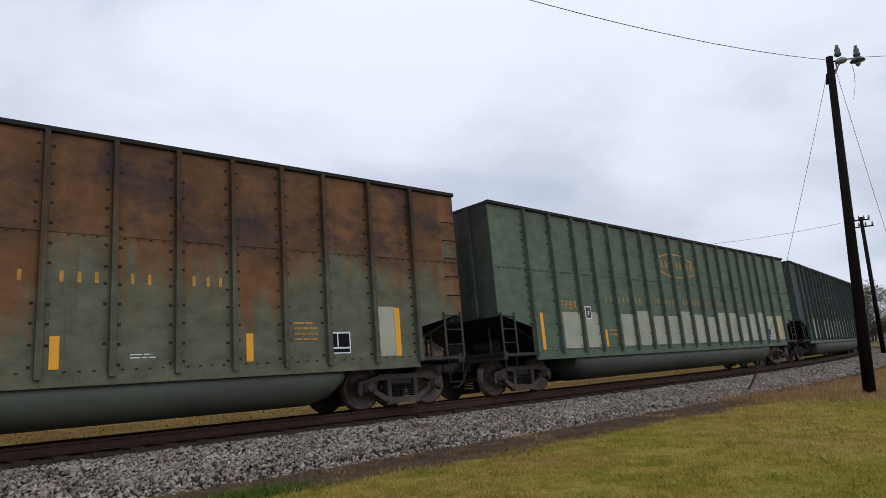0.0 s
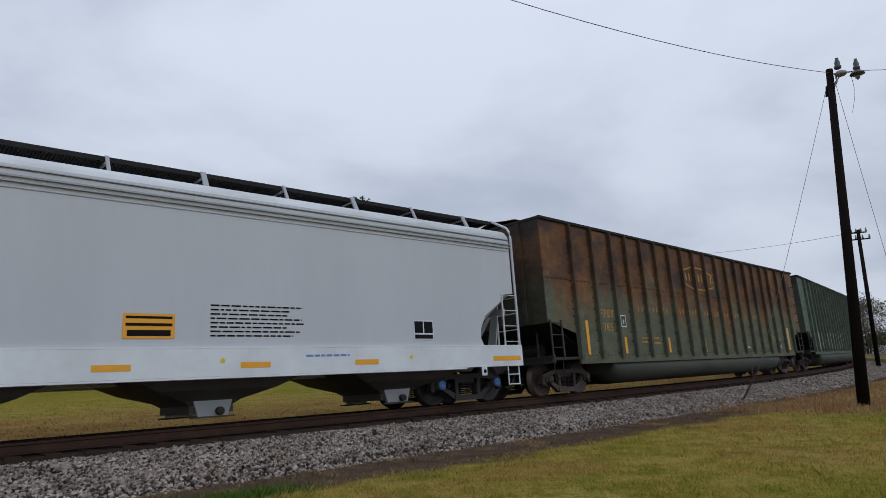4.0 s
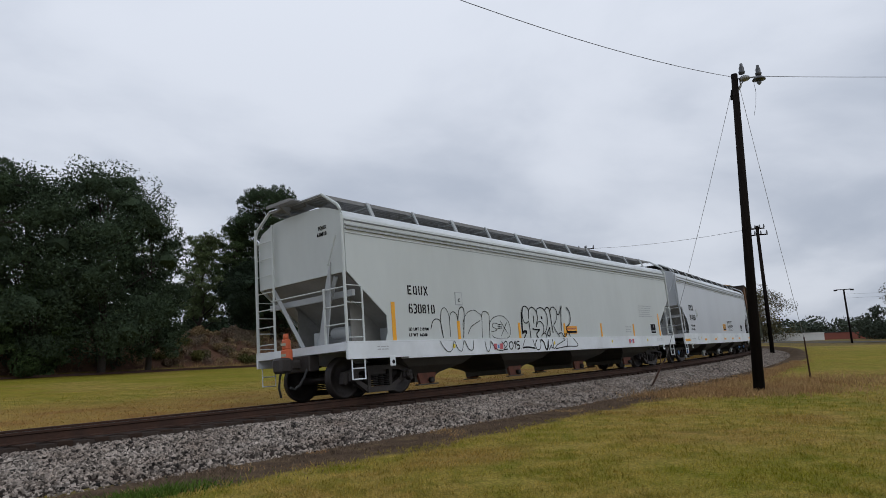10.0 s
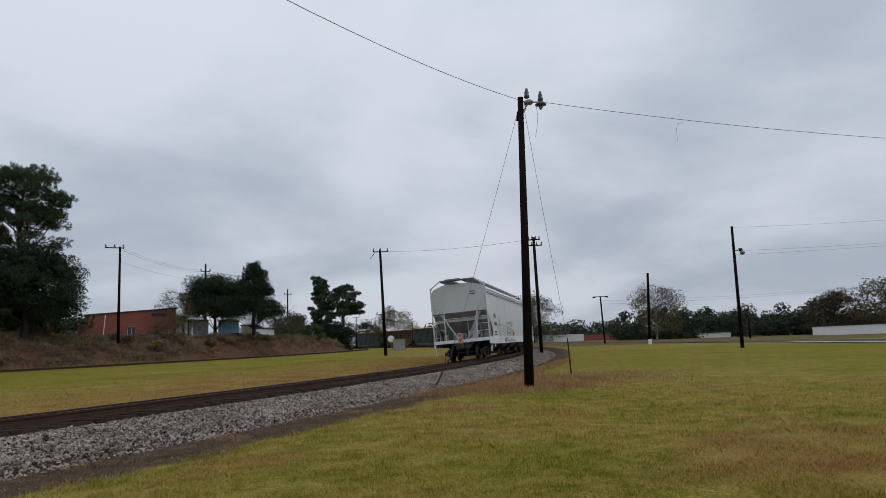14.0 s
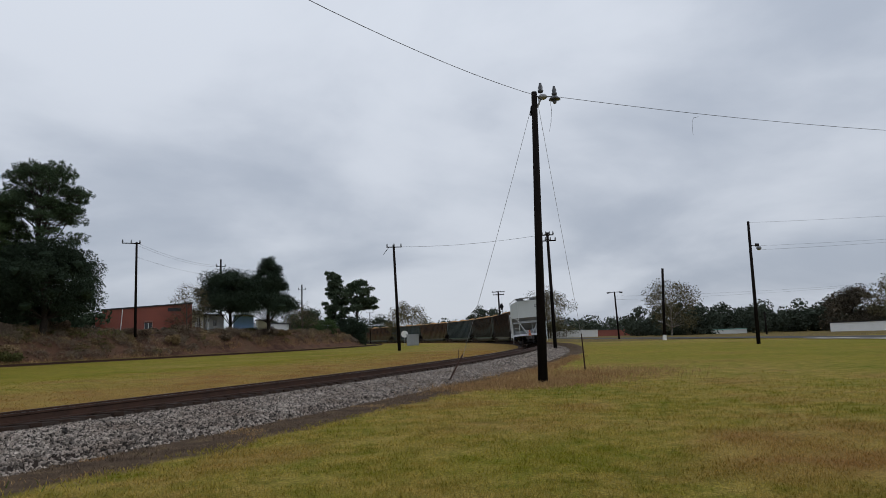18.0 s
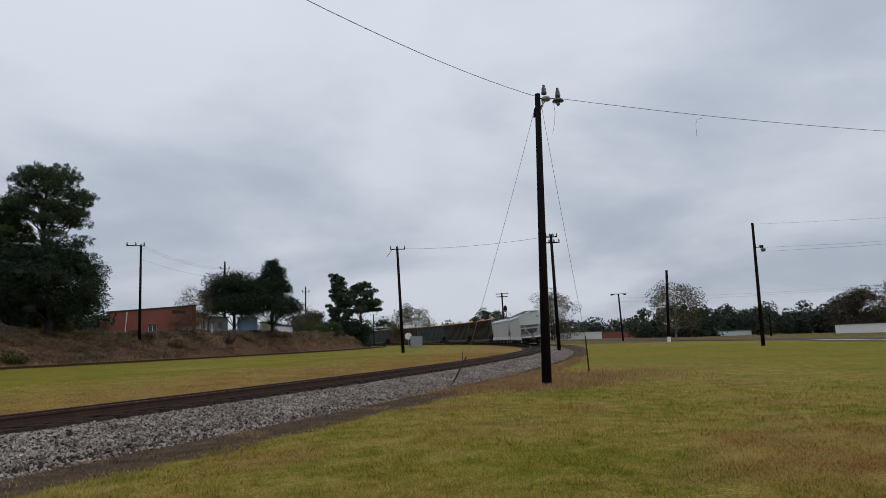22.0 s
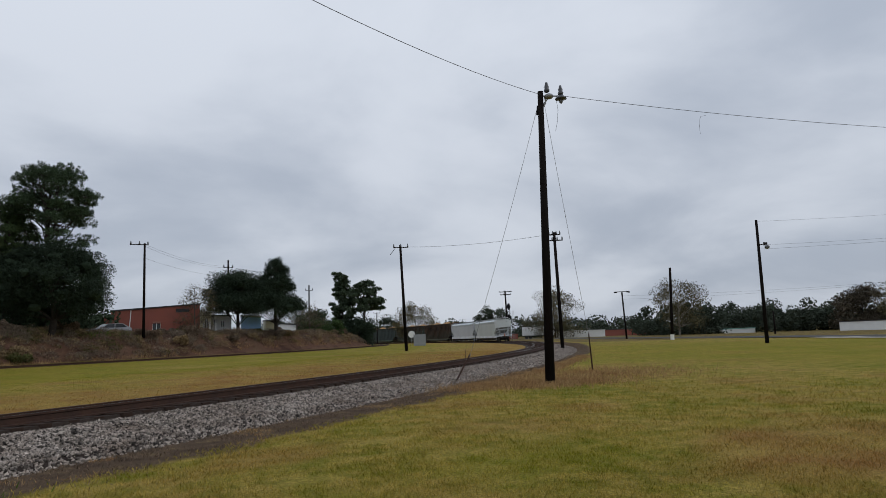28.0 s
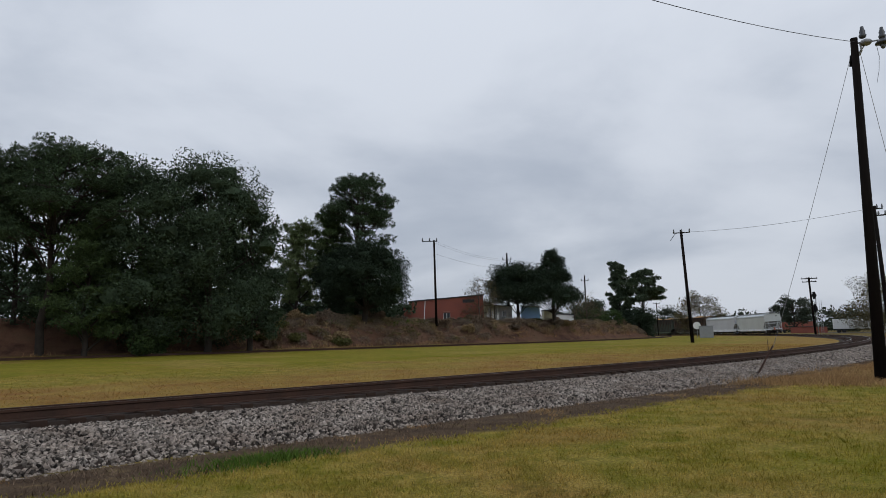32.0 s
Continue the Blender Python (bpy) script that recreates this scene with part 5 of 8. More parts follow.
spray(car_a, [[(-3.82, 1.08), (-3.74, 1.14), (-3.66, 1.09), (-3.70, 1.00), (-3.84, 0.91), (-3.64, 0.92)],
              [(-3.46, 1.13), (-3.56, 1.06), (-3.55, 0.95), (-3.46, 0.91), (-3.37, 0.98), (-3.38, 1.09), (-3.46, 1.13)],
              [(-3.30, 1.06), (-3.24, 1.13), (-3.24, 0.91)], [(-3.02, 1.12), (-3.14, 1.12), (-3.16, 1.03), (-3.05, 1.02), (-3.04, 0.93), (-3.16, 0.90)],
              [(-2.97, 0.92), (-2.95, 0.91)]], 0.036, -1.6485, "hand-sprayed year on the sill")
# end-of-train marker and end lettering
bm = bmesh.new()
box(bm, -10.06, -9.88, -0.13, 0.13, 0.92, 1.20, 0.04)
box(bm, -10.05, -9.91, -0.10, 0.10, 1.18, 1.42, 0.03)
tube(bm, (-9.98, 0, 1.40), (-9.98, 0, 1.54), 0.06, seg=10)
marker = part("end_of_train_marker", bm, "marker_red", car_a, "orange-red flashing end-of-train marker box")
for z in (1.06, 1.30):
    part("reflector_band", box(bmesh.new(), -10.066, -10.062, -0.09, 0.09, z - 0.03, z + 0.03), "cream", marker)
bm = bmesh.new()
run(bm, [(-9.95, 0.12, 0.90), (-10.05, 0.17, 0.60), (-10.06, 0.2, 0.34), (-9.98, 0.24, 0.14)], 0.026, 8)
part("air_hose", bm, "rubber", car_a, "hanging black brake hose")
letters("lettering", "EQUX", 0.12, "black", car_a, pose(-9.512, -0.70, 3.84, 90, 0, -90), squeeze=0.8)
letters("lettering", "630810", 0.12, "black", car_a, pose(-9.512, -0.66, 3.69, 90, 0, -90), squeeze=0.8)
TRAIN.append((car_a, 9.63, 8.1, wheels_a))

# the car before it
cut_b = [(9.38, 3.95), (9.38, 2.60), (9.08, 2.58), (8.93, 2.38), (8.36, 2.02), (8.18, 1.70), (8.16, 1.50), (8.26, 1.29)]
car_b, wheels_b = covered_hopper("clean_hopper_car", 19.0, "clean light grey covered hopper car with black stencilled lettering", cut_b, (0.82, 1.29), 4.05, 4.62, "dark", 0.98, "pale_grey")
stencil(car_b, "CPCX", -7.64, 2.43, 0.265, "black", pitch=0.86, weight=0.23)
stencil(car_b, "814358", -7.66, 1.96, 0.265, "black", pitch=0.78, weight=0.23, squeeze=0.96)
side_text(car_b, "LD LMT 220700", -7.66, 1.65, 0.11, "black", 0.95)
side_text(car_b, "LT WT  65300", -7.66, 1.47, 0.11, "black", 0.95)
placard(car_b, -6.06, 2.31, 0.32, 0.38, [(0.07, 0.93, 0.06, 0.94)], back="white", ink="grey_paint")
side_text(car_b, "C", -6.12, 2.20, 0.14, "black", y=-1.609)
placard(car_b, 0.70, 1.66, 0.80, 0.40, [(0.05, 0.95, 0.80, 0.90), (0.05, 0.95, 0.5, 0.62), (0.08, 0.92, 0.1, 0.34)], back="black", ink="orange")
small_print(car_b, "small_print", 1.7, 3.6, 1.45, 2.05, 8, "black", -1.5965, 13)
placard(car_b, 6.42, 1.66, 0.55, 0.42, [(0.04, 0.46, 0.34, 0.94), (0.52, 0.96, 0.34, 0.94), (0.04, 0.96, 0.05, 0.26)])
for x in (-5.1, -2.56, 0.15, 2.5, 4.87):
    part("reflective_strip", flat(bmesh.new(), x - 0.28, x + 0.28, 0.95, 1.05, -1.648, 0.003), "orange", car_b, "amber reflective strip")
for x in (-8.97, 8.93):
    part("reflective_strip", flat(bmesh.new(), x - 0.46, x + 0.48, 0.95, 1.06, -1.648, 0.003), "orange", car_b, "amber reflective strip")
for x in (-6.1, -2.1, 1.9, 6.0):
    part("warning_dot", lathe(bmesh.new(), [(0.045, -0.002), (0.045, 0.002)], 12, (x, -1.648, 1.08), "y"), "sign_yellow", car_b)
small_print(car_b, "small_print", -8.1, -7.3, 0.98, 1.06, 1, "grey_paint", -1.648, 17)
small_print(car_b, "small_print", 3.5, 4.5, 1.06, 1.16, 1, "blue", -1.648, 18)
placard(car_b, -6.65, 1.07, 0.28, 0.16, [(0.1, 0.9, 0.15, 0.85)], y=-1.648, back="white_sill", ink="grey_paint")
letters("lettering", "CPCX", 0.16, "black", car_b, pose(-9.395, -0.6, 3.78, 90, 0, -90), squeeze=0.8)
letters("lettering", "814358", 0.16, "black", car_b, pose(-9.395, -0.55, 3.60, 90, 0, -90), squeeze=0.8)
TRAIN.append((car_b, 30.13, 8.15, wheels_b))
POSTS = [-8.95, -7.86, -6.79, -5.88, -4.91, -3.94, -2.95, -1.97, -1.0, -0.02, 0.98, 1.95, 2.93, 3.92, 4.88, 5.85, 6.75, 7.84, 8.95]


def block_mark(x, z, w, h):
    """A plain bar that stands for one painted character."""
    return flat(bmesh.new(), x - w / 2, x + w / 2, z, z + h, -1.607, 0.002)


def rivet_rows(seed):
    """Bolt heads along the posts and the lap seam, joined."""
    base = np.array([(x, y, z) for x in (-1, 1) for y in (-1, 1) for z in (-1, 1)], float)
    fc = [(0, 1, 3, 2), (4, 6, 7, 5), (0, 4, 5, 1), (2, 3, 7, 6), (0, 2, 6, 4), (1, 5, 7, 3)]
    V, F = [], []
    r = np.random.RandomState(seed)

    def put(x, y, z, w=0.026, h=0.020):
        k = len(V)
        V.extend((base * (w, 0.008, h) + (x, y, z)).tolist())
        F.extend([tuple(i + k for i in q) for q in fc])

    for s in (-1, 1):
        for p in POSTS:
            for side in (-0.105, 0.105):
                for z in np.arange(1.1, 4.55, 0.31 if abs(p) < 8.5 else 0.2):
                    if r.rand() > 0.12:
                        put(p + side, s * 1.603, z + r.uniform(-0.02, 0.02))
        for x in np.arange(-10.1, 10.15, 0.20):
            if min(abs(x - p) for p in POSTS) > 0.16:
                put(x, s * 1.603, 3.10, 0.022, 0.010)
                if abs(x) < 8.8:
                    put(x, s * 1.603, 1.02, 0.022, 0.012)
    return V, F


def wood_chip_gondola(name, side, end, label, patches, logo, seed, strips):
    """A tall ribbed gondola for wood chips: plate sides, outside posts, a deep rounded belly sill."""
    c = thing(name, label, "gondola car", "tall ribbed gondola cars in the train")
    H, T = 10.28, 4.72
    outline = [(-H, T), (-H, 1.95), (-8.95, 1.62), (-8.95, 0.95), (8.95, 0.95), (8.95, 1.62), (H, 1.95), (H, T)]
    for s in (-1, 1):
        # the left side (s > 0) gets a darker paint than the right
        part("side_plate", slab(bmesh.new(), outline, s * 1.585 - 0.015, s * 1.585 + 0.015), side if s < 0 else ("dark_brown_side" if side == "rust_side" else "dark_green_side"), c)
        bm = bmesh.new()
        box(bm, -H - 0.03, H + 0.03, s * 1.60 - 0.06, s * 1.60 + 0.06, T, T + 0.085, 0.012)
        part("top_rail", bm, "dark", c, "dark steel top rail")
        bm = bmesh.new()
        slab(bm, [(-8.95, 0.80), (8.95, 0.80), (8.95, 0.97), (-8.95, 0.97)], s * 1.60 - 0.03, s * 1.60 + 0.035)
        part("bottom_rail", bm, side, c)
        for p in POSTS:
            bm = bmesh.new()
            slab(bm, [(p - 0.05, 0.92), (p + 0.05, 0.92), (p + 0.036, T), (p - 0.036, T)], s * 1.60, s * 1.715)
            slab(bm, [(p - 0.075, 0.93), (p + 0.075, 0.93), (p + 0.065, T - 0.01), (p - 0.065, T - 0.01)], s * 1.60, s * 1.6065)
            part("side_post", bm, ("post_paint" if side == "rust_side" else "green_post") if s < 0 else "dark_brown_side", c)
        bm = bmesh.new()
        box(bm, -H, H, s * 1.607 - 0.007, s * 1.607 + 0.007, 3.13, 3.155)
        part("lap_seam", bm, side, c)
        prof = [(1.40, 0.90), (1.50, 0.86), (1.555, 0.78), (1.575, 0.68), (1.565, 0.57), (1.53, 0.47), (1.47, 0.38), (1.38, 0.30), (1.26, 0.24), (1.10, 0.205), (0.60, 0.20), (0.60, 0.90)]
        secs = []
        for x, k in ((-7.15, 0.55), (-6.9, 0.85), (-6.5, 1.0), (6.5, 1.0), (6.9, 0.85), (7.15, 0.55)):
            secs.append([(x, s * (0.6 + (y - 0.6) * (0.85 + 0.15 * k)), 0.88 - (0.88 - z) * k) for y, z in prof])
        bm = loft(bmesh.new(), secs)
        for fc in bm.faces:
            fc.smooth = len(fc.verts) == 4
        part("belly_sill", bm, "sidesill", c, "deep rounded grimy belly sill")
    V, F = rivet_rows(seed)
    o = raw("bolt_head", V, F, "bolt", c)
    tagged(o, kind="stuff")
    for f in (-1, 1):
        X = f * (H - 0.03)
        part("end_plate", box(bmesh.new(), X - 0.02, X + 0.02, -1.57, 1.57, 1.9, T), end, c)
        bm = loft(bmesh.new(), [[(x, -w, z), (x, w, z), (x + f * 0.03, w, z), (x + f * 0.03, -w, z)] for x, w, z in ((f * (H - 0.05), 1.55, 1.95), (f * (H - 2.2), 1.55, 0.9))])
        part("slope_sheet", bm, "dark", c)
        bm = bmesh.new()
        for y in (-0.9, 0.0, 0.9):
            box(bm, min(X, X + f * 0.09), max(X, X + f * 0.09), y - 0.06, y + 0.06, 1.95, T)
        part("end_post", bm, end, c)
        bm = bmesh.new()
        box(bm, X - 0.04, X + 0.05, -1.6, 1.6, T, T + 0.085, 0.012)
        part("end_rail", bm, "dark", c)
        bm = bmesh.new()
        box(bm, min(f * 8.95, X), max(f * 8.95, X), -1.62, 1.62, 0.93, 1.0)
        box(bm, min(f * (H - 0.2), X), max(f * (H - 0.2), X), -1.6, 1.6, 0.85, 1.05)
        part("end_sill", bm, "truck", c)
        for s in (-1, 1):
            rungs("corner_ladder", c, "truck", ((f * (H - 0.06), s * 1.63), (f * (H - 0.56), s * 1.63)), [1.25, 1.58, 1.9], 0.98, 1.98, r=0.014, flatbar=0.03)
            for z in (2.35, 2.78, 3.2, 3.62, 4.05) if f > 0 else ():
                bm = bmesh.new()
                run(bm, [(f * (H - 0.06), s * 1.61, z), (f * (H - 0.06), s * 1.68, z), (f * (H - 0.40), s * 1.68, z + 0.0), (f * (H - 0.40), s * 1.61, z)], 0.014, 6)
                part("grab_iron", bm, "dark", c)
            bm = bmesh.new()
            for x in (H - 0.1, H - 0.5):
                tube(bm, (f * x, s * 1.6, 0.9), (f * x, s * 1.6, 0.42), 0.016, seg=6)
            tube(bm, (f * (H - 0.1), s * 1.6, 0.43), (f * (H - 0.5), s * 1.6, 0.43), 0.016, seg=6)
            part("sill_step", bm, "dark", c)
        bm = bmesh.new()
        lathe(bm, [(0.16, -0.4), (0.18, -0.36), (0.18, 0.36), (0.16, 0.4)], 12, (f * (H - 1.0), -0.2, 1.25), "y")
        part("air_reservoir", bm, "truck", c)
        bm = bmesh.new()
        tube(bm, (f * (H - 0.4), -0.9, 1.0), (f * (H - 0.4), -0.9, 1.7), 0.03, seg=6)
        part("brake_rod", bm, "truck", c)
        part("brake_valve", box(bmesh.new(), f * (H - 0.7) - 0.12, f * (H - 0.7) + 0.12, 0.3, 0.8, 1.0, 1.4, 0.02), "truck", c)
        part("brake_lever", tube(bmesh.new(), (f * (H - 0.5), 1.2, 1.0), (f * (H - 1.6), 1.2, 1.4), 0.025, seg=6), "truck", c)
        coupler(c, f * (H - 0.22), f)
    part("floor_plate", box(bmesh.new(), -7.8, 7.8, -1.55, 1.55, 0.88, 0.96), "dark", c)
    part("centre_sill", box(bmesh.new(), -H + 0.2, H - 0.2, -0.22, 0.22, 0.72, 0.9), "dark", c)
    # the load, heaped along the middle
    rs = random.Random(seed)
    nx, ny = 60, 9
    vs = [(-10.15 + 20.3 * i / (nx - 1), -1.5 + 3.0 * j / (ny - 1), T - 0.20 + (0.26 + 0.26 * math.sin(i * 0.30 + seed * 2.2) + 0.14 * math.sin(i * 0.83) + rs.uniform(-0.05, 0.07)) * math.sin(math.pi * j / (ny - 1)) ** 0.8) for i in range(nx) for j in range(ny)]
    fs = [(i * ny + j, (i + 1) * ny + j, (i + 1) * ny + j + 1, i * ny + j + 1) for i in range(nx - 1) for j in range(ny - 1)]
    tagged(raw("wood_chip_load", vs, fs, "chips", c), "heaped pale orange wood chips")
    # painted marks
    for x0, x1, z1 in patches:
        part("primer_patch", flat(bmesh.new(), x0, x1, 1.06, z1, -1.606, 0.003), "cream", c, "cream primer patch")
    if logo:
        bm = bmesh.new()
        hexa = [(-1.95, 3.93), (-1.06, 4.14), (-0.2, 4.14), (0.72, 3.93), (0.72, 3.48), (-0.2, 3.33), (-1.06, 3.33), (-1.95, 3.56), (-1.95, 3.93)]
        ribbon(bm, hexa, 0.05, -1.607)
        part("emblem_outline", bm, "yellow", c, "faded yellow six-sided emblem outline")
        for x0 in (-1.58, -1.31, -0.78, -0.51, -0.26, 0.24, 0.56):
            part("emblem_bar", block_mark(x0, 3.62, 0.085, 0.27), "yellow", c)
        for x0 in (-5.40, -5.14, -4.66, -4.41, -4.18, -3.68, -3.44, -2.46, -2.22, -1.68, -1.44, -1.20, -0.42, -0.20, 0.27, 0.49, 0.72, 1.42, 1.68, 2.22, 2.46, 2.70, 3.22, 3.48, 4.20, 4.44, 4.66):
            part("name_bar", block_mark(x0, 2.36, 0.055, 0.17), "yellow", c)
        stencil(c, "FPBX", -7.68, 2.12, 0.23, "yellow", y=-1.6045, pitch=0.86, weight=0.16)
        stencil(c, "765" if seed == 1 else "7183", -7.58, 1.72, 0.23, "yellow", y=-1.6045, pitch=0.86, weight=0.16)
    for x, z0, z1 in strips:
        tape(c, x, z0, z1, 0.13, -1.609)
    placard(c, -6.42, 2.03, 0.3, 0.36, [(0.10, 0.90, 0.09, 0.91)], y=-1.610, back="green_post")
    side_text(c, "F", -6.47, 1.95, 0.17, "white_sill", y=-1.620)
    placard(c, 6.98, 1.35, 0.55, 0.42, [(0.05, 0.45, 0.3, 0.92), (0.5, 0.95, 0.3, 0.92), (0.05, 0.95, 0.06, 0.22)], y=-1.606, back="black")
    small_print(c, "small_print", -5.4, -4.95, 1.3, 1.55, 2, "yellow", -1.606, 21)
    small_print(c, "small_print", -4.6, -4.15, 1.25, 1.55, 2, "yellow", -1.606, 22)
    small_print(c, "small_print", 6.05, 6.55, 1.35, 1.75, 4, "yellow", -1.606, 23)
    small_print(c, "small_print", 3.2, 3.6, 1.15, 1.25, 2, "white_sill", -1.606, 24)
    wheels = truck(c, -H + 1.4, RUSTY_WHEELSET, RUSTY_FRAME) + truck(c, H - 1.4, RUSTY_WHEELSET, RUSTY_FRAME)
    return c, wheels


car_c, wheels_c = wood_chip_gondola("rusted_gondola_car", "rust_side", "shaded_soot_end", "rusting green gondola car heaped with wood chips", [(7.95, 8.36, 2.07)], True, 1,
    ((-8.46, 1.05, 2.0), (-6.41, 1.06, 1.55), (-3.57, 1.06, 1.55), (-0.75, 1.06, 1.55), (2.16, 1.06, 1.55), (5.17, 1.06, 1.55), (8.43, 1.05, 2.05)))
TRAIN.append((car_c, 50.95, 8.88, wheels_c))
car_d, wheels_d = wood_chip_gondola("green_gondola_car", "green_side", "shaded_soot_green_end", "weathered green gondola car with cream primer patches", [
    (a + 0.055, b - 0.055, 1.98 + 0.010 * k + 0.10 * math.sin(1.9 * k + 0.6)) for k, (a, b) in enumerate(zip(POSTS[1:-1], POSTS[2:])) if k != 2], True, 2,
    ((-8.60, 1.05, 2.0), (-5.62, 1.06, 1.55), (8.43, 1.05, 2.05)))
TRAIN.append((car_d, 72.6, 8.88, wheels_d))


def again(src, mid, half):
    o = copy_thing(src, Matrix.Identity(4))
    TRAIN.append((o, mid, half, []))
    return o


def repaint(src, paint, label):
    """A copy of a gondola with its sides and posts in another paint."""
    o = again(src, 0, 8.88)
    TRAIN.pop()
    for ob in o.children_recursive:
        if ob.name.startswith(("side_plate", "side_post")):
            ob.data = ob.data.copy()
            ob.data.materials.clear()
            ob.data.materials.append(M[paint])
    return tagged(o, label)


brown = repaint(car_c, "brown_side", "rust-brown gondola car heaped with wood chips")
slate = repaint(car_d, "slate_side", "dark slate-green gondola car with pale primer patches")
for k, src in enumerate((slate, brown, slate, brown, slate)):
    mid = 72.6 + 21.6 * (k + 1)
    if k < 2:
        TRAIN.append((src, mid, 8.88, []))
    else:
        again(src, mid, 8.88)
for k in range(3):
    again(car_b, 72.6 + 21.6 * 5 + 20.6 * (k + 1), 8.2)
# ---- trees ----
def leaf_cloud(name, clumps, count, size, material, seed, parent, flat_z=1.0, hearts=None, narrow=0.45):
    """Small leaf blades gathered in clumps (x, y, z, radius, height radius), thicker towards each clump's skin."""
    r = np.random.RandomState(seed)
    C = np.array(clumps)
    w = C[:, 3] ** 2
    k = r.choice(len(C), count, p=w / w.sum())
    d = r.normal(size=(count, 3))
    d /= np.linalg.norm(d, axis=1)[:, None]
    q = r.uniform(0.35, 1.0, count) ** 0.4 * r.uniform(0.88, 1.10, count) * np.where(r.rand(count) < 0.08, r.uniform(1.02, 1.16, count), 1.0)
    P = C[k, :3] + d * np.stack([C[k, 3], C[k, 3], C[k, 4]], 1) * q[:, None]
    a, b = r.normal(size=(count, 3)), r.normal(size=(count, 3))
    a[:, 2] *= flat_z
    a /= np.linalg.norm(a, axis=1)[:, None]
    b -= a * (a * b).sum(1)[:, None]
    b /= np.linalg.norm(b, axis=1)[:, None]
    s = size * r.uniform(0.5, 1.4, (count, 1))
    V = np.stack([P - a * s, P + b * s * narrow, P + a * s, P - b * s * narrow], 1)
    F = np.arange(count * 4).reshape(-1, 4)
    V, F = V.reshape(-1, 3).tolist(), F.tolist()
    # a darker heart of dense foliage inside most clumps
    g = (1 + 5 ** 0.5) / 2
    ico = np.array([(-1, g, 0), (1, g, 0), (-1, -g, 0), (1, -g, 0), (0, -1, g), (0, 1, g), (0, -1, -g), (0, 1, -g), (g, 0, -1), (g, 0, 1), (-g, 0, -1), (-g, 0, 1)]) / 1.9
    tri = [(0, 11, 5), (0, 5, 1), (0, 1, 7), (0, 7, 10), (0, 10, 11), (1, 5, 9), (5, 11, 4), (11, 10, 2), (10, 7, 6), (7, 1, 8), (3, 9, 4), (3, 4, 2), (3, 2, 6), (3, 6, 8), (3, 8, 9), (4, 9, 5), (2, 4, 11), (6, 2, 10), (8, 6, 7), (9, 8, 1)]
    for cx, cy, cz, cr, ch in (clumps if hearts is None else hearts):
        if r.rand() < 0.9:
            o = len(V)
            V.extend((ico * np.array((cr, cr, ch)) * r.uniform(0.22, 0.50, (12, 1)) + (cx, cy, cz)).tolist())
            F.extend([tuple(i + o for i in q) for q in tri])
    return raw(name, V, F, material, parent)


def tree(name, label, x, y, z0, H, R, seed, material, low=0.35, shape="round", count=6000, leaf=0.22, clumps=26, trunk=0.22, lean=0.0, bare=False):
    """A tapered trunk with limbs out to the clumps of its crown."""
    t = thing(name, label, "tree")
    r = random.Random(seed)
    bm = bmesh.new()
    zt = z0 - 0.4
    pts = [(x + lean * k * 0.2 + r.uniform(-0.12, 0.12), y + r.uniform(-0.12, 0.12), zt + (H * 0.9 + 0.4) * k / 5) for k in range(6)]
    for k in range(5):
        tube(bm, pts[k], pts[k + 1], trunk * (1 - 0.17 * k), trunk * (1 - 0.17 * (k + 1)), seg=8, cap=False)
    cl, hearts = [], []
    for k in range(clumps):
        h = low + (1 - low) * ((k + r.random()) / clumps)
        f = (h - low) / (1 - low)
        if shape == "round":
            rad = R * math.sqrt(max(0.06, 1 - (2 * f - 0.85) ** 2 / 1.4))
        elif shape == "umbrella":
            rad = R * (0.55 + 0.45 * math.sin(math.pi * (0.15 + f * 0.62)))
        else:
            rad = R * (1.0 - 0.92 * f)
        a = r.uniform(0, 2 * math.pi)
        q = rad * math.sqrt(r.uniform(0.12, 0.9))
        c = R * r.uniform(0.30, 0.46) * (0.85 if shape == "umbrella" else 0.95 - 0.60 * f if shape == "cone" else 1.0)
        cx, cy, cz = x + lean * h + q * math.cos(a), y + q * math.sin(a), z0 + H * h - c * 0.35
        cl.append((cx, cy, cz, c, c * (0.42 if shape == "umbrella" else 0.8)))
        if not bare:
            cl.pop()
            hearts.append((cx, cy, cz, c, c * 0.8))
            for _ in range(8):
                dv = Vector((r.gauss(0, 1), r.gauss(0, 1), r.gauss(0, 0.8))).normalized() * c * r.uniform(0.35, 0.85)
                g = c * r.uniform(0.42, 0.66)
                cl.append((cx + dv.x, cy + dv.y, cz + dv.z * 0.8, g, g * 0.8))
        j = min(4, int(max(0.22, h - 0.16) * 5))
        tube(bm, pts[j], (cx, cy, cz), trunk * (0.36 if shape == "umbrella" else 0.22), trunk * 0.10, seg=5, cap=False)
        if bare:
            for _ in range(9):
                e = (cx + r.uniform(-c, c) * 1.5, cy + r.uniform(-c, c) * 1.5, cz + r.uniform(-0.3, 1.3) * c)
                tube(bm, (cx, cy, cz), e, trunk * 0.14, trunk * 0.06, seg=3, cap=False)
    part("trunk", bm, "pale_bark" if name == "sycamore_tree" else "twig" if bare else "bark", t)
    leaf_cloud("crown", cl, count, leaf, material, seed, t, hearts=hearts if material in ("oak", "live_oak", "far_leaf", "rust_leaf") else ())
    return t


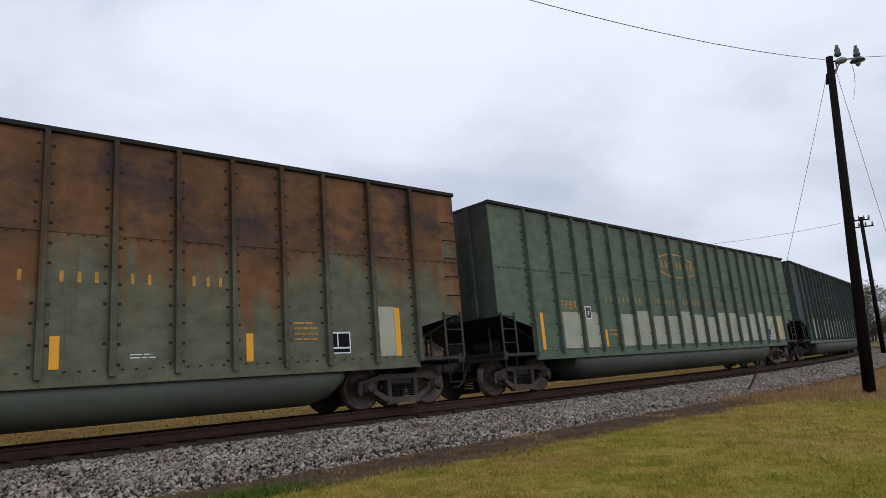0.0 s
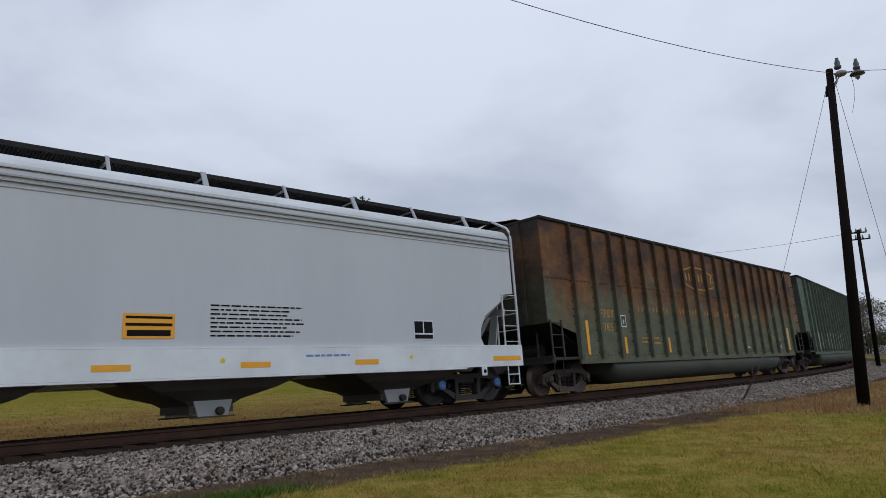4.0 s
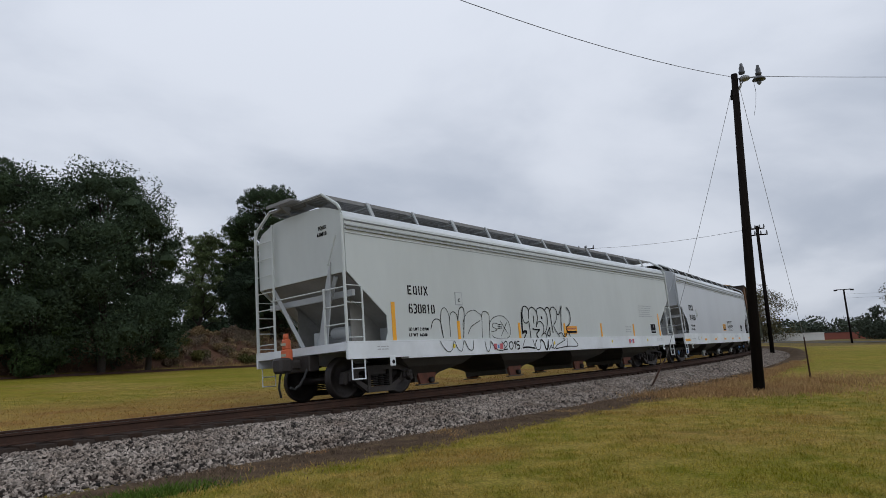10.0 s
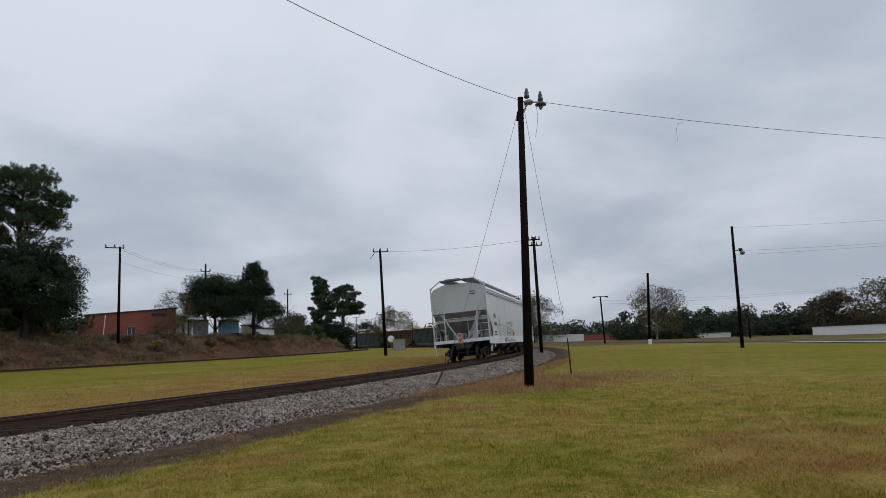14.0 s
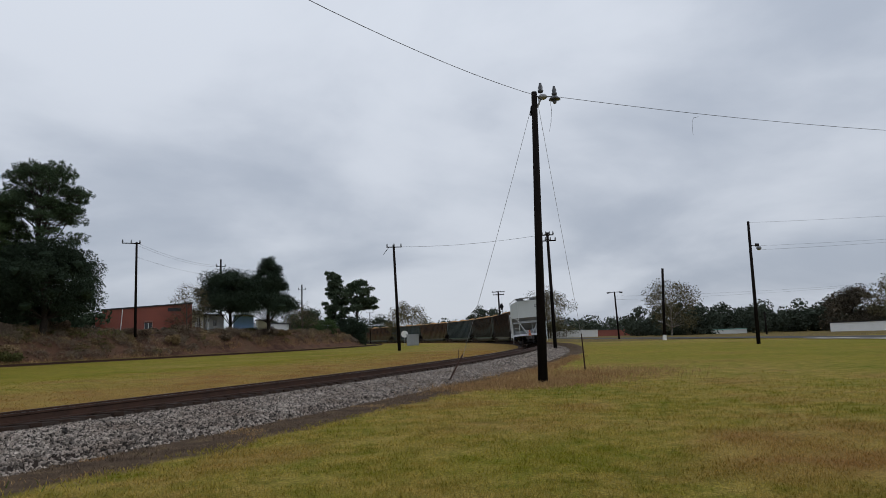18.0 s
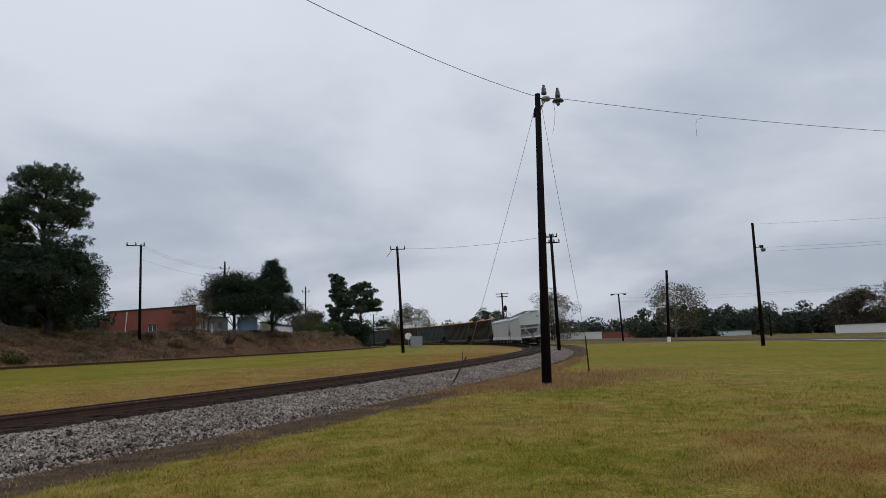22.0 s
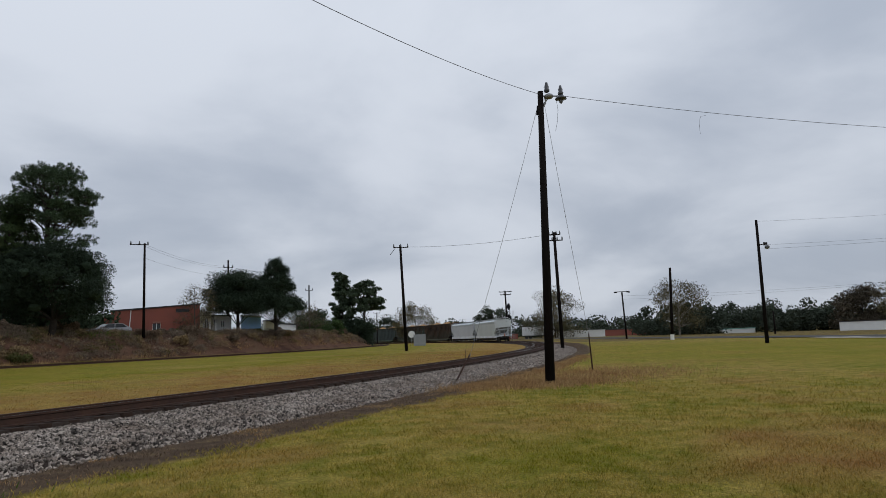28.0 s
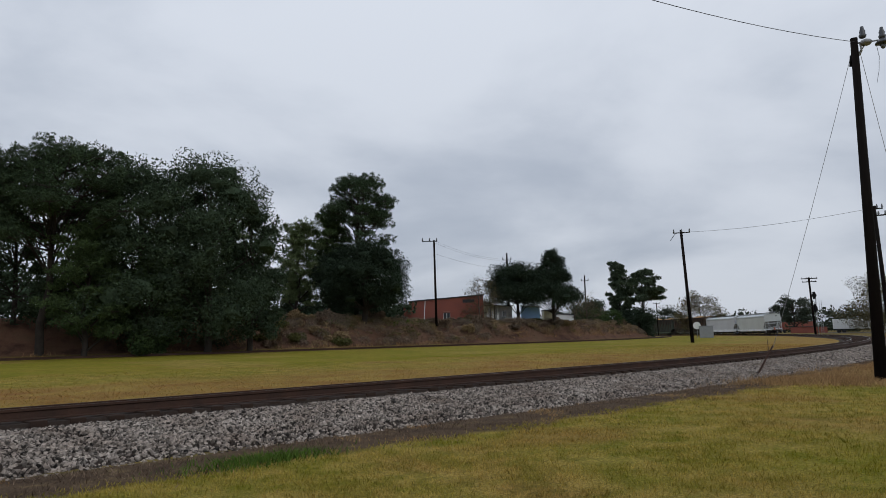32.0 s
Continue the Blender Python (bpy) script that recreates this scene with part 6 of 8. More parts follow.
def pine(name, label, x, y, z0, H, spread, seed, material, low=0.5, off=(0.0, 0.0), limbs=16, trunk=0.3, needle=0.36, width=0.055, crown="umbrella"):
    """A pine: bare trunk, bent limbs, and a starburst tuft of needles at the end of every twig."""
    t = thing(name, label, "tree")
    r = random.Random(seed)
    bm = bmesh.new()
    sway = [(0, 0)] + [(r.uniform(-0.25, 0.25) + off[0] * 0.10 * k, r.uniform(-0.25, 0.25) + off[1] * 0.10 * k) for k in range(1, 7)]
    stem = [Vector((x + a, y + b, z0 - 0.4 + (H * 0.93 + 0.4) * k / 6)) for k, (a, b) in enumerate(sway)]
    for k in range(6):
        tube(bm, stem[k], stem[k + 1], trunk * (1 - 0.14 * k), trunk * (1 - 0.14 * (k + 1)), seg=8, cap=False)
    tips = []
    for k in range(limbs):
        a = k * 2.399 + r.uniform(-0.4, 0.4)
        if crown == "umbrella":
            far = math.sqrt((k + 0.6) / limbs)
            f = 1 - far
            reach = spread * far * r.uniform(0.62, 1.12)
            rise = low + (1 - low) * math.sqrt(max(0.0, 1 - 0.9 * far * far)) - abs(r.gauss(0, 0.075)) + 0.02
            start = min(rise - 0.04, low * 0.80 + (0.94 - low * 0.80) * r.uniform(0.0, 0.85))
            lean = 1.0
        else:
            f = (k + r.random()) / limbs
            rise = low + (1 - low) * f
            start = rise - 0.13
            reach = spread * (1.0 - 0.62 * f) * (0.75 + 0.25 * math.sin(3.1 * k)) * r.uniform(0.62, 1.08)
            lean = f
        u = min(5.99, max(0.0, start * 6 / 0.93))
        root = stem[int(u)].lerp(stem[int(u) + 1], u - int(u))
        tip = Vector((x + off[0] * lean + reach * math.cos(a), y + off[1] * lean + reach * math.sin(a), z0 + H * (rise - 0.02)))
        mid = root.lerp(tip, 0.5) + Vector((r.uniform(-0.4, 0.4), r.uniform(-0.4, 0.4), r.uniform(-0.5, 0.35)))
        w = trunk * (0.22 if crown == "umbrella" else 0.30) * (1.1 - 0.5 * f)
        tube(bm, root, mid, w, w * 0.7, seg=6, cap=False)
        tube(bm, mid, tip, w * 0.7, w * 0.25, seg=5, cap=False)
        # flat pads of twigs along the outer half of the limb
        for g in (0.62, 0.98) if crown != "umbrella" else (1.0,) if far < 0.75 else (0.78, 1.0):
            c = root.lerp(mid, g * 2) if g < 0.5 else mid.lerp(tip, g * 2 - 1)
            pad = spread * r.uniform(0.22, 0.32) * (0.8 if g < 0.9 else 1.0)
            for q in range(int(16 + 14 * pad)):
                b, v = r.uniform(0, 6.283), math.sqrt(r.random())
                e = c + Vector((math.cos(b) * v * pad, math.sin(b) * v * pad, pad * (r.uniform(-0.25, 0.55) * (1.1 - 0.7 * v)) + 0.1))
                if q % 3 == 0:
                    tube(bm, c, e, w * 0.20, w * 0.06, seg=4, cap=False)
                tips.append(e)
    part("trunk", bm, "bark", t)
    g = np.random.RandomState(seed)
    C = np.array([tuple(v) for v in tips])
    per = 26
    k = np.repeat(np.arange(len(C)), per)
    d = g.normal(size=(len(k), 3))
    d[:, 2] = d[:, 2] * 0.8 + 0.30
    d /= np.linalg.norm(d, axis=1)[:, None]
    size = g.uniform(0.75, 1.2, len(C))[k]
    base = C[k] + d * 0.05
    end = C[k] + d * (needle * size * g.uniform(0.6, 1.1, len(k)))[:, None]
    b = np.cross(d, g.normal(size=(len(k), 3)))
    b /= np.linalg.norm(b, axis=1)[:, None]
    half = b * width * g.uniform(0.7, 1.3, (len(k), 1)) / 2
    V = np.stack([base, (base + end) / 2 + half, end, (base + end) / 2 - half], 1).reshape(-1, 3)
    raw("crown", V.tolist(), np.arange(len(V)).reshape(-1, 4).tolist(), material, t)
    return t


PINE, OAK = "tall pine with a bare trunk and a spreading needle crown", "dense dark evergreen tree at the top of the bank"


def at_ground(x, y):
    return gz(x, y)


pine("pine_tree", PINE, -31.4, 51.5, at_ground(-31.4, 51.5), 17.2, 6.6, 700, "pine", 0.44, (1.0, 0.6), 64, 0.36)
pine("pine_tree", "broad paler green pine among dark evergreens", -28.0, 51.5, at_ground(-28, 51.5), 10.6, 4.4, 701, "green_pine", 0.20, limbs=30, trunk=0.24, crown="cone")
pine("pine_tree", PINE, -38.5, 48.0, at_ground(-38.5, 48), 17.0, 6.4, 702, "pine", 0.36, limbs=54, trunk=0.30)
pine("pine_tree", "paler green pine behind the dark evergreens", -16.9, 77.0, at_ground(-16.9, 77), 11.6, 4.0, 703, "pale_pine", 0.22, limbs=32, trunk=0.22, crown="cone")
pine("pine_tree", "paler green pine behind the dark evergreens", -13.2, 80.5, at_ground(-13.2, 80.5), 12.6, 3.6, 704, "pale_pine", 0.28, limbs=18, trunk=0.22, crown="cone")
pine("pine_tree", "paler green pine behind the dark evergreens", -24.5, 77.0, at_ground(-24.5, 77), 12.0, 4.0, 705, "pale_pine", 0.20, limbs=16, trunk=0.22, crown="cone")
pine("pine_tree", "tall pine with bent limbs and a one-sided spreading crown", -10.2, 78.5, at_ground(-10.2, 78.5), 17.6, 5.0, 706, "pine", 0.50, (0.5, 0.2), 58, 0.34)
pine("pine_tree", "low-limbed pine beside a dark evergreen", -13.4, 78.0, at_ground(-13.4, 78), 13.6, 3.9, 709, "green_pine", 0.36, limbs=24, trunk=0.22, crown="cone")
pine("pine_tree", "old pine with rounded tufts of needles", 37.1, 135.0, at_ground(37.1, 135), 14.9, 3.3, 707, "far_pine", 0.30, limbs=26, trunk=0.30, needle=0.52, width=0.10, crown="round")
pine("pine_tree", "old pine with rounded tufts of needles", 41.6, 134.0, at_ground(41.6, 134), 13.2, 4.5, 708, "far_pine", 0.34, limbs=30, trunk=0.30, needle=0.52, width=0.10)
for k, (nm, lab, x, y, H, R, mat, low, shp, cnt, leaf, cl, tr) in enumerate((
        ("evergreen_tree", OAK, -25.8, 55.5, 16.2, 5.6, "oak", 0.16, "round", 15000, 0.20, 36, 0.32),
        ("evergreen_tree", OAK, -20.6, 57.8, 17.4, 5.8, "oak", 0.16, "round", 17000, 0.20, 40, 0.34),
        ("evergreen_tree", OAK, -17.6, 60.5, 13.2, 3.1, "oak", 0.16, "round", 8000, 0.20, 28, 0.28),
        ("evergreen_tree", "leafy green evergreen low on the bank", -24.2, 54.2, 8.0, 2.6, "green_oak", 0.10, "round", 6000, 0.18, 22, 0.20),
        ("evergreen_tree", OAK, -41.0, 45.0, 12.5, 5.0, "oak", 0.10, "round", 8000, 0.22, 28, 0.28),
        ("evergreen_tree", OAK, -35.0, 53.5, 13.0, 5.2, "oak", 0.08, "round", 6000, 0.22, 22, 0.22),
        ("evergreen_tree", OAK, -48.0, 41.0, 15.0, 6.0, "oak", 0.10, "round", 7000, 0.24, 28, 0.30),
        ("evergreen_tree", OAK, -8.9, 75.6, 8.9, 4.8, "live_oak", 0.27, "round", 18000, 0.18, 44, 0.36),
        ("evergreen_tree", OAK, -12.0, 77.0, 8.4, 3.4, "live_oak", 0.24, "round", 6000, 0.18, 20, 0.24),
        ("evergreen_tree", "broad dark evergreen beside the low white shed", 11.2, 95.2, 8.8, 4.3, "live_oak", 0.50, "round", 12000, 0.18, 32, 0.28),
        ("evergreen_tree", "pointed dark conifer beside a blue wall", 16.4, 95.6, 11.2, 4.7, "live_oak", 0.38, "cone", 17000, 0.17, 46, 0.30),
        ("shrub", "green hedge shrub on the end of the bank", 30.3, 117.0, 2.3, 2.4, "bush", 0.05, "round", 3500, 0.16, 12, 0.10),
        ("shrub", "green hedge shrub on the end of the bank", 26.6, 115.0, 2.6, 2.8, "bush", 0.05, "round", 3500, 0.16, 12, 0.10),
        ("evergreen_tree", "low evergreen scrub behind the bank", 29.0, 128.0, 5.2, 4.2, "oak", 0.05, "round", 4000, 0.24, 16, 0.15),
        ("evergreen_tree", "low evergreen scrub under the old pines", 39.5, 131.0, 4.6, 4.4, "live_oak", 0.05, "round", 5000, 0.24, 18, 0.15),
        ("evergreen_tree", "low evergreen scrub behind the bank", 32.5, 139.0, 5.6, 3.6, "oak", 0.05, "round", 4000, 0.26, 16, 0.15),
        ("evergreen_tree", "low evergreen scrub behind the bank", 26.0, 142.0, 5.4, 4.2, "far_leaf", 0.05, "round", 4000, 0.26, 16, 0.15),
        ("autumn_tree", "small tree with thinning autumn leaves", 90.0, 258.0, 11.0, 7.0, "far_leaf", 0.12, "round", 3500, 0.28, 18, 0.18),
        ("autumn_tree", "roadside tree with yellowing autumn leaves", 75.5, 190.0, 12.4, 6.6, "autumn", 0.12, "round", 4200, 0.28, 24, 0.22),
        ("evergreen_tree", "spreading dark tree beyond the bend", 106.0, 196.0, 10.6, 5.4, "far_leaf", 0.40, "umbrella", 4500, 0.30, 22, 0.24),
        ("autumn_tree", "broad sycamore with brown autumn leaves", 107.0, 160.0, 14.0, 7.6, "autumn", 0.14, "round", 4800, 0.28, 30, 0.26),
        ("sycamore_tree", "pale-limbed sycamore with thin brown leaves", 104.5, 108.5, 11.6, 5.8, "autumn", 0.26, "round", 3900, 0.22, 32, 0.22),
        ("autumn_tree", "round tree with rusty brown leaves", 134.6, 88.0, 9.0, 5.4, "rust_leaf", 0.08, "round", 7000, 0.26, 26, 0.22),
        ("autumn_tree", "tall thinning tree beside a low white building", 133.0, 76.0, 10.5, 6.0, "autumn", 0.20, "round", 3600, 0.26, 24, 0.22),
        ("evergreen_tree", "dark tree beside a low white building", 138.0, 68.0, 11.5, 6.5, "far_leaf", 0.10, "round", 4200, 0.28, 24, 0.22))):
    near = math.hypot(x, y) < 100
    tree(nm, lab, x, y, at_ground(x, y), H, R, 100 + k, mat, low, shp, int(cnt * (4.0 if near else 2.4)), leaf * (0.58 if near else 0.72), int(cl * 1.5), tr)
tree("bare_tree", "small many-stemmed tree, nearly bare, against a brick wall", 5.3, 90.3, at_ground(5.3, 90.3), 6.3, 2.5, 301, "autumn", 0.22, "round", 2600, 0.09, 30, 0.13, bare=True)
tree("bare_tree", "small bare tree on the bank", 25.0, 112.0, at_ground(25, 112), 4.8, 3.0, 302, "autumn", 0.3, "round", 500, 0.12, 20, 0.12, bare=True)
tree("bare_tree", "small bare tree on the bank", 22.0, 108.0, at_ground(22, 108), 4.2, 2.4, 303, "autumn", 0.3, "round", 400, 0.12, 18, 0.10, bare=True)


def woods(name, label, spots, material, seed, leaf, per):
    r = random.Random(seed)
    cl = []
    for x, y, H, R in spots:
        z = gz(x, y)
        for k in range(11):
            a, q, h = r.uniform(0, 6.283), R * math.sqrt(r.random()) * 0.9, r.uniform(0.12, 0.95)
            c = R * r.uniform(0.28, 0.5)
            cl.append((x + q * math.cos(a), y + q * math.sin(a), z + H * h * (1 - 0.25 * q / R), c, min(c, H * 0.25)))
    o = leaf_cloud(name, cl, per * len(spots), leaf, material, seed, None)
    return tagged(o, label, "woods", kind="stuff")


rng = random.Random(8)
spots = []
for k in range(34):
    az = 41.0 + k * 0.62
    D = 175 + rng.uniform(-12, 22)
    spots.append((D * math.sin(radians(az)), D * math.cos(radians(az)), rng.uniform(3.2, 9.4), rng.uniform(3.4, 6.4)))
woods("roadside_woods", "dark line of mixed trees beyond the road", spots, "far_leaf", 41, 0.34, 1500)
spots = []
for k in range(60):
    az = -20 + k * 2.2
    D = 520 + rng.uniform(-50, 90)
    spots.append((D * math.sin(radians(az)), D * math.cos(radians(az)), rng.uniform(11, 17), rng.uniform(13, 20)))
woods("far_woods", "low wooded skyline in the distance", spots, "far_leaf", 42, 1.1, 700)
spots = []
for k in range(16):
    az = 11 + k * 2.0
    D = 250 + rng.uniform(-20, 40)
    spots.append((D * math.sin(radians(az)), D * math.cos(radians(az)), rng.uniform(4, 7.0), rng.uniform(6, 9)))
woods("far_scrub", "low scrub and trees beyond the bend of the line", spots, "far_leaf", 43, 0.45, 900)
spots = []
for k in range(22):
    az = -46 + k * 2.0
    D = 92 + rng.uniform(-6, 10)
    if az < -12:
        spots.append((D * math.sin(radians(az)), D * math.cos(radians(az)), rng.uniform(5, 9), rng.uniform(3.5, 5)))
for k in range(13):
    az = -13.0 + k * 0.78
    D = 93 + rng.uniform(-3, 5)
    spots.append((D * math.sin(radians(az)), D * math.cos(radians(az)), rng.uniform(2.6, 4.4), rng.uniform(2.2, 3.2)))
woods("back_woods", "dark undergrowth and trees behind the bank", spots, "oak", 44, 0.26, 1300)
# ---- poles and wires ----
def right_of(x, y):
    d = math.hypot(x, y)
    return Vector((y / d, -x / d, 0))


def pole(label, base, top, r0, r1, name="utility_pole"):
    p = thing(name, label, "utility pole", "wooden poles beside the tracks and the road")
    bm = bmesh.new()
    b, t = Vector(base), Vector(top)
    b = b - (t - b).normalized() * 0.5
    tube(bm, b, t, r0, r1, seg=14)
    part("shaft", bm, "pole", p)
    return p


def insulator(parent, at, s=1.0, mat="porcelain"):
    bm = bmesh.new()
    lathe(bm, [(0.02 * s, 0), (0.06 * s, 0.02 * s), (0.07 * s, 0.07 * s), (0.05 * s, 0.09 * s), (0.055 * s, 0.15 * s), (0.035 * s, 0.20 * s), (0.03 * s, 0.25 * s)], 10, at)
    return part("insulator", bm, mat, parent, "grey porcelain insulator")


def crossarm(parent, centre, along, half, n_ins, thick=0.055, s=1.0):
    c, a = Vector(centre), Vector(along).normalized()
    bm = bmesh.new()
    tube(bm, c - a * half, c + a * half, thick, seg=4)
    part("crossarm", bm, "pole", parent)
    for k in range(n_ins):
        q = c + a * half * (-0.92 + 1.84 * k / max(1, n_ins - 1))
        insulator(parent, q + Vector((0, 0, thick)), s)


def wire(label, a, b, sag, r=0.0065, n=24, name="overhead_wire", mat="wire"):
    bm = bmesh.new()
    a, b = Vector(a), Vector(b)
    pts = [a.lerp(b, k / n) - Vector((0, 0, 4 * sag * (k / n) * (1 - k / n))) for k in range(n + 1)]
    run(bm, pts, r, 5)
    me = bpy.data.meshes.new(name)
    bm.to_mesh(me)
    bm.free()
    me.materials.append(M[mat])
    return tagged(new(name, me), label, "wire")


NB, NT = (11.87, 18.20, 0.0), (12.06, 18.11, 9.86)
near_pole = pole("dark creosoted wooden pole with insulators, held by guy wires", NB, NT, 0.165, 0.095)
rt = right_of(12, 18)
top = Vector(NT)
bm = bmesh.new()
tube(bm, top + rt * 0.05 + Vector((0, 0, -0.16)), top + rt * 0.66 + Vector((0, 0, -0.22)), 0.024, seg=8)
tube(bm, top + rt * 0.06 + Vector((0, 0, -0.50)), top + rt * 0.30 + Vector((0, 0, -0.20)), 0.02, seg=8)
run(bm, [top + rt * 0.08 + Vector((0, 0, -0.55)), top + rt * 0.16 + Vector((0, 0, -0.42)), top + rt * 0.14 + Vector((0, 0, -0.2))], 0.025, 6)
part("bracket", bm, "steel", near_pole, "galvanised steel bracket arm")
bm = bmesh.new()
lathe(bm, [(0.03, 0.08), (0.13, 0.03), (0.17, -0.04), (0.12, -0.09), (0.05, -0.10)], 14, top + rt * 0.28 + Vector((0, 0, -0.17)))
part("cable_clamp", bm, "steel", near_pole, "pale metal clamp")
insulator(near_pole, top + rt * 0.22 + Vector((0, 0, -0.06)), 1.45, "dark_porcelain")
bm = bmesh.new()
lathe(bm, [(0.02, 0.04), (0.09, 0.0), (0.18, -0.09), (0.20, -0.13), (0.08, -0.15)], 16, top + rt * 0.68 + Vector((0, 0, -0.20)))
lamp_shade = part("lamp_shade", bm, "dark_porcelain", near_pole, "dark dished lamp shade")
part("bulb", lathe(bmesh.new(), [(0.03, 0.0), (0.07, -0.06), (0.06, -0.13), (0.02, -0.17)], 10, top + rt * 0.68 + Vector((0, 0, -0.32))), "porcelain", lamp_shade)
insulator(near_pole, top + rt * 0.68 + Vector((0, 0, -0.20)), 1.4, "dark_porcelain")
bm = bmesh.new()
run(bm, [top + rt * 0.52 + Vector((0, 0, -0.3)), top + rt * 0.56 + Vector((0, 0, -0.7)), top + rt * 0.52 + Vector((0, 0, -1.1)), top + rt * 0.44 + Vector((0, 0, -1.45))], 0.006, 4)
part("loose_wire", bm, "wire", near_pole)
# the line through the near pole
far_l = pole("dark creosoted wooden pole beside the track", (-11.0, 4.75, 0.0), (-11.0, 4.75, 9.95), 0.16, 0.10)
far_r = pole("dark creosoted wooden pole on the grass", (43.4, 10.9, 0.2), (43.4, 10.9, 9.9), 0.16, 0.10)
wire("sagging black overhead line", top + rt * 0.05 + Vector((0, 0, -0.12)), (-11.0, 4.75, 9.74), 1.03, 0.0085)
wire("sagging black overhead line", top + rt * 0.70 + Vector((0, 0, -0.22)), (43.4, 10.9, 9.30), 0.56, 0.0085)
bm = bmesh.new()
run(bm, [(18.2, 16.75, 9.25), (18.0, 16.8, 9.2), (17.9, 16.8, 9.0), (17.9, 16.8, 8.55)], 0.006, 4)
me = bpy.data.meshes.new("loose_wire")
bm.to_mesh(me)
bm.free()
me.materials.append(M["wire"])
tagged(new("loose_wire", me), "short loose end hanging from the overhead line", "wire")
wire("thin guy wire down to an anchor rod in the ballast", top - rt * 0.10 + Vector((0, 0, -0.45)), (10.60, 21.45, 0.86), 0.14, 0.007, name="guy_wire", mat="guy")
wire("thin guy wire down to an anchor rod in the grass", top + rt * 0.12 + Vector((0, 0, -0.5)), (16.65, 22.45, 1.53), 0.12, 0.007, name="guy_wire", mat="guy")
for a, b, lab in (((9.86, 21.27, -0.1), (10.66, 21.55, 0.95), "leaning rusty anchor rod in the ballast"), ((17.12, 22.95, -0.2), (16.63, 22.42, 1.56), "dark guy anchor rod standing in the grass")):
    g = thing("anchor_rod", lab, "anchor rod")
    bm = bmesh.new()
    tube(bm, a, b, 0.035, 0.025, seg=6)
    part("rod", bm, "rail", g)
    if b[2] < 1.2:
        bm = bmesh.new()
        tube(bm, Vector(a).lerp(Vector(b), 0.75), Vector(a).lerp(Vector(b), 0.75) + Vector((0.16, 0.3, 0.45)), 0.018, 0.010, seg=5)
        part("bent_strap", bm, "rail", g)
tip = near_pole
bm = bmesh.new()
tube(bm, top - rt * 0.11 + Vector((0, 0, -0.5)), top - rt * 0.15 + Vector((0, 0, -0.82)), 0.035, seg=8)
part("guy_insulator", bm, "black", near_pole)

# poles along the bank, the bend and the road
P1 = pole("tall dark pole in front of a brick building", (-0.63, 80.0, 3.2), (-0.76, 80.0, 13.3), 0.16, 0.11)
crossarm(P1, (-1.3, 80.0, 13.15), (1, 0, 0), 0.95, 3, s=1.4)
P8 = pole("dark pole behind the evergreens", (11.45, 109.4, 3.3), (11.3, 109.4, 15.2), 0.17, 0.13)
crossarm(P8, (11.3, 109.3, 14.0), (1, 0.1, 0), 0.75, 2, s=1.6)
P9 = pole("dark pole behind the bank", (32.58, 146.4, 0.6), (32.6, 146.4, 14.4), 0.18, 0.14)
crossarm(P9, (32.6, 146.3, 13.2), (1, -0.2, 0), 0.8, 2, s=1.8)
P2 = pole("leaning dark pole on the grass inside the bend", (25.97, 68.2, 0.3), (25.6, 68.35, 12.15), 0.19, 0.13)
crossarm(P2, (25.62, 68.25, 11.85), (1, -0.35, 0), 0.85, 3, s=1.4)
bm = bmesh.new()
tube(bm, (25.0, 68.3, 11.8), (24.4, 68.4, 11.0), 0.03, seg=5)
part("brace", bm, "wire", P2)
P3 = pole("double-armed dark pole beyond the bend", (34.95, 51.2, 0.1), (34.8, 51.3, 11.15), 0.18, 0.13)
for z, h in ((10.9, 0.55), (10.35, 0.75)):
    crossarm(P3, (34.8, 51.25, z), (0.83, -0.55, 0), h, 4, s=1.2)
P4 = pole("leaning dark pole with a street lamp beside the road", (46.15, 38.35, 0.1), (46.2, 38.28, 10.45), 0.16, 0.10)
r4 = right_of(46, 38)
arm4 = Vector((46.2, 38.28, 8.35))
bm = bmesh.new()
tube(bm, arm4, arm4 + r4 * 0.45 + Vector((0, 0, 0.05)), 0.035, seg=6)
tube(bm, arm4 + r4 * 0.36 + Vector((0, 0, 0.05)), arm4 + r4 * 0.66 + Vector((0, 0, 0.07)), 0.15, 0.10, seg=8)
part("lamp_arm", bm, "dark", P4)
part("lamp_globe", lathe(bmesh.new(), [(0.04, 0.10), (0.17, 0.05), (0.21, -0.06), (0.15, -0.18), (0.04, -0.23)], 14, arm4 + r4 * 0.62 + Vector((0, 0, -0.16))), "porcelain", P4, "pale lamp bowl")
P7 = pole("plain dark pole beside the road", (61.0, 64.8, 0.0), (61.3, 64.5, 9.55), 0.20, 0.15)
bm = bmesh.new()
tube(bm, (61.0, 64.78, 0.1), (61.03, 64.75, 1.0), 0.235, 0.23, seg=12, cap=False)
part("white_band", bm, "white_wall", P7)
P5 = pole("far lamp pole with two heads beside the road", (73.4, 88.5, -0.1), (73.2, 88.7, 8.3), 0.16, 0.12)
bm = bmesh.new()
r5 = right_of(73, 88)
tube(bm, Vector((73.2, 88.7, 8.3)) - r5 * 1.0, Vector((73.2, 88.7, 8.3)) + r5 * 1.0, 0.06, seg=5)
for s in (-1, 1):
    tube(bm, Vector((73.2, 88.7, 8.25)) + r5 * s * 0.8, Vector((73.2, 88.7, 8.2)) + r5 * s * 1.3, 0.14, seg=6)
part("lamp_head", bm, "dark", P5)
P6 = pole("dark pole with two arms beside a railway signal", (74.4, 130.2, 0.2), (74.15, 130.4, 11.75), 0.22, 0.17)
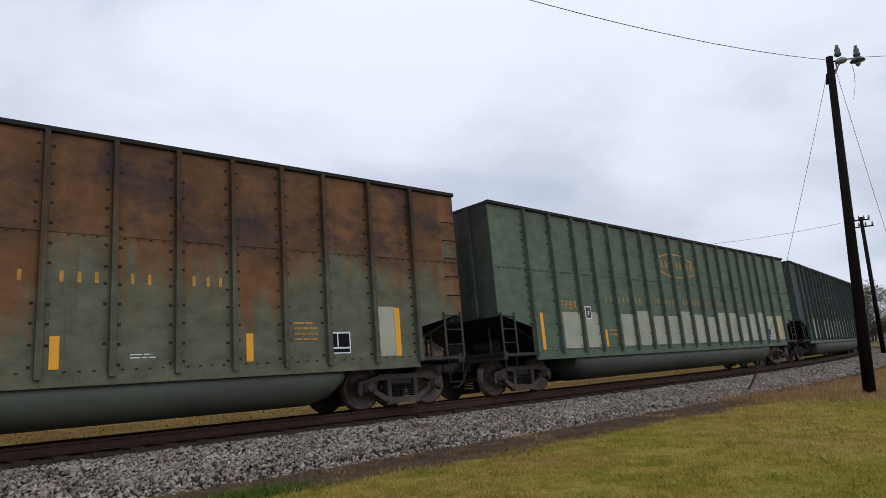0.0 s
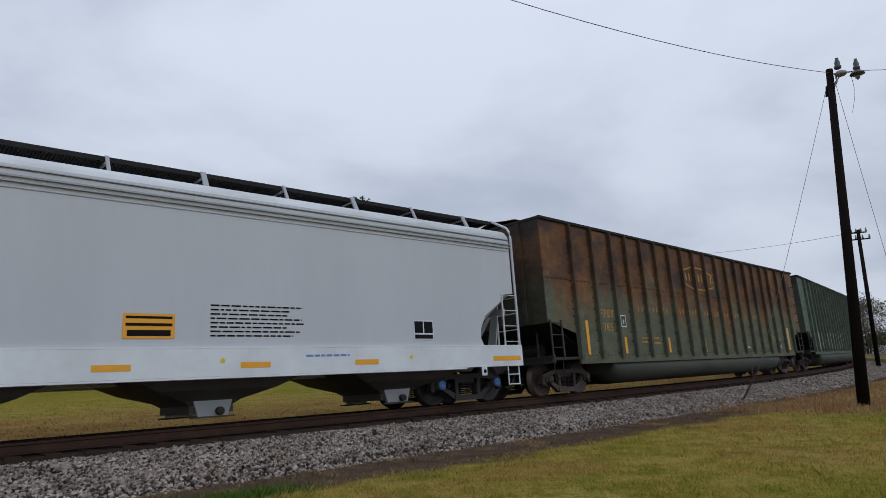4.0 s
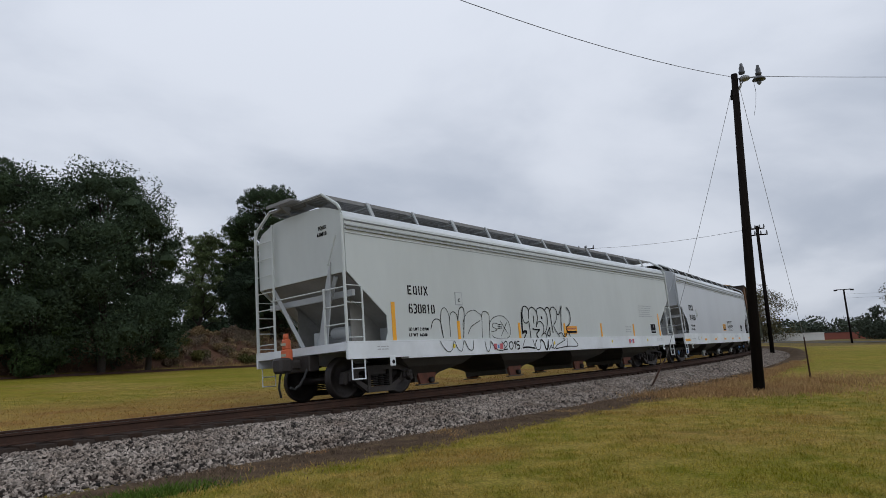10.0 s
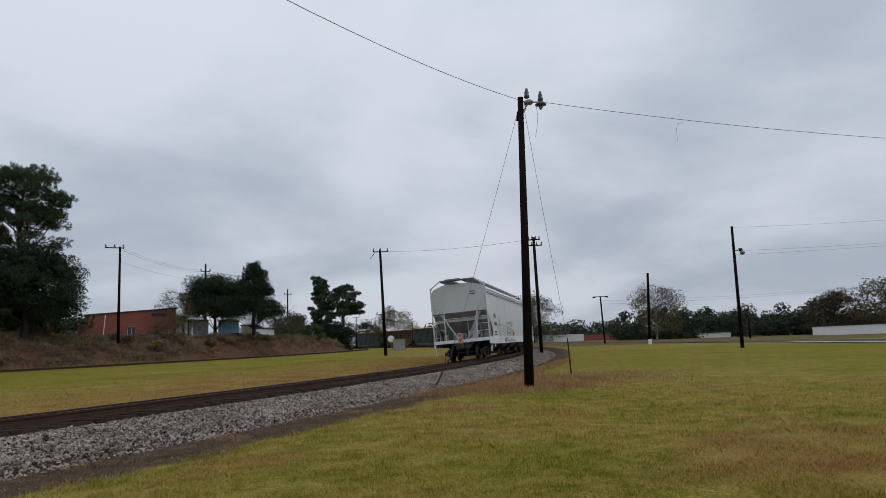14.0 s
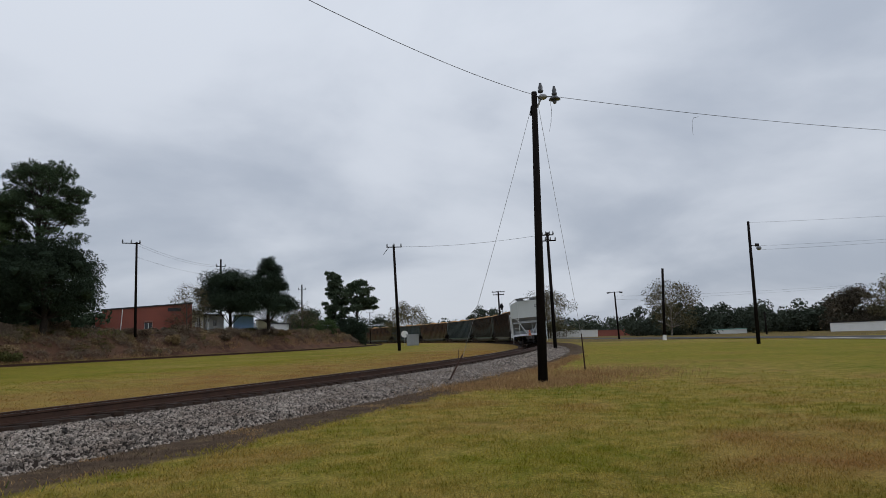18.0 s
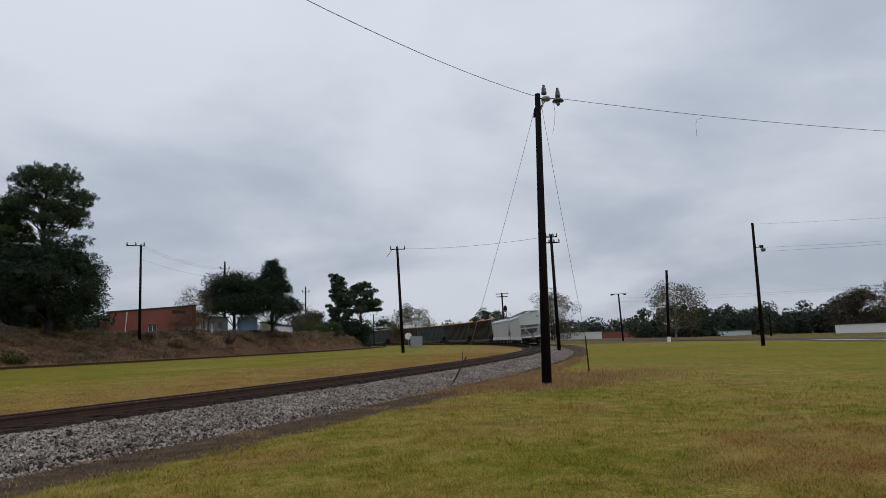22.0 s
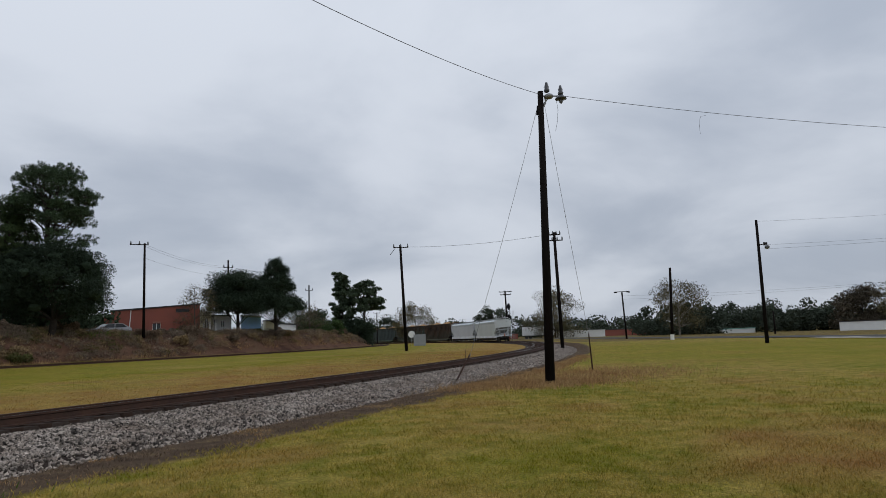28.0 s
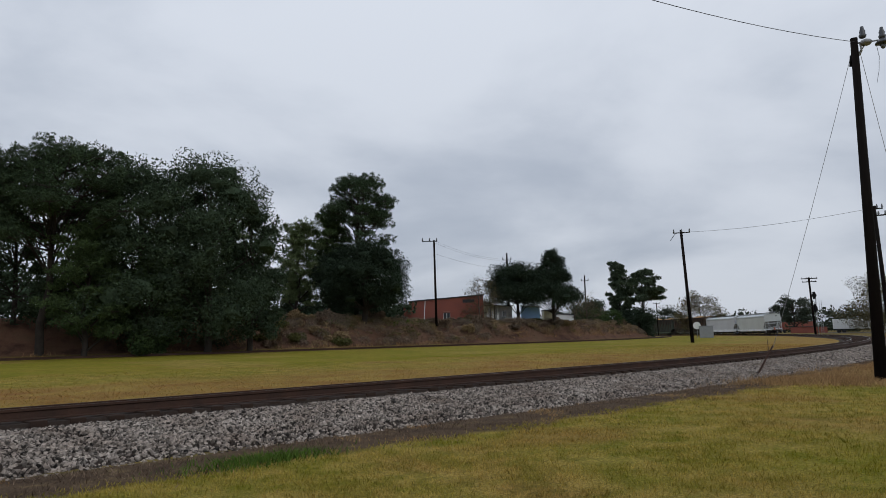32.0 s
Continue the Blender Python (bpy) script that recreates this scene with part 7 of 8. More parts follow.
for z, h in ((11.5, 1.45), (10.85, 1.25)):
    crossarm(P6, (74.15, 130.3, z), right_of(74, 130), h, 4, thick=0.09, s=0.9)
for x, y, h, lab in ((107.8, 160.0, 7.6, "far thin pole beyond the road"), (150.0, 102.0, 6.8, "far thin pole before the tree line"), (63.0, 190.0, 9.6, "far pole above the freight cars"), (96.0, 78.0, 3.8, "short post beside the road")):
    q = pole(lab, (x, y, gz(x, y)), (x, y, gz(x, y) + h), 0.16, 0.12)
    if h > 9:
        crossarm(q, (x, y, gz(x, y) + h - 0.2), right_of(x, y), 1.0, 2, s=1.5)
# wires strung between them
wire("thin line between distant poles", (25.6, 68.3, 11.9), (34.8, 51.3, 11.0), 0.35, 0.014)
for dz in (0.0, 0.25):
    wire("thin line between distant poles", (-0.7, 80, 13.2 - dz), (11.3, 109.4, 14.2 - dz), 0.6, 0.010)
wire("thin line between distant poles", (-0.7, 80, 11.6), (11.3, 109.4, 12.5), 0.4, 0.010)
for dz, ex in ((0.0, 3.6), (2.0, 2.5), (2.35, 1.4)):
    wire("thin line running on from the lamp pole", (46.2, 38.28, 10.35 - dz), (78.0, 16.0, 12.6 - ex * 0.35 - dz), 0.5, 0.007)
for z in (7.6, 7.0):
    wire("thin line across the distance", (73.2, 88.7, z), (150.0, 60.0, 11.0), 1.0, 0.010)

# railway signal
sg = thing("railway_signal", "railway signal mast with two black target heads and a ladder", "railway signal")
SX, SY = 77.4, 134.3
sr = right_of(SX, SY)
so = Vector((SX, SY, gz(SX, SY)))
part("mast", tube(bmesh.new(), so - Vector((0, 0, 0.3)), so + Vector((0, 0, 8.6)), 0.10, seg=8), "steel", sg)
for z in (8.0, 5.4):
    bm = bmesh.new()
    lathe(bm, [(0.30, -0.12), (0.48, -0.1), (0.48, 0.02), (0.30, 0.05)], 16, so + Vector((0, -0.25, z)) - sr * 0.35, "y")
    box(bm, so.x - sr.x * 0.35 - 0.2, so.x - sr.x * 0.35 + 0.2, so.y - 0.3, so.y + 0.2, so.z + z - 0.75, so.z + z + 0.75, 0.08)
    part("signal_head", bm, "black", sg, "black signal head with round target")
bm = bmesh.new()
for q in (0.55, 0.95):
    tube(bm, so + sr * q - Vector((0, 0, 0.2)), so + sr * q + Vector((0, 0, 7.0)), 0.03, seg=5)
for k in range(17):
    tube(bm, so + sr * 0.55 + Vector((0, 0, 0.4 + k * 0.4)), so + sr * 0.95 + Vector((0, 0, 0.4 + k * 0.4)), 0.02, seg=4)
part("ladder", bm, "steel", sg)

cb = thing("equipment_cabinet", "grey metal trackside cabinet with a round white disc", "equipment cabinet")
CX, CY = 45.0, 111.3
cr, cz = right_of(CX, CY), gz(45.0, 111.3)
cabinet = part("cabinet_body", box(bmesh.new(), -1.1, 1.1, -0.7, 0.7, -0.2, 1.95, 0.04), "cabinet", cb)
part("cabinet_roof", box(bmesh.new(), -1.18, 1.18, -0.78, 0.78, 1.955, 2.04, 0.02), "cabinet", cb)
part("cabinet_door", box(bmesh.new(), -0.5, 0.5, -0.735, -0.705, 0.1, 1.8, 0.01), "cabinet", cb)
bm = lathe(bmesh.new(), [(0.62, -0.03), (0.62, 0.0), (0.3, 0.06)], 20, (-1.45, -0.3, 2.1), "y")
part("disc", bm, "white_wall", cb, "round white disc")
part("disc_post", tube(bmesh.new(), (-1.45, -0.2, -0.2), (-1.45, -0.2, 2.1), 0.05, seg=6), "steel", cb)
cb.matrix_basis = pose(CX, CY, cz, 0, 0, -21.9)
# ---- buildings, road and vehicles ----
def shed(name, label, x, y, rz, L, W, h0, h1, wall, roof, z=None, openings=(), category="building"):
    """A plain block with a parapet or low-pitched roof; openings (along, width, sill, head) on its front."""
    b = thing(name, label, category)
    z = gz(x, y) if z is None else z
    xs = sorted({-L / 2, L / 2, *[v for o in openings for v in (o[0] - o[1] / 2, o[0] + o[1] / 2)]})
    hz = lambda u: h0 + (h1 - h0) * (u + L / 2) / L
    for a, c in zip(xs, xs[1:]):
        o = [q for q in openings if abs((a + c) / 2 - q[0]) < q[1] / 2]
        spans = [(-0.8, None)] if not o else [(-0.8, o[0][2]), (o[0][3], None)]
        for lo, hi in spans:
            part("wall", prism(bmesh.new(), [(a, lo), (c, lo), (c, hz(c) if hi is None else hi), (a, hz(a) if hi is None else hi)], "y", -W / 2, -W / 2 + 0.3), wall, b)
    part("wall", prism(bmesh.new(), [(-L / 2, -0.8), (L / 2, -0.8), (L / 2, h1), (-L / 2, h0)], "y", W / 2 - 0.3, W / 2), wall, b)
    part("wall", box(bmesh.new(), -L / 2, -L / 2 + 0.3, -W / 2 + 0.3, W / 2 - 0.3, -0.8, h0), wall, b)
    part("wall", box(bmesh.new(), L / 2 - 0.3, L / 2, -W / 2 + 0.3, W / 2 - 0.3, -0.8, h1), wall, b)
    bm = prism(bmesh.new(), [(-L / 2 - 0.12, h0 + 0.003), (L / 2 + 0.12, h1 + 0.003), (L / 2 + 0.12, h1 + 0.16), (-L / 2 - 0.12, h0 + 0.16)], "y", -W / 2 - 0.12, W / 2 + 0.12)
    part("roof", bm, roof, b)
    for o in openings:
        w = part("window", box(bmesh.new(), o[0] - o[1] / 2, o[0] + o[1] / 2, -W / 2 + 0.14, -W / 2 + 0.18, o[2], o[3]), "glass", b)
        bm = bmesh.new()
        for u in (o[0] - o[1] / 2, o[0], o[0] + o[1] / 2):
            box(bm, u - 0.04, u + 0.04, -W / 2 + 0.06, -W / 2 + 0.13, o[2], o[3])
        part("window_frame", bm, "white_wall", w)
    b.matrix_basis = pose(x, y, z, 0, 0, rz)
    return b


brick = shed("brick_building", "long low red brick building with a dark sloping roofline", 0.72, 95.5, 0, 10.45, 8.0, 2.76, 3.52, "brick", "roof_dark", 3.5, [(0.05, 0.95, 0.35, 1.15)])
shed("brick_annex", "low red brick annex with a pale metal roof", -4.9, 95.0, 0, 0.75, 6.0, 2.15, 2.15, "brick", "steel", 3.5)
bm = bmesh.new()
tube(bm, (-3.15, -4.06, -0.3), (-2.95, -4.06, 2.85), 0.06, seg=6)
part("downpipe", bm, "white_wall", brick, "white downpipe")
# flat dark panel set on the wall below the roofline
bm = bmesh.new()
box(bm, 2.3, 3.9, -4.04, -4.0, 2.55, 3.0, 0.0)
part("roof_stain", bm, "roof_dark", brick, "dark panel under the eaves")
bm = bmesh.new()
box(bm, -0.40, 0.55, -4.30, -4.02, 1.2, 1.38, 0.02)
part("awning", bm, "faded_brick", brick)
shed("cream_shed", "small cream-coloured shed beside the brick building", 7.0, 99.5, 0, 1.7, 5.0, 2.9, 2.7, "cream_wall", "white_wall", 3.5, [(0.2, 0.4, 0.0, 1.9)])
shed("white_shed", "low white board shed behind dark trees", 9.4, 101.0, 0, 2.6, 5.0, 2.3, 2.2, "white_wall", "roof_dark", 3.5, [(-0.9, 0.4, 0.0, 1.8), (0.1, 0.5, 0.7, 1.6)])
shed("blue_shed", "bright light-blue painted wall behind dark trees", 13.3, 97.6, 0, 2.7, 1.0, 2.2, 2.1, "blue_wall", "white_wall", 3.4)
shed("white_shed", "low white board shed behind dark trees", 20.6, 109.0, -4, 2.4, 4.0, 1.7, 1.5, "white_wall", "roof_dark", gz(22.2, 107.0) - 0.1)
shed("beige_shed", "small faded beige shed between dark evergreens", 16.2, 99.0, 0, 1.6, 2.0, 1.5, 1.4, "cream_wall", "roof_dark", 3.4)
for k in range(4):
    f = thing("fence_post", "white painted post beside the cream shed", "post", "white posts by the cream shed")
    part("post", box(bmesh.new(), -0.12, 0.12, -0.12, 0.12, -0.2, 1.9 - 0.2 * (k % 2), 0.02), "white_wall", f)
    f.matrix_basis = pose(5.9 + k * 0.75, 94.2, gz(5.9 + k * 0.75, 94.2))
hy = thing("fire_hydrant", "small red and white fire hydrant on the bank", "fire hydrant")
part("barrel", lathe(bmesh.new(), [(0.16, -0.1), (0.16, 0.1), (0.11, 0.12), (0.11, 0.55), (0.15, 0.57), (0.13, 0.68), (0.04, 0.75)], 12), "red", hy)
part("cap", lathe(bmesh.new(), [(0.14, 0.56), (0.13, 0.70), (0.04, 0.78)], 12), "white_wall", hy)
hy.matrix_basis = pose(2.3, 86.5, gz(2.3, 86.5))
shed("long_white_building", "long low white metal building beyond the road", 130.5, 69.0, -62, 34.0, 14.0, 1.7, 2.0, "white_wall", "roof_dark", 0.2)
shed("teal_roofed_house", "small house with a pale green metal roof", 124.0, 111.0, -40, 7.0, 6.0, 0.9, 1.0, "white_wall", "teal_roof", 0.3)
shed("white_store", "low white building beyond the road", 118.0, 163.0, -36, 14.0, 8.0, 1.9, 1.9, "white_wall", "white_wall", 0.3)
shed("red_store", "long low red-roofed building in the distance", 138.0, 166.0, -38, 26.0, 8.0, 1.9, 1.9, "brick", "roof_dark", 0.3)
shed("freight_shed", "low dark red shed beyond the bend", 104.0, 185.0, -30, 9.0, 5.0, 1.6, 1.6, "brick", "roof_dark", 0.4)


def semi_trailer(label, x, y, rz, L, mat):
    t = thing("semi_trailer", label, "trailer")
    part("box_body", box(bmesh.new(), -L / 2, L / 2, -1.25, 1.25, 1.0, 3.6, 0.04), mat, t)
    part("chassis", box(bmesh.new(), -L / 2, L / 2, -0.5, 0.5, 0.75, 0.98), "dark", t)
    for u in (-L / 2 + 1.2, -L / 2 + 2.4, L / 2 - 1.0):
        part("tyre", lathe(bmesh.new(), [(0.3, -1.25), (0.5, -1.2), (0.5, 1.2), (0.3, 1.25)], 14, (u, 0, 0.5), "y"), "rubber", t)
    t.matrix_basis = pose(x, y, gz(x, y), 0, 0, rz)


semi_trailer("red box trailer parked beyond the bend", 120.0, 222.0, -25, 11.0, "brick")
semi_trailer("pale box trailer parked beyond the bend", 109.0, 172.0, -28, 10.0, "white_wall")


def road_strip(name, label, mat, pts, width, lift):
    v, f = [], []
    n = 60
    X = np.interp(np.linspace(0, 1, n), np.linspace(0, 1, len(pts)), [p[0] for p in pts])
    Y = np.interp(np.linspace(0, 1, n), np.linspace(0, 1, len(pts)), [p[1] for p in pts])
    for k in range(n):
        a = max(0, k - 1)
        b = min(n - 1, k + 1)
        d = Vector((X[b] - X[a], Y[b] - Y[a])).normalized()
        for s in (-0.5, 0.0, 0.5):
            x, y = X[k] + d.y * width * s, Y[k] - d.x * width * s
            v.append((x, y, gz(x, y) + lift))
    for k in range(n - 1):
        for j in range(2):
            f.append((k * 3 + j, k * 3 + j + 1, k * 3 + j + 4, k * 3 + j + 3))
    o = raw(name, v, f, mat)
    return tagged(o, label, "road", kind="structure")


road_strip("road", "worn grey asphalt road across the field", "asphalt", [(44, -60), (58, 20), (68, 55), (84, 105), (110, 190)], 8.0, 0.05)
road_strip("gravel_verge", "strip of pale concrete along the road", "concrete", [(40, -60), (53, 20), (57, 36), (60, 44)], 2.2, 0.07)
road_strip("bank_road", "narrow road along the top of the bank", "asphalt", [(-90, 30), (-40, 66), (-14, 80.5), (-3, 86.6), (8, 91.0), (15, 99.0), (24, 113)], 4.0, 0.06)


def small_car(name, label, paint):
    c = thing(name, label, "car")
    prof = [(-2.2, 0.35), (2.15, 0.35), (2.25, 0.55), (2.2, 0.78), (1.25, 0.92), (0.55, 1.42), (-1.2, 1.46), (-1.95, 1.02), (-2.25, 0.95), (-2.28, 0.55)]
    bm = prism(bmesh.new(), prof, "y", -0.86, 0.86)
    bmesh.ops.bevel(bm, geom=bm.edges[:], offset=0.06, segments=2, affect="EDGES")
    part("body", bm, paint, c)
    for s in (-1, 1):
        for q in ([(1.05, 0.96), (0.52, 1.36), (-0.25, 1.38), (-0.25, 0.96)], [(-0.33, 0.96), (-0.33, 1.38), (-1.15, 1.40), (-1.7, 1.02)]):
            part("window", prism(bmesh.new(), q, "y", s * 0.862, s * 0.868), "glass", c)
    for x in (-1.35, 1.4):
        for s in (-1, 1):
            w = part("tyre", lathe(bmesh.new(), [(0.18, -0.11), (0.32, -0.10), (0.33, 0.0), (0.32, 0.10), (0.18, 0.11)], 16, (x, s * 0.8, 0.33), "y"), "rubber", c)
            part("rim", lathe(bmesh.new(), [(0.19, s * 0.10), (0.17, s * 0.12), (0.05, s * 0.115)], 14, (x, s * 0.8, 0.33), "y"), "steel", w)
    for s in (-1, 1):
        part("headlight", box(bmesh.new(), 2.14, 2.22, s * 0.6 - 0.15, s * 0.6 + 0.15, 0.62, 0.76, 0.02), "porcelain", c)
    return c


passing_car = small_car("passing_car", "dark silver hatchback driving along the top of the bank", "car_dark")
# ---- grass, weeds and brush ----
def blades(name, label, X, Y, Z, h, w, material, seed, lean=0.5, category="grass"):
    """Single upright blades, joined: three points each."""
    r = np.random.RandomState(seed)
    n = len(X)
    a = r.uniform(0, 2 * np.pi, n)
    hh = h * r.uniform(0.5, 1.3, n)
    ww = w * r.uniform(0.7, 1.4, n)
    dx, dy = np.cos(a) * ww, np.sin(a) * ww
    lx, ly = r.normal(0, lean, n) * hh, r.normal(0, lean, n) * hh
    V = np.stack([np.stack([X - dx, Y - dy, Z - 0.01], 1), np.stack([X + dx, Y + dy, Z - 0.01], 1), np.stack([X + lx, Y + ly, Z + hh], 1)], 1)
    F = np.arange(n * 3).reshape(-1, 3)
    o = raw(name, V.reshape(-1, 3).tolist(), F.tolist(), material)
    return tagged(o, label, category, kind="stuff")


def tint_blades(o, X, Y):
    """Gives the blades the green and straw of the ground they stand on."""
    o.data.attributes.new("lush", "FLOAT", "POINT").data.foreach_set("value", np.repeat(lushness(X, Y, ground_z(X, Y)[4]), 3).astype(np.float32))


M["grass_blade"] = ground_material("autumn_grass_blades", True)
M["green_blade"] = surface("fresh_green_grass", (0.085, 0.150, 0.022), 0.8, var=0.2, scale=2.0, fine=6, bump=0, island=0.4, spec=0.1)
M["straw"] = surface("dry_straw", (0.40, 0.265, 0.125), 0.9, var=0.2, scale=0.8, fine=6, bump=0, island=0.4, second=(0.30, 0.165, 0.075), spec=0.1)
r = np.random.RandomState(21)
n = 330000
az = np.radians(r.uniform(-48, 62, n))
rr = 4.2 * (27 / 4.2) ** r.uniform(0, 1, n)
X, Y = rr * np.sin(az), rr * np.cos(az)
Z, dirt, bank, S, D = ground_z(X, Y)
keep = (r.rand(n) > 0.95 * ease(rr, 15, 27)) & (D > 4.5 + 0.5 * r.rand(n)) & (lumps(X, Y, 1.6, 31) + r.uniform(-0.5, 0.5, n) > -0.22)
X, Y, Z, rr = X[keep], Y[keep], Z[keep], rr[keep]
tint_blades(blades("grass", "short mown grass, green mixed with straw", X, Y, Z, 0.030 + 0.0012 * rr, 0.0028 + 0.00034 * rr, "grass_blade", 22, 0.7), X, Y)
n = 60000
s, d = r.uniform(-10, 60, n), -2.6 - 14 * r.rand(n) ** 1.5
x, y, h = (np.interp(s, LINE_S, a) for a in (LINE_X, LINE_Y, LINE_H))
X, Y = x + d * np.cos(np.radians(h)), y - d * np.sin(np.radians(h))
tint_blades(blades("grass", "mown grass between the two tracks", X, Y, ground_z(X, Y)[0], 0.04, 0.012, "grass_blade", 23, 0.9), X, Y)
# straw fringe along the ballast and round the foot of the near pole
n = 20000
s, d = r.uniform(20, 44, n), 4.5 + np.abs(r.normal(0, 0.40, n))
x, y, h = (np.interp(s, LINE_S, a) for a in (LINE_X, LINE_Y, LINE_H))
X, Y = x + d * np.cos(np.radians(h)), y - d * np.sin(np.radians(h))
k = lumps(X, Y, 2.5, 33) + r.uniform(-0.35, 0.35, n) > -0.05
X, Y = X[k], Y[k]
t = np.hypot(X - 12.0, Y - 18.2)
X2, Y2 = 11.4 + r.normal(0, 1.5, 11000), 18.4 + r.normal(0, 0.8, 11000)
X3, Y3 = 16.0 + r.normal(0, 2.0, 6000), 21.2 + r.normal(0, 1.6, 6000)
X, Y = np.concatenate([X, X2, X3]), np.concatenate([Y, Y2, Y3])
blades("straw_tufts", "uncut straw-coloured grass along the ballast and round the pole", X, Y, ground_z(X, Y)[0], 0.14, 0.008, "straw", 24, 0.45)
# dirt fringe weeds
n = 34000
s, d = r.uniform(-12, 44, n), 3.6 + np.abs(r.normal(0, 0.75, n))
x, y, h = (np.interp(s, LINE_S, a) for a in (LINE_X, LINE_Y, LINE_H))
X, Y = x + d * np.cos(np.radians(h)), y - d * np.sin(np.radians(h))
k = lumps(X, Y, 1.4, 35) + r.uniform(-0.3, 0.3, n) > -0.1
h = lumps(X, Y, 2.2, 36) > 0.3
M["dead"] = surface("dead_brown_weeds", (0.185, 0.130, 0.088), 0.9, var=0.3, scale=0.4, fine=10, bump=0, island=0.6, second=(0.105, 0.074, 0.054), spec=0.1)
for q, mat, sd, lab in ((k & h, "straw", 25, "low dry straw in the dirt by the ballast"), (k & ~h, "dead", 31, "low dead brown weeds in the dirt by the ballast")):
    blades("dead_weeds", lab, X[q], Y[q], ground_z(X[q], Y[q])[0], 0.048, 0.006, mat, sd, 0.9)
n = 1500
s, d = r.normal(5.8, 0.45, n), 4.6 + r.normal(0, 0.18, n)
x, y, h = (np.interp(s, LINE_S, a) for a in (LINE_X, LINE_Y, LINE_H))
X, Y = x + d * np.cos(np.radians(h)), y - d * np.sin(np.radians(h))
blades("green_weeds", "patch of taller green grass at the edge of the ballast", X, Y, ground_z(X, Y)[0], 0.085, 0.007, "green_blade", 26, 0.6)
# the bank
n = 80000
s, d = r.uniform(-70, 128, n), -2.2 - 9.5 * r.rand(n)
x, y, h = (np.interp(s, SIDE_S, a) for a in (SIDE_X, SIDE_Y, SIDE_H))
X, Y = x + d * np.cos(np.radians(h)), y - d * np.sin(np.radians(h))
dens = lumps(X, Y, 5, 37) + 0.35 * ease(s, 10, 45) - 0.25 * (1 - ease(s, -10, 25)) - 0.20 * (1 - ease(X, -8, 8)) + 0.30 * ease(X, 2, 10) + r.uniform(-0.25, 0.25, n)
k = dens > 0.0
tall = lumps(X, Y, 9, 45) > 0.02
blades("bank_weeds", "brown and grey dead weeds covering the bank", X[k & ~tall], Y[k & ~tall], ground_z(X[k & ~tall], Y[k & ~tall])[0], 0.24 + 0.16 * ease(X[k & ~tall], 2, 10), 0.024, "dead", 27, 0.9, "weeds")
blades("bank_weeds", "dry tan straw in patches on the bank", X[k & tall], Y[k & tall], ground_z(X[k & tall], Y[k & tall])[0], 0.28, 0.022, "weed", 29, 0.9, "weeds")
n = 9000
s, d = r.uniform(30, 118, n), -6.0 - 6.0 * r.rand(n)
x, y, h = (np.interp(s, SIDE_S, a) for a in (SIDE_X, SIDE_Y, SIDE_H))
X, Y = x + d * np.cos(np.radians(h)), y - d * np.sin(np.radians(h))
k = lumps(X, Y, 7, 39) > 0.0
blades("bank_grass", "yellow-green grass on the top of the bank", X[k], Y[k], ground_z(X[k], Y[k])[0], 0.4, 0.03, "green_blade", 28, 0.5, "weeds")
n = 9000
s, d = r.uniform(-60, 110, n), -2.0 - 0.9 * r.rand(n)
x, y, h = (np.interp(s, SIDE_S, a) for a in (SIDE_X, SIDE_Y, SIDE_H))
X, Y = x + d * np.cos(np.radians(h)), y - d * np.sin(np.radians(h))
k = lumps(s, s * 0, 6, 47) + r.uniform(-0.2, 0.2, n) > 0.18
blades("foot_straw", "pale straw tufts along the foot of the bank", X[k], Y[k], ground_z(X[k], Y[k])[0], 0.35, 0.025, "straw", 30, 0.4, "weeds")
def brush_cover(label, count, s0, s1, material, seed, rise, leaf, per):
    """Low tangled brush over the bank, joined."""
    q = random.Random(seed)
    cl = []
    for _ in range(count):
        s, d = q.uniform(s0, s1), -2.6 - 7.2 * q.random()
        x, y, h = (float(np.interp(s, SIDE_S, a)) for a in (SIDE_X, SIDE_Y, SIDE_H))
        X, Y = x + d * math.cos(radians(h)), y - d * math.sin(radians(h))
        w = q.uniform(0.35, 0.95)
        cl.append((X, Y, gz(X, Y) + rise * w * 0.35, w, w * rise))
    o = leaf_cloud("bank_brush", cl, count * per, leaf, material, seed, None, hearts=(), narrow=0.16)
    return tagged(o, label, "brush", kind="stuff")


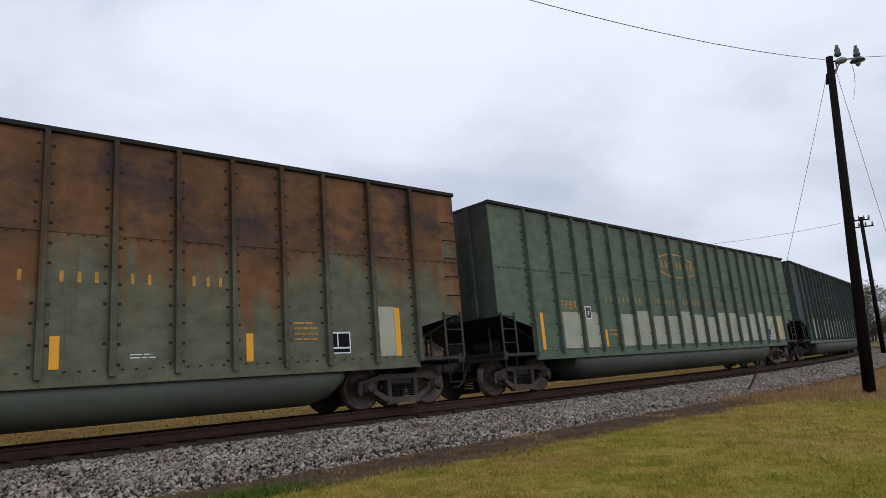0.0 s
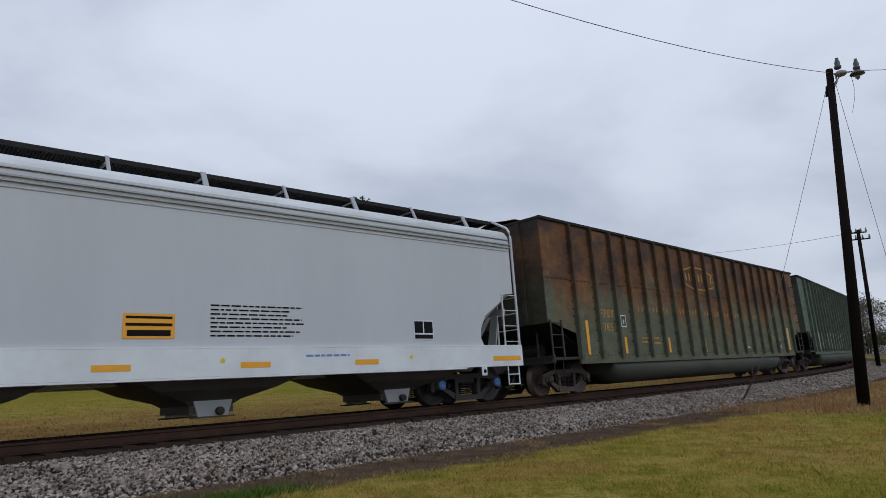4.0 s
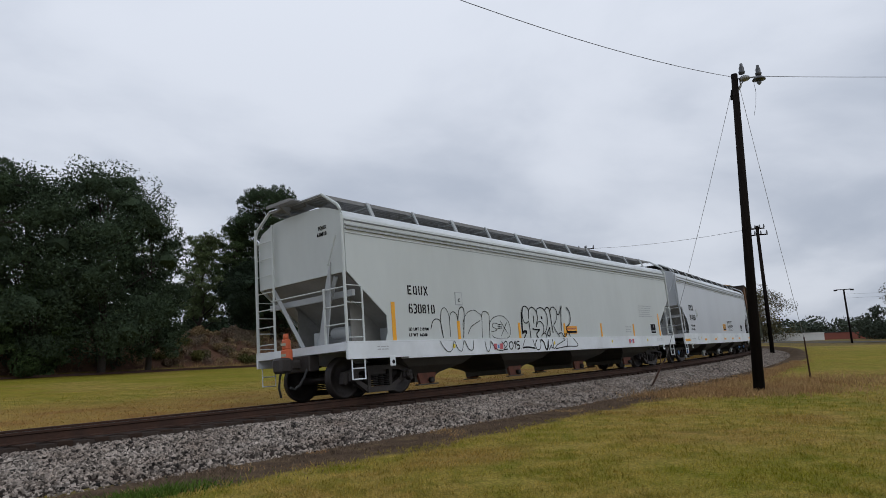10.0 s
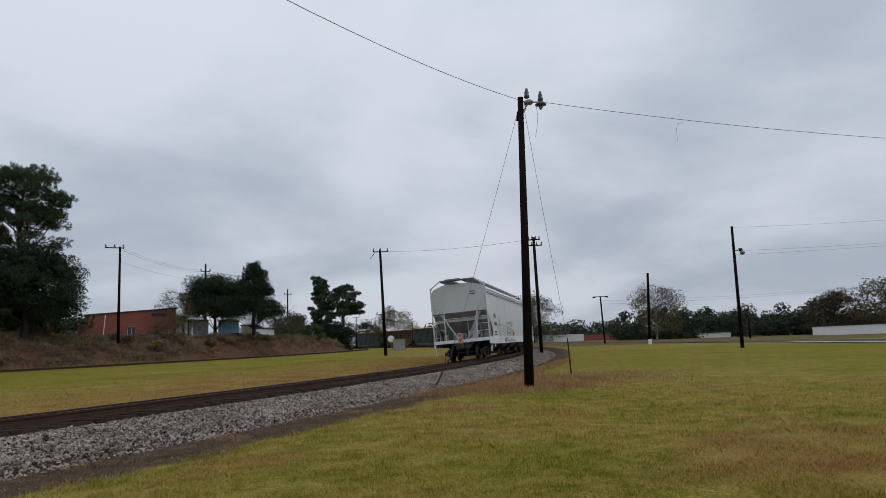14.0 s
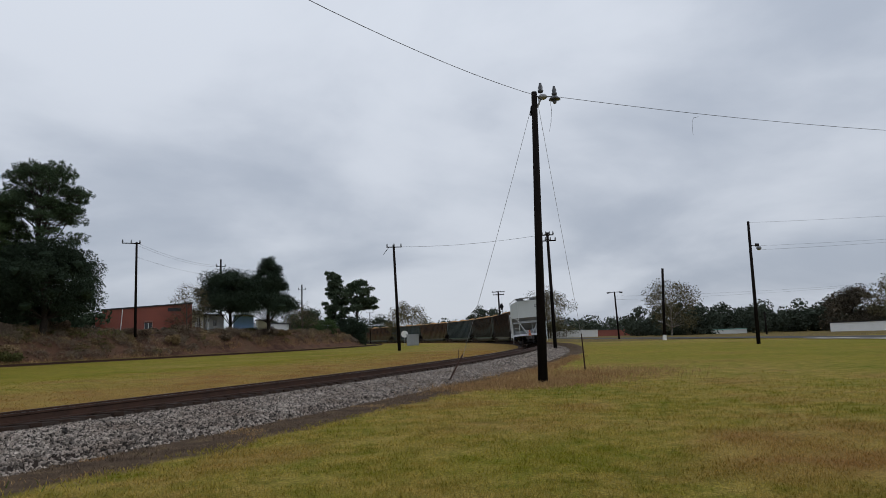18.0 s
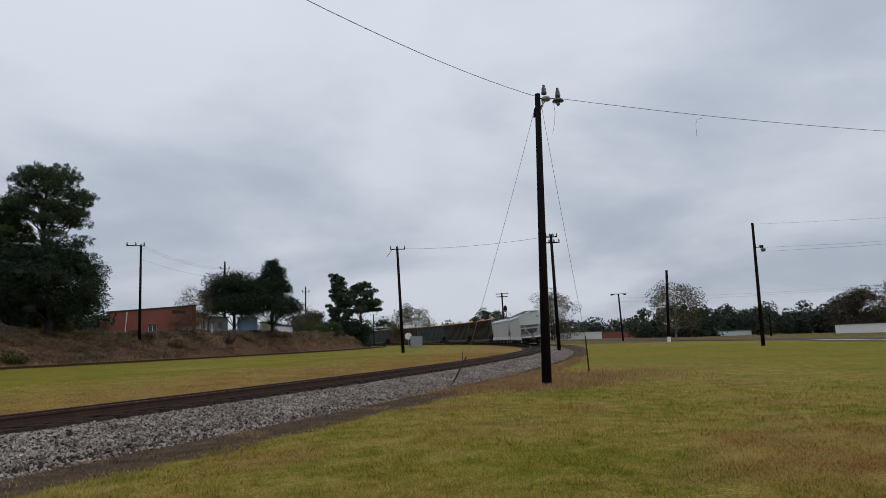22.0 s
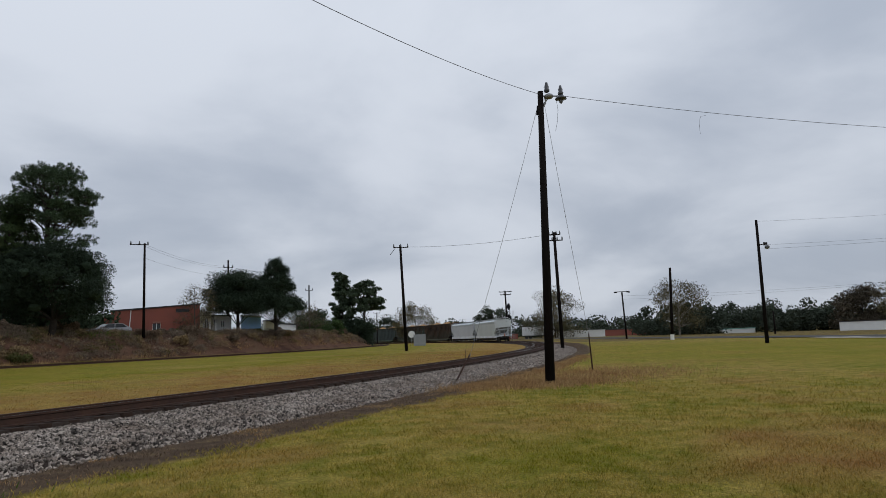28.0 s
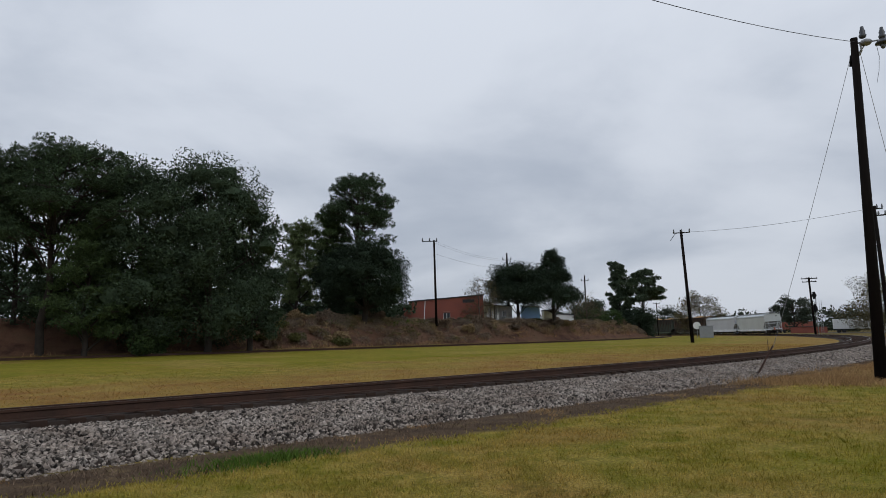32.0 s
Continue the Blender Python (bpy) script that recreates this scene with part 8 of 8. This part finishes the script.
brush_cover("tangled grey-brown brush over the bank", 420, 24, 114, "brush_grey", 81, 0.62, 0.11, 280)
brush_cover("tan dry grass clumps among the brush on the bank", 230, 16, 116, "weed", 82, 0.50, 0.14, 160)
brush_cover("olive-green weeds among the brush on the bank", 130, 12, 104, "olive", 83, 0.45, 0.12, 160)
brush_cover("fallen leaves and twigs over the bare bank", 160, -60, 30, "dead", 84, 0.14, 0.08, 200)
rb = random.Random(6)
for k in range(44):
    s, d = rb.uniform(20, 105), -3.0 - 6 * rb.random()
    x, y, h = (float(np.interp(s, SIDE_S, a)) for a in (SIDE_X, SIDE_Y, SIDE_H))
    X, Y = x + d * math.cos(radians(h)), y - d * math.sin(radians(h))
    z = gz(X, Y)
    b = thing("brush", "dry brown brush growing on the bank", "shrub", "brush on the bank")
    R = rb.uniform(0.5, 1.0)
    cl = [(X + rb.uniform(-R, R), Y + rb.uniform(-R, R), z + R * rb.uniform(0.2, 0.7), R * 0.55, R * 0.45) for _ in range(7)]
    leaf_cloud("brush_leaf", cl, 1700, 0.11, ("dead", "weed", "brush_grey", "olive", "dead")[k % 5], 500 + k, b)
# ---- the train's way ----
def rear_at(t):
    """Where the tail of the train stands on the line at t seconds."""
    u = t - 16
    return -5.38617e-05 * u ** 4 - 0.000925046 * u ** 3 + 0.0267879 * u ** 2 + 6.61149 * u ** 1 + 49.8112


def car_pose(s, half):
    """A car whose middle is at s, standing on its two trucks half metres off."""
    ax, ay, _ = on_line(s - half)
    bx, by, _ = on_line(s + half)
    return pose((ax + bx) / 2, (ay + by) / 2, line_z(), -BANK, 0, math.degrees(math.atan2(by - ay, bx - ax)))


def motions():
    for ob, mid, half, wheels in TRAIN:
        walk(ob, [(t, car_pose(rear_at(t) + mid, half)) for t in [k * 0.5 for k in range(65)]])
        for w in wheels:
            home = w.matrix_basis.copy()
            walk(w, [(t, home @ pose(0, 0, 0, 0, math.degrees((rear_at(t) - rear_at(0)) / 0.457), 0)) for t in [k / 15 for k in range(481)]])
    # the car on the bank road: comes out from behind the sheds and drives off to the left
    way = [(0, 16.0), (23.4, 16.0), (24.3, 13.6), (25.0, 10.5), (25.5, 6.8), (27.5, -2.0), (28.1, -4.8), (28.7, -7.4), (29.6, -12.2), (30.2, -15.8), (31, -21), (32, -28)]
    rows = []
    for t, x in way:
        y = float(np.interp(x, (-40, -14, -3, 8, 15, 24), (66, 80.5, 86.6, 91.0, 99.0, 113)))
        d = math.degrees(math.atan2(*((-14.5, -26) if x < -14 else (-10, -22) if x < 8 else (-17.5, -18))))
        rows.append((t, pose(x, y, gz(x, y) + 0.06, 0, 0, d)))
    walk(passing_car, rows)


motions()
